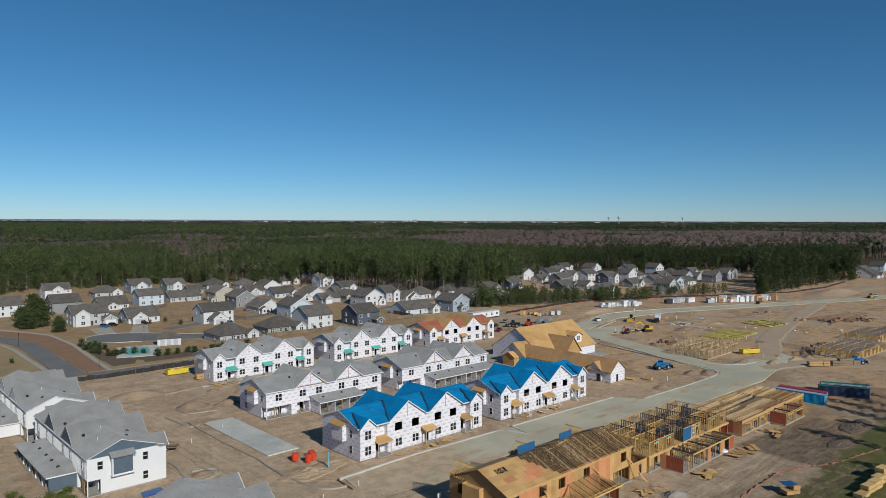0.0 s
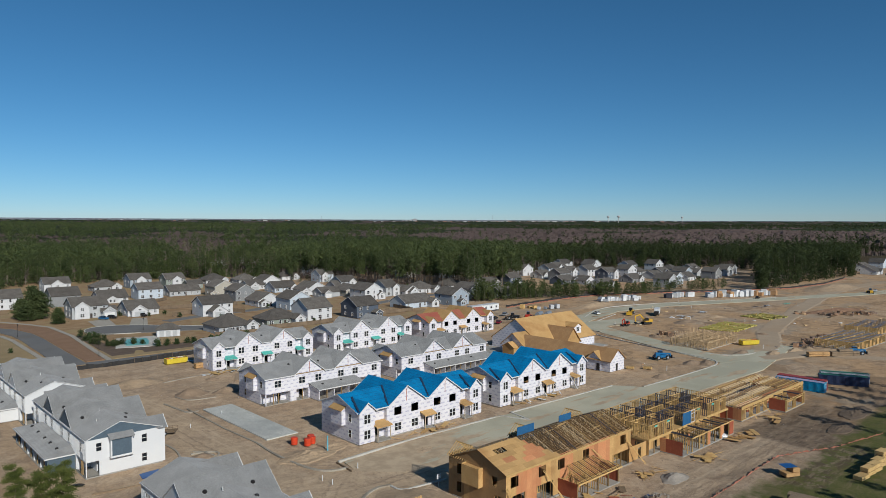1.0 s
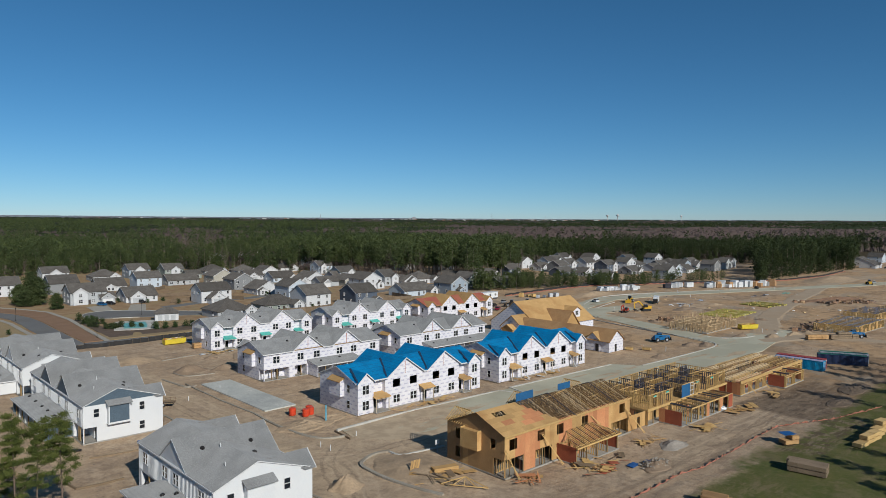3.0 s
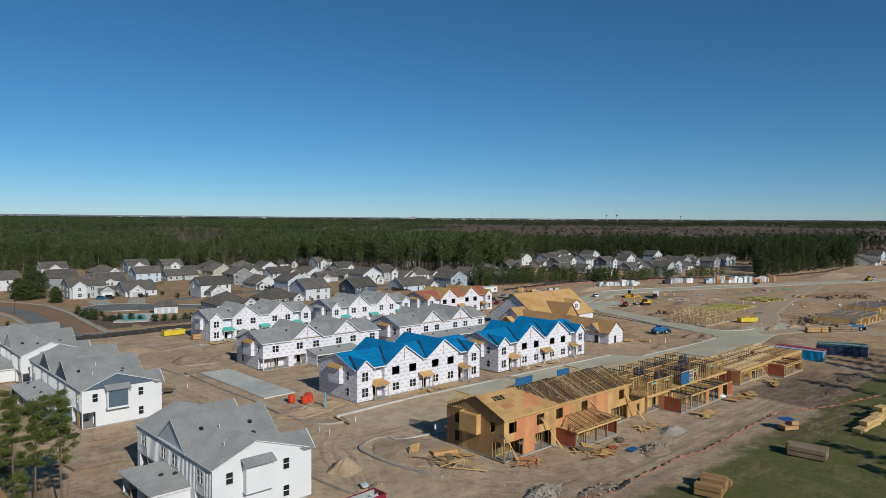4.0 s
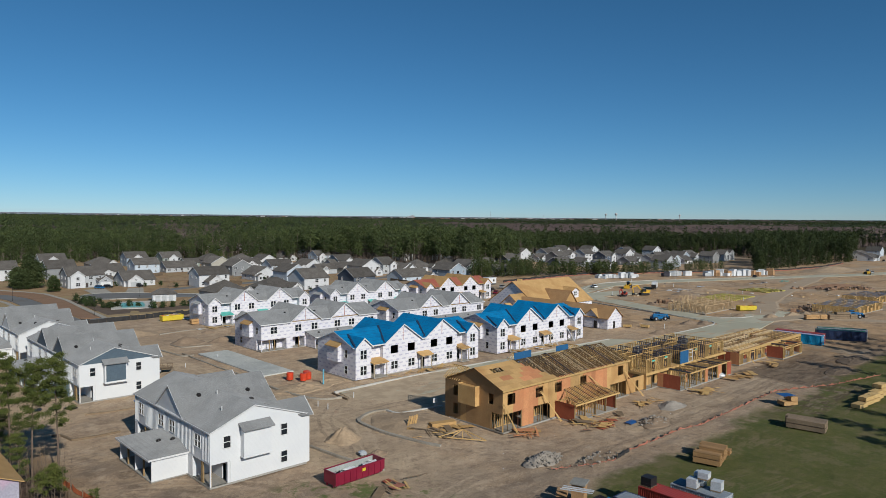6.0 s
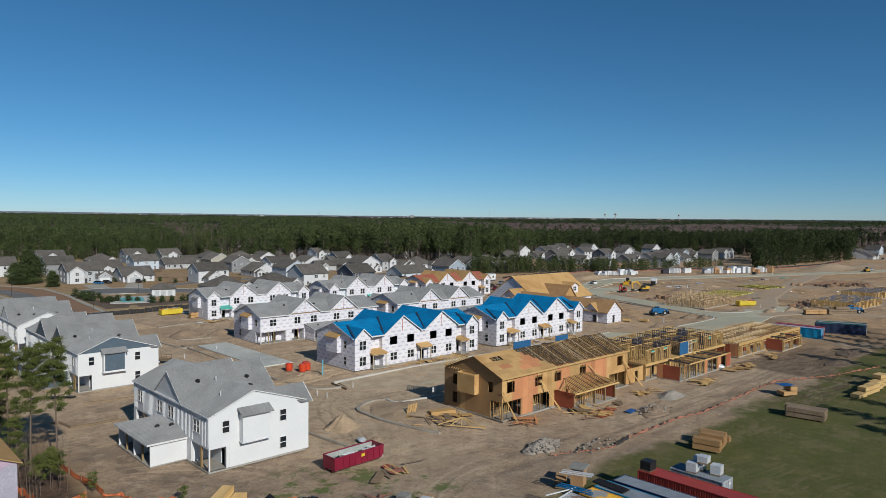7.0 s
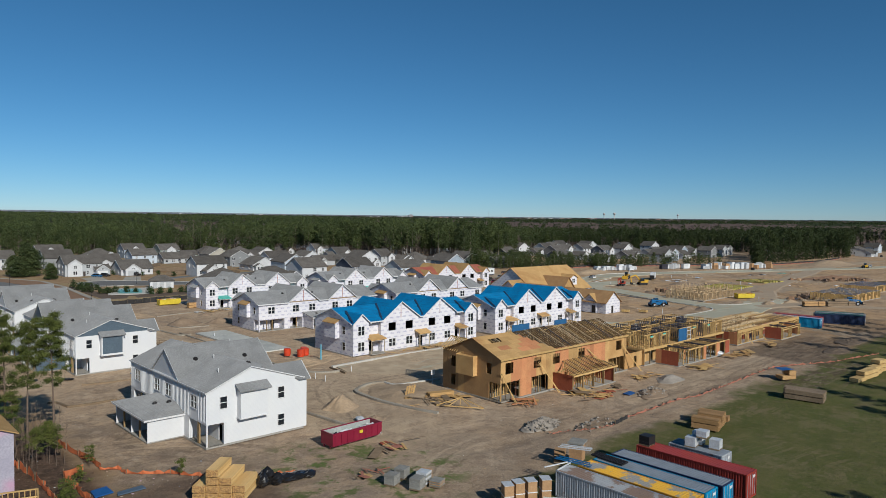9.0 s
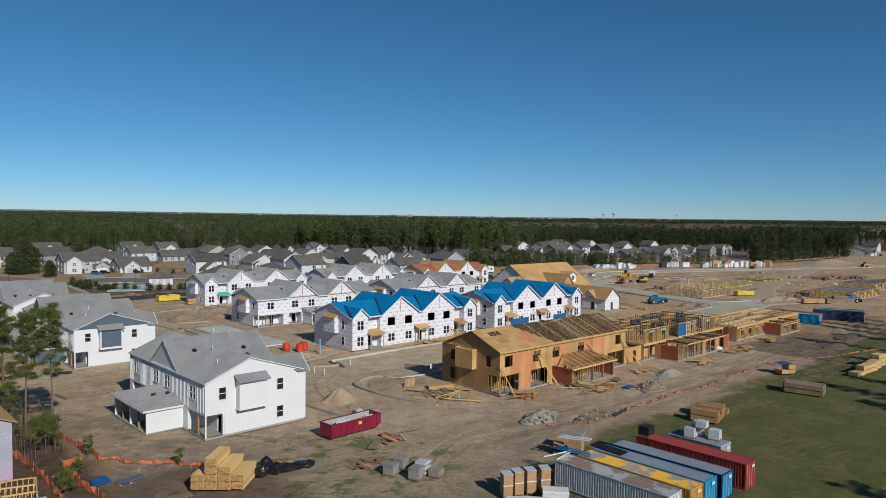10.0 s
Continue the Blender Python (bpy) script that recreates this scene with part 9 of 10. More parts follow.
plank_scatter(25.5, 62.5, 1.4, 1.8, 9, [LUMBER_GREY], "grey weathered boards leaning at the lumber bundles", 12, (1.5, 2.6))
plank_scatter(88.0, 191.5, 6.0, 1.6, 14, [GABLE_WHITE, LUMBER], "white boards and scraps before the shingled row", 13)
plank_scatter(96.0, 214.0, 8.0, 1.0, 10, [GABLE_WHITE], "white sheets lying by the black fence", 14)
plank_scatter(48.0, 120.0, 3.0, 3.0, 18, [GABLE_WHITE, POLYWRAP], "white scraps on sand beside the white row", 15, (0.3, 1.0))
plank_scatter(256.0, 126.0, 7.0, 4.0, 24, [LUMBER_GREY, STEEL_DARK, GABLE_WHITE], "grey boards and steel in the open lots", 16)
plank_scatter(305.0, 158.0, 7.0, 3.5, 26, [GABLE_WHITE, STEEL, STEEL_DARK], "pale sheets and steel stacked loosely on soil", 17)
plank_scatter(330.0, 160.0, 5.0, 2.0, 10, [POLYWRAP], "pale plastic sheets on soil", 18)
plank_scatter(268.0, 90.0, 5.0, 7.0, 40, [LUMBER_GREY, STEEL_DARK], "tangle of dark boards beside the frame", 19)
plank_scatter(380.0, 150.0, 8.0, 2.0, 20, [STEEL_DARK, GABLE_WHITE, LUMBER_GREY], "dark and white boards far across the site", 20)
plank_scatter(398.0, 146.0, 5.0, 1.0, 10, [TEAL], "teal pipes lying on the soil", 21)
plank_scatter(385.0, 112.0, 26.0, 5.0, 70, [LUMBER_GREY, LUMBER], "brush and broken boards along a heap", 22)
plank_scatter(118.0, 116.0, 1.4, 3.0, 8, [LUMBER_GREY], "dark boards between two rows", 23)


def ground_truss():
    t = thing("roof_truss", pose(68.6, 73.0, 0.1, 0, 0, -58), "loose roof truss lying on the sand", "roof truss")
    for i, (a, b) in enumerate((((0, 0, 0), (7.2, 0, 0.1)), ((0, 0, 0), (3.6, 0.5, 1.3)), ((7.2, 0, 0.1), (3.6, 0.5, 1.3)), ((3.6, 0, 0.05), (3.6, 0.5, 1.3)), ((1.8, 0, 0), (3.6, 0.5, 1.3)), ((5.4, 0, 0), (3.6, 0.5, 1.3)))):
        mb = Mesh()
        mb.bar(a, b, 0.07, 0.13)
        part("chord", mb, LUMBER, t)


ground_truss()
crate(70.6, 76.6, 4.2, 1.3, 0.75, [OSB], "stack of board sheets on the sand", "sheet_stack", -18, layers=3)
for i in range(4):
    mb = Mesh()
    mb.bar((68.2 + 0.5 * i, 79.6, 0.0), (69.2 + 0.5 * i, 80.2, 1.5), 0.3, 0.05)
    solid("leaning_board", mb, OSB, "board leaning in a sand heap", "board", "leaning boards")


def marker(x, y, hgt, r, mat, label, name):
    mb = Mesh()
    mb.tube((0, 0, -0.2), (0, 0, hgt), r, r, 8)
    mb.tube((0, 0, hgt), (0, 0, hgt + 0.03), r * 1.15, r * 0.8, 8)
    solid(name, mb, mat, label, "marker", "site markers", at=pose(x, y, 0))


marker(73.8, 111.6, 3.1, 0.16, paint("pale_blue_pipe", (0.16, 0.42, 0.55)), "upright pale blue plastic pipe in the soil", "standpipe")
for mx, my in ((64.9, 99.7), (65.2, 97.1), (73.1, 100.6), (70.0, 150.0), (60.5, 145.0)):
    marker(mx, my, 0.8, 0.07, GABLE_WHITE, "short white plastic pipe stub in the soil", "pipe_stub")
for mx, my in ((191.0, 104.0), (262.0, 168.0), (244.0, 112.0), (300.0, 152.0), (320.0, 170.0), (340.0, 172.0), (285.0, 120.0), (312.0, 132.0), (250.0, 99.0), (330.0, 200.0), (360.0, 190.0), (235.0, 120.0), (420.0, 160.0), (388.0, 172.0)):
    marker(mx, my, 1.4, 0.09, GABLE_WHITE, "white utility stake in the open lots", "utility_stake")
_s = thing("site_sign", pose(77.6, 83.6, 0), "small blank white sign on a post", "sign")
_m = Mesh()
_m.tube((0, 0, -0.2), (0, 0, 1.9), 0.05, 0.05, 8)
part("post", _m, STEEL, _s)
_m = Mesh()
_m.box(-0.5, 0.5, -0.06, -0.02, 1.5, 2.3)
part("board", _m, GABLE_WHITE, _s, at=pose(0, 0, 0, 0, 0, 5))


def lump_bag(x, y, rx, ry, hgt, seed, label, name="black_bag", mat=None):
    mb = Mesh()
    rng = random.Random(seed)
    n, rings = 14, 7
    for j in range(rings + 1):
        f = j / rings
        for i in range(n):
            a = 2 * math.pi * i / n
            k = math.sin(math.pi * (0.12 + 0.88 * f)) ** 0.6 * (1 + rng.uniform(-0.16, 0.16))
            mb.v.append((rx * k * math.cos(a), ry * k * math.sin(a), hgt * f * (1 + rng.uniform(-0.06, 0.06))))
    for j in range(rings):
        for i in range(n):
            a, b = j * n + i, j * n + (i + 1) % n
            mb.f.append((a, b, b + n, a + n))
    mb.f.append(tuple(range(rings * n, rings * n + n)))
    return solid(name, mb, mat or BAG, label, "rubbish bag", "black bags", at=pose(x, y, 0.0, 0, 0, seed * 37))


for i, (bx, by, br, bh) in enumerate(((34.6, 62.4, 0.9, 1.5), (35.4, 62.9, 0.9, 1.7), (36.0, 62.0, 0.7, 1.2), (37.2, 62.2, 1.1, 0.8), (38.4, 62.0, 1.2, 0.7), (39.6, 61.6, 0.9, 0.7), (48.5, 139.0, 1.0, 0.9))):
    lump_bag(bx, by, br, br * 0.8, bh, i + 1, "bulging shiny black rubbish bag on the ground")
lump_bag(55.9, 74.6, 0.9, 0.6, 0.5, 31, "white plastic bundle on sand", "white_bundle", POLYWRAP)
lump_bag(139.5, 63.0, 1.0, 0.8, 1.0, 33, "white wrapped bundle before the framed stores", "white_bundle", POLYWRAP)
for _pts in ([(28.4, 107.5), (31.5, 107.1), (34.8, 107.2)], [(33.5, 120.0), (37.0, 119.2), (41.2, 118.8)], [(26.6, 111.6), (27.7, 111.1), (28.3, 107.6)]):
    kerb(_pts, "edging_board", "half-buried timber edging board in the yard soil", 0.2, 0.12, LUMBER_GREY)
for _x, _y, _s in ((28.4, 127.9, 31), (30.6, 126.8, 32), (32.8, 125.6, 33)):
    lump_bag(_x, _y, 1.1, 0.7, 0.25, _s, "black plastic hose dropped in loops on soil", "black_hose")
for tx, ty, ta, tb, tm in ((21.9, 71.5, 0.9, 1.1, TARP_BLUE), (97.0, 58.0, 1.2, 0.7, TARP_BLUE), (100.2, 57.4, 0.7, 0.4, TARP_BLUE), (92.0, 59.6, 1.8, 0.8, FIRE_PANEL), (24.2, 70.0, 1.4, 0.5, paint("faded_blue_sheet", (0.09, 0.13, 0.18))), (52.3, 64.8, 0.6, 0.4, FIRE_PANEL), (44.0, 122.6, 2.0, 1.4, TARP_BLUE)):
    mb = Mesh()
    mb.slab([(tx - ta, ty - tb, 0.1), (tx + ta, ty - tb * 0.7, 0.07), (tx + ta * 0.9, ty + tb, 0.12), (tx - ta * 0.8, ty + tb * 0.9, 0.06)], 0.1)
    solid("ground_sheet", mb, tm, "crumpled sheet lying on the ground", "sheet", "ground sheets")


# ---- machines ----
def wheel(parent, x, y, r, w):
    mb = Mesh()
    mb.tube((x, y - w / 2, r), (x, y + w / 2, r), r, r, 16)
    t = part("tyre", mb, TYRE, parent)
    rm = Mesh()
    rm.tube((x, y - w / 2 - 0.02, r), (x, y + w / 2 + 0.02, r), r * 0.5, r * 0.5, 12)
    part("rim", rm, STEEL, t)


def telehandler(x, y, turn, mat, label):
    t = thing("telehandler", pose(x, y, 0, 0, 0, turn), label, "telehandler", "site machines")
    mb = Mesh()
    mb.box(-2.6, 2.4, -0.9, 0.9, 0.7, 1.3)
    mb.box(-2.7, -1.0, -0.95, 0.1, 1.3, 2.0)
    mb.box(-1.0, 1.6, -1.0, -0.2, 1.3, 1.6)
    part("chassis", mb, mat, t)
    cb = Mesh()
    cb.extrude([(-0.9, 0.15, 1.3), (0.9, 0.15, 1.3), (0.6, 0.15, 2.6), (-0.7, 0.15, 2.6)], (0, 0.85, 0))
    c = part("cab", cb, GLASS, t)
    rf = Mesh()
    rf.box(-0.8, 0.7, 0.1, 1.05, 2.6, 2.72)
    part("cab_roof", rf, mat, c)
    bm = Mesh()
    bm.bar((-2.4, -0.35, 2.2), (3.2, -0.35, 1.7), 0.4, 0.45)
    bm.bar((3.0, -0.35, 1.7), (3.6, -0.35, 0.8), 0.35, 0.4)
    part("boom", bm, mat, t)
    fk = Mesh()
    fk.box(3.5, 3.65, -1.0, 0.9, 0.3, 1.3)
    fk.box(3.65, 4.8, -0.7, -0.5, 0.3, 0.4)
    fk.box(3.65, 4.8, 0.4, 0.6, 0.3, 0.4)
    part("fork_carriage", fk, BLACK, t)
    for wx in (-1.8, 1.7):
        for wy in (-1.1, 1.1):
            wheel(t, wx, wy, 0.68, 0.5)


def excavator(x, y, turn, mat, label, s=1.0):
    t = thing("excavator", pose(x, y, 0, 0, 0, turn) @ Matrix.Diagonal((s, s, s, 1)), label, "excavator", "site machines")
    for yy in (-1.3, 0.8):
        mb = Mesh()
        mb.extrude([(-2.0, yy, 0.25), (-1.7, yy, 0.02), (1.7, yy, 0.02), (2.0, yy, 0.25), (2.0, yy, 0.7), (1.7, yy, 0.95), (-1.7, yy, 0.95), (-2.0, yy, 0.7)], (0, 0.5, 0))
        part("track", mb, TYRE, t)
    mb = Mesh()
    mb.box(-2.2, 1.3, -1.3, 1.3, 1.05, 1.6)
    mb.box(-2.3, -0.4, -1.3, 1.3, 1.6, 2.3)
    part("house", mb, mat, t)
    cb = Mesh()
    cb.extrude([(-0.3, 0.3, 1.6), (1.3, 0.3, 1.6), (1.1, 0.3, 2.9), (-0.2, 0.3, 2.9)], (0, 1.0, 0))
    part("cab", cb, GLASS, t)
    bm = Mesh()
    bm.bar((0.9, -0.2, 1.7), (3.2, -0.2, 4.3), 0.4, 0.55)
    bm.bar((3.2, -0.2, 4.3), (5.6, -0.2, 3.6), 0.35, 0.5)
    part("boom", bm, mat, t)
    sm = Mesh()
    sm.bar((5.6, -0.2, 3.7), (5.2, -0.2, 1.0), 0.3, 0.4)
    part("stick", sm, mat, t)
    bk = Mesh()
    bk.extrude([(5.5, -0.7, 1.1), (4.7, -0.7, 0.9), (4.5, -0.7, 0.2), (5.2, -0.7, 0.05), (5.7, -0.7, 0.4)], (0, 1.1, 0))
    part("bucket", bk, BLACK, t)


def loader(x, y, turn, mat, label):
    t = thing("wheel_loader", pose(x, y, 0, 0, 0, turn), label, "wheel loader", "site machines")
    mb = Mesh()
    mb.box(-3.0, -0.2, -0.9, 0.9, 0.8, 2.1)
    mb.box(-0.2, 1.8, -0.7, 0.7, 0.8, 1.5)
    part("chassis", mb, mat, t)
    cb = Mesh()
    cb.extrude([(-0.6, -0.7, 2.1), (0.9, -0.7, 1.5), (0.8, -0.7, 3.2), (-0.5, -0.7, 3.2)], (0, 1.4, 0))
    part("cab", cb, GLASS, t)
    am = Mesh()
    for yy in (-0.6, 0.6):
        am.bar((0.9, yy, 1.9), (3.4, yy, 0.9), 0.2, 0.35)
    part("lift_arms", am, mat, t)
    bk = Mesh()
    bk.extrude([(3.3, -1.4, 0.1), (4.6, -1.4, 0.05), (3.6, -1.4, 0.5), (3.5, -1.4, 1.4), (3.2, -1.4, 1.2)], (0, 2.8, 0))
    part("bucket", bk, mat, t)
    for wx in (-1.9, 1.5):
        for wy in (-1.1, 1.1):
            wheel(t, wx, wy, 0.8, 0.55)


def car(x, y, turn, mat, label, kind="car"):
    t = thing(kind, pose(x, y, 0.07, 0, 0, turn), label, "car", "parked vehicles")
    mb = Mesh()
    mb.extrude([(-2.2, -0.9, 0.35), (2.2, -0.9, 0.35), (2.25, -0.9, 0.8), (1.2, -0.9, 0.95), (-2.1, -0.9, 0.98), (-2.25, -0.9, 0.7)], (0, 1.8, 0))
    part("body", mb, mat, t)
    cb = Mesh()
    cb.extrude([(-1.9, -0.8, 0.98), (1.1, -0.8, 0.95), (0.4, -0.8, 1.5), (-1.5, -0.8, 1.52)], (0, 1.6, 0))
    part("cabin_glass", cb, GLASS, t)
    rf = Mesh()
    rf.slab([(-1.45, -0.78, 1.56), (0.38, -0.78, 1.54), (0.38, 0.78, 1.54), (-1.45, 0.78, 1.56)], 0.05)
    part("roof", rf, mat, t)
    for wx in (-1.4, 1.4):
        for wy in (-0.82, 0.82):
            wheel(t, wx, wy, 0.34, 0.22)


telehandler(205.5, 114.0, -25, BLUE_MACHINE, "blue telehandler with lowered boom on bare soil")
telehandler(262.0, 73.0, -40, BLUE_MACHINE, "dark blue telehandler by the framed house")
excavator(272.5, 158.6, 150, YELLOW, "yellow excavator with raised boom")
excavator(261.5, 162.0, 190, RED_MACHINE, "small red excavator beside the yellow one", 0.75)
loader(296.0, 181.0, 200, YELLOW, "yellow wheel loader on the far street")
loader(500.0, 132.0, 30, YELLOW, "yellow loader far off on the sand")
loader(246.5, 205.0, 30, RED_MACHINE, "red rough-terrain loader by the material yard")
loader(238.0, 207.0, 120, BLACK, "dark skid loader by the material yard")
WHITE_PAINT = paint("white_paint", (0.75, 0.76, 0.77), 0.35)
SILVER = paint("silver_paint", (0.42, 0.43, 0.45), 0.3, 0.4)
car(98.5, 332.0, -60, BLUE_MACHINE, "dark blue hatchback on a drive")
car(102.6, 333.5, -60, BLACK, "black car on a drive")
car(115.6, 331.5, -70, BLACK, "black car before a white garage")
car(214.0, 350.0, 20, SILVER, "silver estate car by a grey house")
car(146.0, 304.0, -80, SILVER, "silver car in an open garage mouth")
car(232.0, 213.0, 20, BLACK, "black car by the site office")
car(246.0, 219.0, 20, SILVER, "silver car by the material yard")
car(283.0, 192.0, 60, WHITE_PAINT, "white van parked on the far street")
car(414.0, 168.0, 10, BLACK, "dark car on the far street")
car(515.0, 133.0, 10, WHITE_PAINT, "white pickup far off on the sand")
car(690.0, 170.0, 10, BLACK, "dark car before far houses")
car(224.5, 203.5, 30, CRIMSON, "crimson skip-like trailer near bare board row")
_t = thing("box_trailer", pose(303.0, 171.0, 0, 0, 0, 25), "white box trailer with dark truck", "trailer", "parked vehicles")
_m = Mesh()
_m.box(0, 6.0, -1.2, 1.2, 0.6, 3.0)
part("body", _m, WHITE_PAINT, _t)
_m = Mesh()
_m.box(-4.0, -0.4, -1.0, 1.0, 0.5, 2.0)
part("cab", _m, BLACK, _t)
for _wx in (-3.2, 1.4, 4.6):
    for _wy in (-1.0, 1.0):
        wheel(_t, _wx, _wy, 0.42, 0.3)
_t = thing("flat_trailer", pose(54.4, 144.2, 0, 0, 0, -35), "dark rusty flat trailer with side stakes", "trailer", "parked vehicles")
_m = Mesh()
_m.box(-2.6, 2.6, -1.1, 1.1, 0.6, 0.8)
part("deck", _m, LUMBER_GREY, _t)
_m = Mesh()
for _y in (-1.1, 1.1):
    for _z in (1.05, 1.35):
        _m.box(-2.6, 2.6, _y - 0.03, _y + 0.03, _z, _z + 0.08)
    for _i in range(6):
        _m.box(-2.6 + _i * 1.03, -2.53 + _i * 1.03, _y - 0.04, _y + 0.04, 0.7, 1.5)
part("stake_sides", _m, LUMBER_GREY, _t)
for _wx in (-0.6, 0.6):
    for _wy in (-1.0, 1.0):
        wheel(_t, _wx, _wy, 0.4, 0.25)
_t = thing("site_office", pose(238.8, 234.0, 0, 0, 0, 2), "long white site office trailer", "site office")
_m = Mesh()
_m.box(0, 20, 0, 3.6, 0.6, 3.4)
part("body", _m, WHITE_PAINT, _t)
_m = Mesh()
_m.box(-0.15, 20.15, -0.15, 3.75, 3.4, 3.55)
part("roof", _m, GABLE_WHITE, _t)
_m = Mesh()
_m.box(0.2, 19.8, 0.2, 3.4, 0, 0.6)
part("skirt", _m, STEEL_DARK, _t)
for _i in range(5):
    add_window(_t, 2 + _i * 4, -0.085, 1.6, 0, 1.2, 1.0, False)


# ---- far goods and frames ----
def goods(x0, y0, x1, y1, n, seed, mats, label, big=1.0):
    rng = random.Random(seed)
    for i in range(n):
        f = (i + rng.random() * 0.6) / n
        crate(x0 + (x1 - x0) * f + rng.uniform(-1.5, 1.5), y0 + (y1 - y0) * f + rng.uniform(-2.5, 2.5), rng.uniform(1.4, 2.4) * big, rng.uniform(1.4, 2.4) * big, rng.uniform(1.0, 2.3) * big, [rng.choice(mats)], label, "wrapped_pallet", rng.uniform(-30, 30), layers=rng.choice((1, 2)), group="wrapped pallets")


WRAPPED = "white-wrapped pallet of building goods on sand"
goods(330, 220, 357, 210, 20, 1, [GABLE_WHITE, POLYWRAP, GABLE_WHITE], WRAPPED, 1.5)
goods(374, 205, 392, 200, 13, 2, [GABLE_WHITE, POLYWRAP, STEEL_DARK], WRAPPED, 1.5)
goods(398, 188, 444, 167, 34, 3, [GABLE_WHITE, POLYWRAP, GABLE_WHITE, CARD], WRAPPED, 1.8)
goods(276, 222, 290, 219, 5, 4, [ROOF_STEEL, POLYWRAP], "grey wrapped pallet in the material yard")
goods(270, 228, 282, 226, 4, 5, [LUMBER], "pale timber load in the material yard")
for _x, _y in ((256.7, 206.6), (260.5, 204.4)):
    _m = Mesh()
    _m.tube((-3, 0, 1.1), (3, 0, 1.1), 1.1, 1.1, 14)
    _t = thing("storage_tank", pose(_x, _y, 0, 0, 0, 20), "grey steel tank lying on cradles", "tank", "storage tanks")
    part("shell", _m, ROOF_STEEL, _t)
    _m = Mesh()
    _m.box(-2.2, -1.9, -0.9, 0.9, 0, 0.5)
    _m.box(1.9, 2.2, -0.9, 0.9, 0, 0.5)
    part("cradle", _m, STEEL_DARK, _t)


def stud_block(x, y, w, d, turn, label, mat, beams=None, hgt=2.8, deck=None, cell=3.4):
    """A one-storey house frame: stud walls, and beams or trusses on top where it has them."""
    h = thing("framed_house", pose(x, y, 0, 0, 0, turn), label, "house frame", "timber house frames")
    s = Mesh()
    s.box(-0.2, w + 0.2, -0.2, d + 0.2, -0.1, 0.12)
    part("foundation_slab", s, deck or CONCRETE, h)
    k = 0
    xx = 0.0
    while xx <= w + 0.01:
        stud_wall(h, (xx, 0), (xx, d), 0.12, hgt, 0.6, mat, ((2.0, 3.2),))
        xx += w / max(1, round(w / cell))
    yy = 0.0
    while yy <= d + 0.01:
        stud_wall(h, (0, yy), (w, yy), 0.12, hgt, 0.6, mat, ((2.5, 3.8), (w * 0.6, w * 0.6 + 1.4)))
        yy += d / max(1, round(d / 4.0))
    if beams:
        n = int(w / 3.6)
        for i in range(n):
            b = Mesh()
            xx = (i + 0.5) * w / n
            b.box(xx - 0.2, xx + 0.2, -0.5 + 0.4 * (i % 3), d + 0.3, hgt, hgt + 0.05)
            b.box(xx - 0.05, xx + 0.05, -0.5 + 0.4 * (i % 3), d + 0.3, hgt + 0.05, hgt + 0.15)
            part("beam", b, beams, h)
        for i in range(int(w / 4)):
            b = Mesh()
            xx = 1.0 + i * 4.0
            b.box(xx, xx + 1.9, -0.03, 0.03, 0.2, hgt - 0.3 if i % 2 else 1.4)
            part("wall_panel", b, OSB, h)


stud_block(232.0, 111.0, 25.0, 14.0, 1, "bare pale stud frame of a single-storey house", STUD, None)
_r = random.Random(15)
_t = thing("wall_bracing", pose(232.0, 111.0, 0, 0, 0, 1), "uneven upright studs and props inside a house frame", "bracing")
for _i in range(110):
    _m = Mesh()
    _x, _y = _r.uniform(0, 25), _r.uniform(0, 14)
    _m.bar((_x, _y, 0.12), (_x + _r.uniform(-0.5, 0.5), _y + _r.uniform(-0.5, 0.5), _r.uniform(3.0, 5.2)), 0.11, 0.11)
    if _i % 3 == 0:
        _m.bar((_x, _y, 2.6), (_x + _r.uniform(-3, 3), _y + _r.uniform(-3, 3), _r.uniform(2.6, 4.2)), 0.1, 0.1)
    part("prop", _m, STUD, _t)
stud_block(269.0, 74.5, 30.0, 14.0, -2, "timber house frame with dark blue floor beams", LUMBER, paint("blue_beam", (0.24, 0.33, 0.46), 0.5), cell=7.5)
stud_block(314.0, 80.0, 26.0, 12.0, -3, "far timber house frame with dark blue beams", LUMBER, paint("blue_beam_far", (0.20, 0.28, 0.42), 0.5), cell=7.5)
stud_block(344.0, 78.0, 14.0, 10.0, -10, "far pale stud frame beside blue beams", STUD, None)


def plank_deck(x, y, w, d, turn, label):
    p = thing("floor_deck", pose(x, y, 0, 0, 0, turn), label, "floor deck", "yellow floor decks")
    n = int(w / 1.25)
    rng = random.Random(int(y))
    for i in range(n):
        for j in range(3):
            if rng.random() < 0.16:
                continue
            mb = Mesh()
            a = w * i / n
            mb.box(a + 0.05, a + w / n * rng.uniform(0.7, 0.95), d * j / 3 + rng.uniform(0.1, 0.8), d * (j + 1) / 3 - 0.05, -0.05, rng.uniform(0.25, 0.6))
            part("deck_panel", mb, YELLOW_DECK, p)
    rng = random.Random(int(x))
    for i in range(40):
        mb = Mesh()
        px, py = rng.uniform(0, w), rng.uniform(0, d)
        mb.box(px, px + 0.1, py, py + 0.1, 0.4, 0.9 + rng.random() * 0.4)
        part("upright", mb, LUMBER, p)


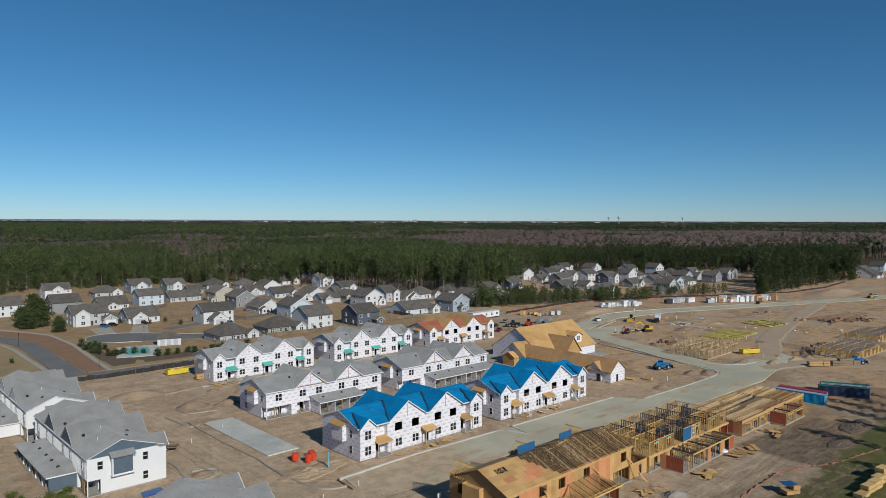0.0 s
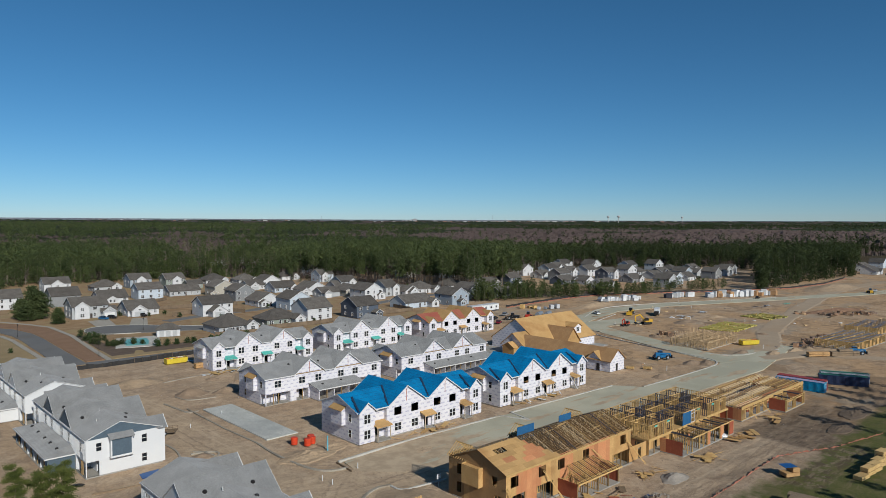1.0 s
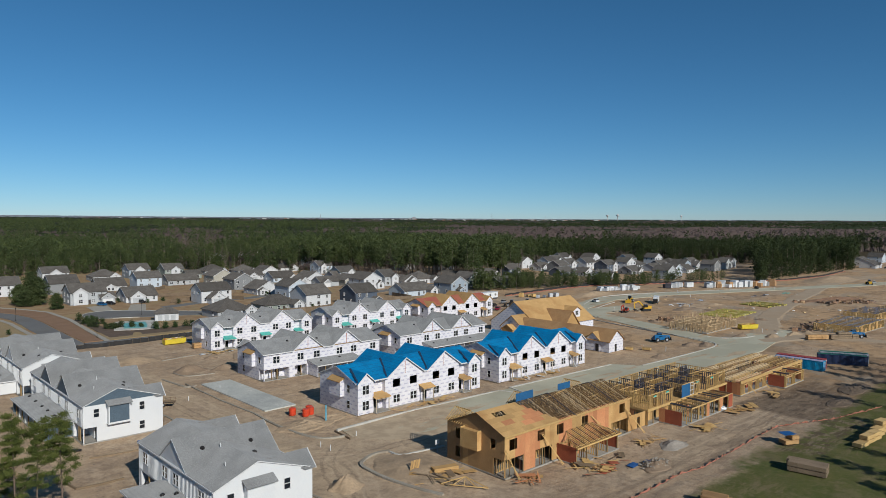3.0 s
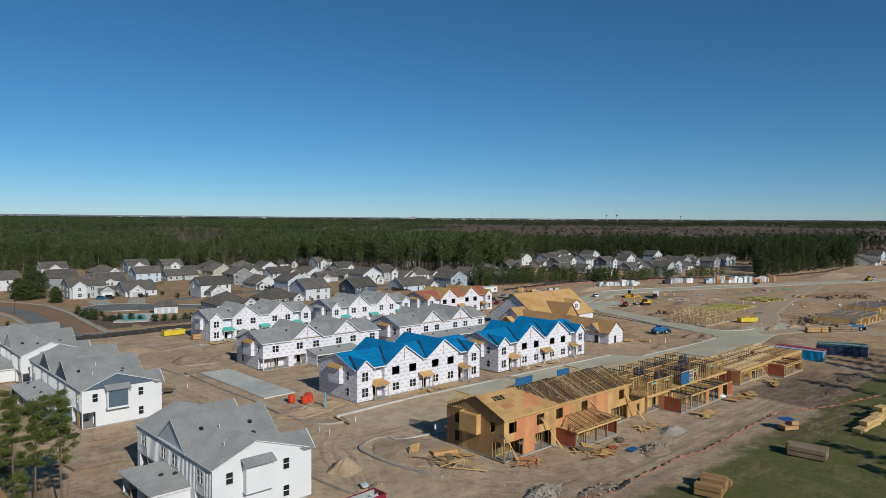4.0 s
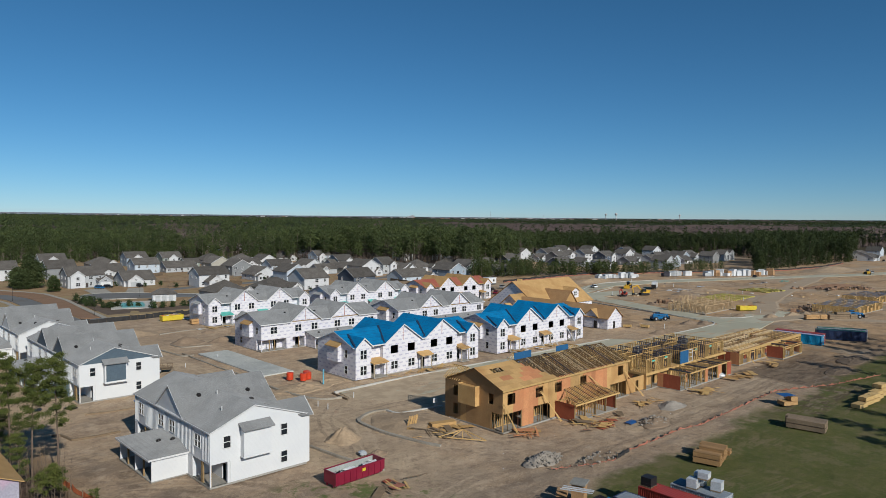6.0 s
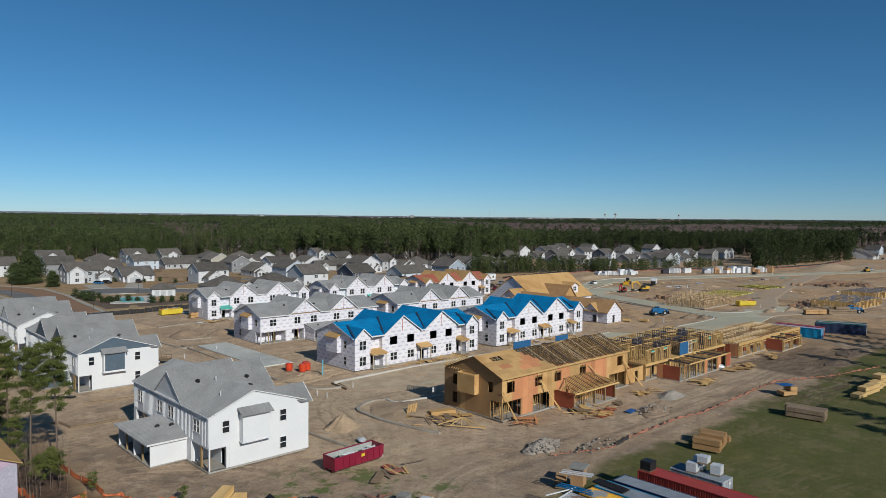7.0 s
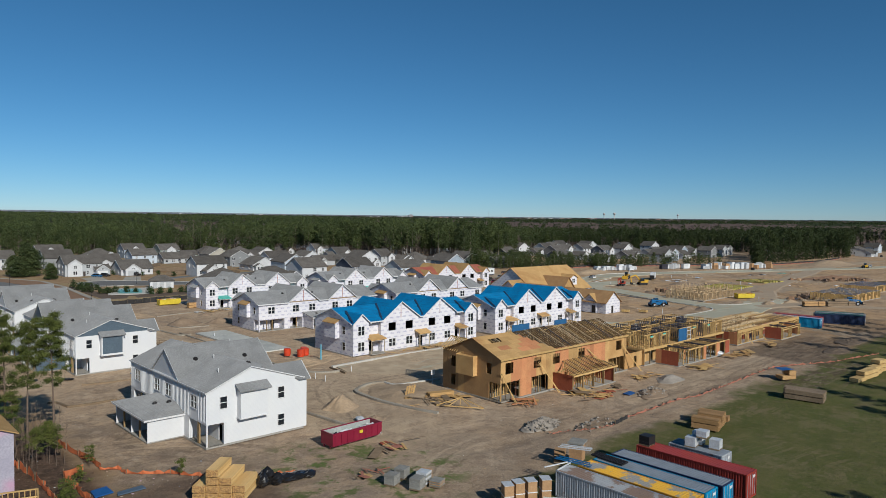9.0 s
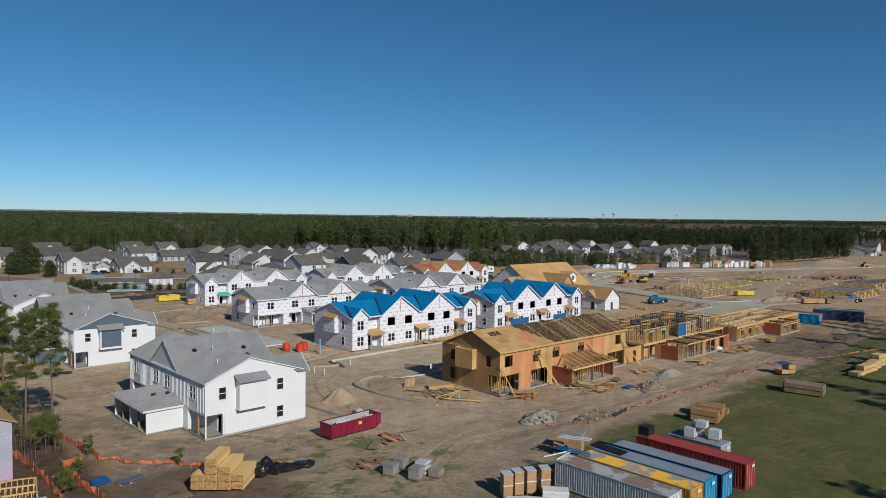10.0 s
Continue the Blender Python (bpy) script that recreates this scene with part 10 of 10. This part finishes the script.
plank_deck(278.0, 121.5, 27.0, 15.0, 3, "yellow-green treated floor deck at ground level")
plank_deck(326.0, 126.5, 18.0, 15.0, -10, "far yellow-green treated floor deck")
timber_pile(246.0, 82.4, -38, ((2.4, 2), (2.5, 2), (2.4, 2)), 1.5, "brown board stacks on soil near the far frame", OSB)
timber_pile(252.6, 77.2, -38, ((2.5, 2), (2.4, 3), (2.5, 3), (2.4, 2)), 1.5, "weathered board stacks beside the blue-beamed frame", LUMBER_GREY)
_h = thing("pool_house", pose(98.5, 267.5, 0, 0, 0, -18), "small white pool house with grey hip roof", "pool house")
gable_box(_h, "wall", 0, 8.5, 0, 6.0, 3.0, 1.8, "x", PAINT["white"], hip=True)
for _i in range(3):
    mb = Mesh()
    mb.box(1.0 + _i * 2.4, 2.6 + _i * 2.4, -0.05, 0, 0.1, 2.3)
    part("door", mb, PAINT["light_grey"], _h)


def wood_fence(pts, hgt=1.8):
    f = thing("board_fence", pose(pts[0][0], pts[0][1], 0), "brown weathered board fence round a yard", "fence", "yard fences")
    o = Vector(pts[0])
    for a, b in zip(pts, pts[1:]):
        a, b = Vector(a), Vector(b)
        n = max(1, round((b - a).length / 2.4))
        for i in range(n):
            p, q = a + (b - a) * (i / n) - o, a + (b - a) * ((i + 1) / n) - o
            mb = Mesh()
            mb.bar((p.x, p.y, hgt / 2), (q.x, q.y, hgt / 2), 0.05, hgt - 0.05)
            part("panel", mb, FENCE_WOOD, f)
            pm = Mesh()
            pm.box(p.x - 0.06, p.x + 0.06, p.y - 0.06, p.y + 0.06, 0, hgt + 0.1)
            part("post", pm, FENCE_WOOD, f)


wood_fence([(126, 322), (150, 330), (158, 312)])
wood_fence([(116, 254), (136, 250), (140, 258), (163, 255), (178, 259)])
wood_fence([(130, 352), (150, 348), (170, 345)])
wood_fence([(202, 262), (224, 262), (226, 280)])
wood_fence([(196, 258), (206, 268), (216, 268)])
wood_fence([(92, 360), (110, 356), (128, 356)])
wood_fence([(160, 292), (176, 294), (190, 298)])
wood_fence([(108, 392), (114, 380), (134, 378), (150, 392)])


def lamp(x, y, hgt=4.5):
    t = thing("street_lamp", pose(x, y, 0), "slender black street lamp", "street lamp", "street lamps")
    mb = Mesh()
    mb.tube((0, 0, 0), (0, 0, 0.6), 0.13, 0.09, 8)
    mb.tube((0, 0, 0.6), (0, 0, hgt), 0.06, 0.05, 8)
    part("pole", mb, BLACK, t)
    hm = Mesh()
    hm.tube((0, 0, hgt), (0, 0, hgt + 0.5), 0.14, 0.2, 8)
    hm.tube((0, 0, hgt + 0.5), (0, 0, hgt + 0.7), 0.22, 0.05, 8)
    part("lantern", hm, BLACK, t)


lamp(58.9, 303.0)
lamp(70.2, 241.9)
lamp(101.0, 289.0)
lamp(208.0, 288.0)


# ---- trees and shrubs near the site ----
def near_pine(x, y, hgt, w, seed, bare=0.5, limbs=26, tufts=6, needles=44):
    """A pine with a slender trunk, visible limbs and soft clouds of short needles."""
    t = thing("pine", pose(x, y, 0), "tall thin pine with tufted crown and bare trunk" if hgt > 10 else "young thin pine with soft needle tufts", "tree", "pines beside the site")
    rng = random.Random(seed)
    tr = Mesh()
    lean = Vector((rng.uniform(-0.5, 0.5), rng.uniform(-0.5, 0.5), 0))
    prev = Vector((0, 0, -0.3))
    r0 = 0.0095 * hgt
    for i in range(6):
        f = (i + 1) / 6
        nxt = Vector((lean.x * f * f, lean.y * f * f, hgt * f * 0.97))
        tr.tube(prev, nxt, r0 * (1 - i / 7), r0 * (1 - (i + 1) / 7), 8, False)
        prev = nxt
    spots, sizes = [], []
    for i in range(limbs):
        f = bare + (1 - bare) * (i / limbs) ** 0.9
        a = i * 2.4 + rng.uniform(-0.4, 0.4)
        ln = w * (1.12 - f) ** 0.45 * rng.uniform(0.4, 1.0) * (1.0 if f > bare + 0.1 else 0.8)
        base = Vector((lean.x * f * f, lean.y * f * f, hgt * f * 0.97))
        tip = base + Vector((math.cos(a) * ln, math.sin(a) * ln, ln * rng.uniform(0.0, 0.45)))
        tr.tube(base, tip, 0.04, 0.012, 5, False)
        full = tufts if f > bare + 0.2 else max(2, tufts // 2)
        for k in range(full):
            c = base + (tip - base) * (0.6 + 0.45 * (k + rng.random()) / full) + Vector((rng.gauss(0, 0.2), rng.gauss(0, 0.2), rng.uniform(-0.05, 0.28)))
            spots.append(tuple(c))
            sizes.append(rng.uniform(0.45, 0.8) * min(1.0, 0.45 + w * 0.2))
    gen = np.random.default_rng(seed)
    n = len(spots)
    c = np.array(spots)[:, None, :] + gen.normal(0, 1, (n, needles, 3)) * np.array((1, 1, 0.5)) * (np.array(sizes)[:, None, None] * 0.42)
    d = gen.normal(0, 1, (n, needles, 3)) + np.array((0, 0, 0.5))
    d *= gen.uniform(0.12, 0.26, (n, needles, 1)) / np.linalg.norm(d, axis=2, keepdims=True)
    e = gen.normal(0, 1, (n, needles, 3))
    e *= 0.045 / np.linalg.norm(e, axis=2, keepdims=True)
    part("trunk", tr, BARK, t)
    part("crown", loose_mesh("crown", np.stack((c - e, c + e, c + d), 2).reshape(-1, 3, 3), PINE_NEAR), None, t)


near_pine(22.3, 90.2, 15.9, 2.6, 1, 0.46, 30, 8, 90)
near_pine(19.8, 91.6, 15.2, 2.5, 2, 0.46, 30, 8, 90)
near_pine(17.5, 91.0, 16.7, 2.3, 3, 0.44, 28, 8, 90)
near_pine(17.8, 98.0, 9.0, 1.7, 4, 0.3, 18, 5, 70)
near_pine(15.6, 95.0, 8.0, 1.6, 5, 0.3, 16, 5, 70)
near_pine(18.2, 90.0, 7.5, 1.5, 14, 0.2, 16, 5, 70)
near_pine(20.2, 84.6, 4.4, 1.15, 6, 0.4, 13, 4, 70)
near_pine(18.9, 83.2, 4.4, 1.1, 7, 0.4, 12, 4, 70)
near_pine(21.0, 84.2, 3.8, 1.0, 8, 0.35, 11, 4, 70)
near_pine(23.2, 79.9, 2.4, 0.5, 9, 0.25, 7, 2, 50)
near_pine(20.9, 75.2, 1.7, 0.5, 10, 0.2, 7, 2, 50)
near_pine(18.6, 70.6, 2.0, 1.1, 11, 0.1, 12, 3, 60)
near_pine(29.5, 70.7, 1.9, 0.35, 12, 0.2, 6, 2, 40)


def sapling(x, y, hgt, seed):
    """A thin leafless stem with a few twigs."""
    rng = random.Random(seed)
    t = thing("bare_sapling", pose(x, y, 0), "thin leafless grey sapling under the pines", "tree", "bare saplings")
    mb = Mesh()
    tip = Vector((rng.uniform(-0.5, 0.5), rng.uniform(-0.5, 0.5), hgt))
    mb.tube((0, 0, -0.2), tip, 0.028, 0.008, 5, False)
    part("stem", mb, BARK, t)
    tw = Mesh()
    for _ in range(18):
        f = rng.uniform(0.3, 0.95)
        a = rng.uniform(0, 2 * math.pi)
        ln = rng.uniform(0.3, 0.9)
        base = tip * f
        tw.tube(base, base + Vector((math.cos(a) * ln, math.sin(a) * ln, ln * 0.7)), 0.014, 0.005, 4, False)
    tagged(part("twigs", tw, BARK, t), kind="stuff")


_r = random.Random(61)
for _i in range(26):
    sapling(_r.uniform(15.5, 22.0), _r.uniform(80, 97), _r.uniform(2.5, 6.5), _i)
# pines past the edge of the view whose long shadows lie on the grass and the mud
for _i, (_x, _y, _h) in enumerate(((118.5, 8.5, 18), (112, 4, 16), (128, 6, 18), (150, 12, 18), (165.5, 27.0, 18), (180, 24, 18), (191, 31, 19), (199, 33, 20), (207, 37, 19), (216, 40, 18), (72, -10, 19), (80, -13, 18), (90, -14, 17))):
    near_pine(_x, _y, _h, 3.8, 40 + _i, 0.35, 44, 9)


def shrub(x, y, r, seed, label="round dark green shrub in a mulch bed"):
    gen = np.random.default_rng(seed + 500)
    n = 30
    a, f = gen.uniform(0, 2 * np.pi, n), gen.uniform(0.05, 1.0, n)
    out = r * 0.62 * np.sqrt(gen.random(n)) * (1.1 - 0.6 * f)
    pts = np.stack((np.cos(a) * out, np.sin(a) * out, r * (0.15 + 1.25 * f)), 1)
    solid("shrub", loose_mesh("shrub", loose(gen, pts, np.full(n, r * 0.45), 20, r * 0.17, 0.8), SHRUB), None, label, "shrub", "planted shrubs", at=pose(x, y, 0.0))


_r = random.Random(77)
for _i in range(34):
    _f = _i / 33
    shrub(79 + 46 * _f + _r.uniform(-1.5, 1.5), 252 - 7 * math.sin(_f * 2.2) + _r.uniform(-2, 2) + (9 if _f < 0.25 else 0), _r.uniform(0.9, 1.7), _i)
for _i in range(16):
    shrub(78 + _r.uniform(-3, 4), 258 + _i * 1.9, _r.uniform(0.9, 2.0), 100 + _i)
for _i, (_x, _y) in enumerate(((46, 235), (44, 228), (50, 268), (128, 318), (140, 300), (150, 322), (176, 322), (186, 318), (118, 330), (126, 332), (108, 340), (166, 262), (150, 258))):
    shrub(_x, _y, _r.uniform(0.9, 1.5), 200 + _i, "dark green shrub beside a house")
for _x, _y, _s in ((74.7, 352.7, 1.0), (77.5, 355.0, 1.05), (72.0, 350.0, 0.9), (80.0, 331.0, 0.75), (71.0, 358.0, 1.0)):
    tree("bushy_pine", _x, _y, _r, _s)


def left_house():
    """The corner of a half-built house west of the pines: wrapped wall, board roof and a low stud pen."""
    h = thing("wrapped_house", pose(3.0, 77.2, 0), "corner of a half-built house in lilac wrap under bare board roof", "house")
    w = Mesh()
    w.box(0, 12.6, 0, 14.0, 0, 6.0)
    w.extrude([(12.6, 0, 6.0), (0, 0, 6.0), (6.3, 0, 8.6)], (0, 14.0, 0))
    part("wall", w, LILAC_WRAP, h)
    for side in (0, 1):
        r = Mesh()
        xe = 13.0 if side else -0.4
        pts = [(xe, -0.4, 5.95), (xe, 14.4, 5.95), (6.3, 14.4, 8.75), (6.3, -0.4, 8.75)]
        r.slab(pts if side else pts[::-1], 0.1)
        part("roof", r, OSB, h)
    for a, b in (((10.0, -3.4), (13.6, -4.6)), ((13.6, -4.6), (12.6, -9.5)), ((10.4, -5.6), (13.2, -6.6)), ((10.2, -7.8), (12.9, -8.4))):
        stud_wall(h, a, b, 0.05, 1.5)
    low = Mesh()
    low.wall((8.0, -10.6), (13.0, -10.9), 0.0, 1.7, (), 0.12)
    part("low_wall", low, LILAC_WRAP, h)


LILAC_WRAP = surf("lilac_wrap", (0.40, 0.38, 0.47), (0.50, 0.48, 0.56), 0.6, 5, 0.5, dirt=(0.60, 0.30, 0.46))
left_house()


# ---- far landmarks ----
FAR_WHITE = surf("far_white", (0.66, 0.64, 0.64), (0.50, 0.48, 0.48), 0.05, 0.5, 0.7)


def water_tower(x, y, z, s, label):
    t = thing("water_tower", pose(x, y, z), label, "water tower", "water towers")
    mb = Mesh()
    mb.tube((0, 0, -30), (0, 0, 24 * s), 3 * s, 2.4 * s, 10)
    part("stem", mb, FAR_WHITE, t)
    bm = Mesh()
    for a, b, r0, r1 in ((20, 25, 3, 8), (25, 30, 8, 8.5), (30, 34, 8.5, 3)):
        bm.tube((0, 0, a * s), (0, 0, b * s), r0 * s, r1 * s, 12)
    part("bowl", bm, FAR_WHITE, t)


for _b, _d, _s in ((0.237, 4300, 0.9), (0.252, 4000, 1.0), (0.345, 4300, 0.8)):
    _x, _y = place(_b, _d)
    water_tower(_x, _y, land(_x, _y) + 22, _s, "pale water tower above the far woods")
# Distance haze is put into the far ridge's blue-grey base colour.
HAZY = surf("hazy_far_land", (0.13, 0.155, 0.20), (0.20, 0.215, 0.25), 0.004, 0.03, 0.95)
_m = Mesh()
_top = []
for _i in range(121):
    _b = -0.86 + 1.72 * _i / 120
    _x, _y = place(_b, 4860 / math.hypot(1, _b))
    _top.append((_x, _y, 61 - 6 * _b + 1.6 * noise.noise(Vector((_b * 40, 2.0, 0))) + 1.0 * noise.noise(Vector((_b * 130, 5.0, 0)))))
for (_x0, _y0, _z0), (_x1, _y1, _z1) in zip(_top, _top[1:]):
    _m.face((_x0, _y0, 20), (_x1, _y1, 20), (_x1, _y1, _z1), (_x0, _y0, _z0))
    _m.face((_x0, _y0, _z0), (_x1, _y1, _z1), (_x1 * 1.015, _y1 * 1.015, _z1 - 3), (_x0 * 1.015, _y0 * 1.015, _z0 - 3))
solid("backdrop", _m, HAZY, "wooded ridge along the horizon, haze painted in blue-grey", "distant land", kind="structure")
FAR_BRICK = surf("far_brick", (0.30, 0.17, 0.14), (0.36, 0.22, 0.18), 0.05, 0.5, 0.8)
FAR_GREY = surf("far_grey", (0.42, 0.42, 0.43), (0.34, 0.34, 0.36), 0.05, 0.5, 0.8)


def far_building(b, d, w, top, mat):
    """A long low building among the treetops, with a raised part on its roof."""
    x, y = place(b, d)
    m = Mesh()
    m.box(-w / 2, w / 2, -7, 7, 0, top)
    m.box(-w * 0.2, w * 0.15, -4, 4, top, top + 1.8)
    solid("far_building", m, mat, "pale far building above the treetops" if mat is not FAR_BRICK else "red-brick far building above the treetops", "building", "far town buildings", at=pose(x, y, land(x, y) - 6, 0, 0, -47))


_r = random.Random(9)
for _i in range(112):
    _b = _r.gauss(0.1, 0.1) if _i < 70 else _r.choice((_r.uniform(-0.62, -0.22), _r.uniform(0.30, 0.50), _r.uniform(0.02, 0.3)))
    far_building(_b, _r.uniform(4300, 4700), _r.uniform(6, 26), _r.uniform(20, 25), _r.choice((FAR_WHITE, FAR_WHITE, FAR_GREY, FAR_BRICK)))
far_building(-0.049, 4650, 44, 30, FAR_GREY)
far_building(-0.046, 4640, 26, 36, FAR_GREY)
for _b, _h in ((0.068, 40), (-0.183, 24), (0.146, 22)):
    _x, _y = place(_b, 4500)
    _m = Mesh()
    _m.tube((0, 0, 0), (0, 0, 22 + _h), 0.9, 0.5, 5)
    for _k in range(4):
        _m.box(-1.6, 1.6, -0.3, 0.3, 22 + _h * (0.3 + 0.2 * _k), 22 + _h * (0.3 + 0.2 * _k) + 0.8)
    solid("radio_mast", _m, FAR_GREY, "thin lattice radio mast on the horizon", "radio mast", at=pose(_x, _y, land(_x, _y)))


# ---- litter and tufts ----
def scatter_material(name, tones, rough=0.85):
    m, t, p = nodes_of(name)
    r = t.nodes.new("ShaderNodeNewGeometry").outputs["Random Per Island"]
    ramp = t.nodes.new("ShaderNodeValToRGB")
    ramp.color_ramp.interpolation = "CONSTANT"
    for i, c in enumerate(tones):
        e = ramp.color_ramp.elements[i] if i < 2 else ramp.color_ramp.elements.new(i / len(tones))
        e.position, e.color = i / len(tones), (*c, 1)
    t.links.new(r, ramp.inputs[0])
    t.links.new(ramp.outputs[0], p.inputs["Base Color"])
    p.inputs["Roughness"].default_value = rough
    return m


def litter(name, label, spots, lo, hi, mat, seed, flat=0.35):
    """Countless small bits on the ground; spots: (x0, x1, y0, y1, how many)."""
    rng = random.Random(seed)
    mb = Mesh()
    for x0, x1, y0, y1, n in spots:
        k = 0
        while k < n:
            x, y = rng.uniform(x0, x1), rng.uniform(y0, y1)
            if noise.noise(Vector((x * 0.12, y * 0.12, seed))) + rng.uniform(-0.5, 0.5) < 0.0:
                k += 0.4
                continue
            s = lo + (hi - lo) * rng.random() ** 3
            a = rng.uniform(0, math.pi)
            c, d = math.cos(a) * s, math.sin(a) * s
            e = rng.uniform(0.3, 1.0)
            z = s * flat * rng.uniform(0.5, 1.5)
            g = soil(x, y) + 0.035
            mb.slab([(x + c, y + d, g + z), (x - d * e, y + c * e, g + z * rng.uniform(0.4, 1)), (x - c, y - d, g + z), (x + d * e, y - c * e, g + z * rng.uniform(0.4, 1))], z + 0.15)
            k += 1
    return solid(name, mb, mat, label, "debris", kind="stuff")


litter("site_litter", "small scraps of wood, wrap and paper on the soil", ((24, 62, 42, 120, 90), (62, 120, 50, 66, 45), (60, 80, 66, 125, 40), (120, 200, 52, 66, 50), (78, 165, 105, 111, 100), (80, 165, 160, 192, 100), (60, 80, 160, 220, 60), (165, 300, 95, 200, 160)), 0.02, 0.10,
       scatter_material("scraps", ((0.62, 0.63, 0.65), (0.45, 0.31, 0.14), (0.52, 0.51, 0.49), (0.36, 0.23, 0.12), (0.20, 0.15, 0.11), (0.50, 0.44, 0.36))), 3, 0.1)
litter("blown_litter", "torn wrap, paper and plastic caught along the orange fence", ((13, 24, 62, 86, 110), (22, 34, 64, 76, 50)), 0.02, 0.15,
       scatter_material("torn_wrap", ((0.60, 0.60, 0.62), (0.34, 0.27, 0.21), (0.50, 0.36, 0.40), (0.22, 0.16, 0.12), (0.26, 0.32, 0.40), (0.42, 0.35, 0.27))), 23, 0.1)
litter("lot_debris", "boards, sheets and scrap strewn over the open lots", ((228, 300, 94, 112, 60), (228, 300, 134, 172, 80), (300, 420, 96, 146, 150), (300, 440, 158, 190, 120), (176, 226, 112, 140, 36), (180, 270, 172, 200, 50)), 0.12, 0.85,
       scatter_material("lot_scraps", ((0.52, 0.38, 0.19), (0.62, 0.62, 0.62), (0.30, 0.19, 0.10), (0.46, 0.33, 0.18), (0.13, 0.11, 0.10), (0.55, 0.47, 0.35))), 8, 0.3)
litter("wood_debris", "long heap of splintered timber and roots", ((357, 364, 122, 129, 120), (363, 372, 111, 119, 150), (372, 381, 106, 113, 130), (380, 392, 100, 108, 110), (262, 276, 87, 93, 150), (276, 296, 90, 96, 120), (246, 256, 135, 141, 110)), 0.25, 1.3,
       scatter_material("splinters", ((0.22, 0.13, 0.075), (0.13, 0.085, 0.055), (0.36, 0.24, 0.13), (0.17, 0.12, 0.09), (0.28, 0.17, 0.10))), 14, 0.9)
litter("clods", "clods and stones in churned soil", ((24, 68, 40, 120, 420), (68, 200, 48, 66, 800), (60, 80, 66, 190, 260), (165, 260, 60, 110, 500)), 0.03, 0.13,
       scatter_material("clod_tones", ((0.20, 0.15, 0.105), (0.27, 0.20, 0.14), (0.30, 0.23, 0.16), (0.17, 0.13, 0.10))), 5, 0.28)
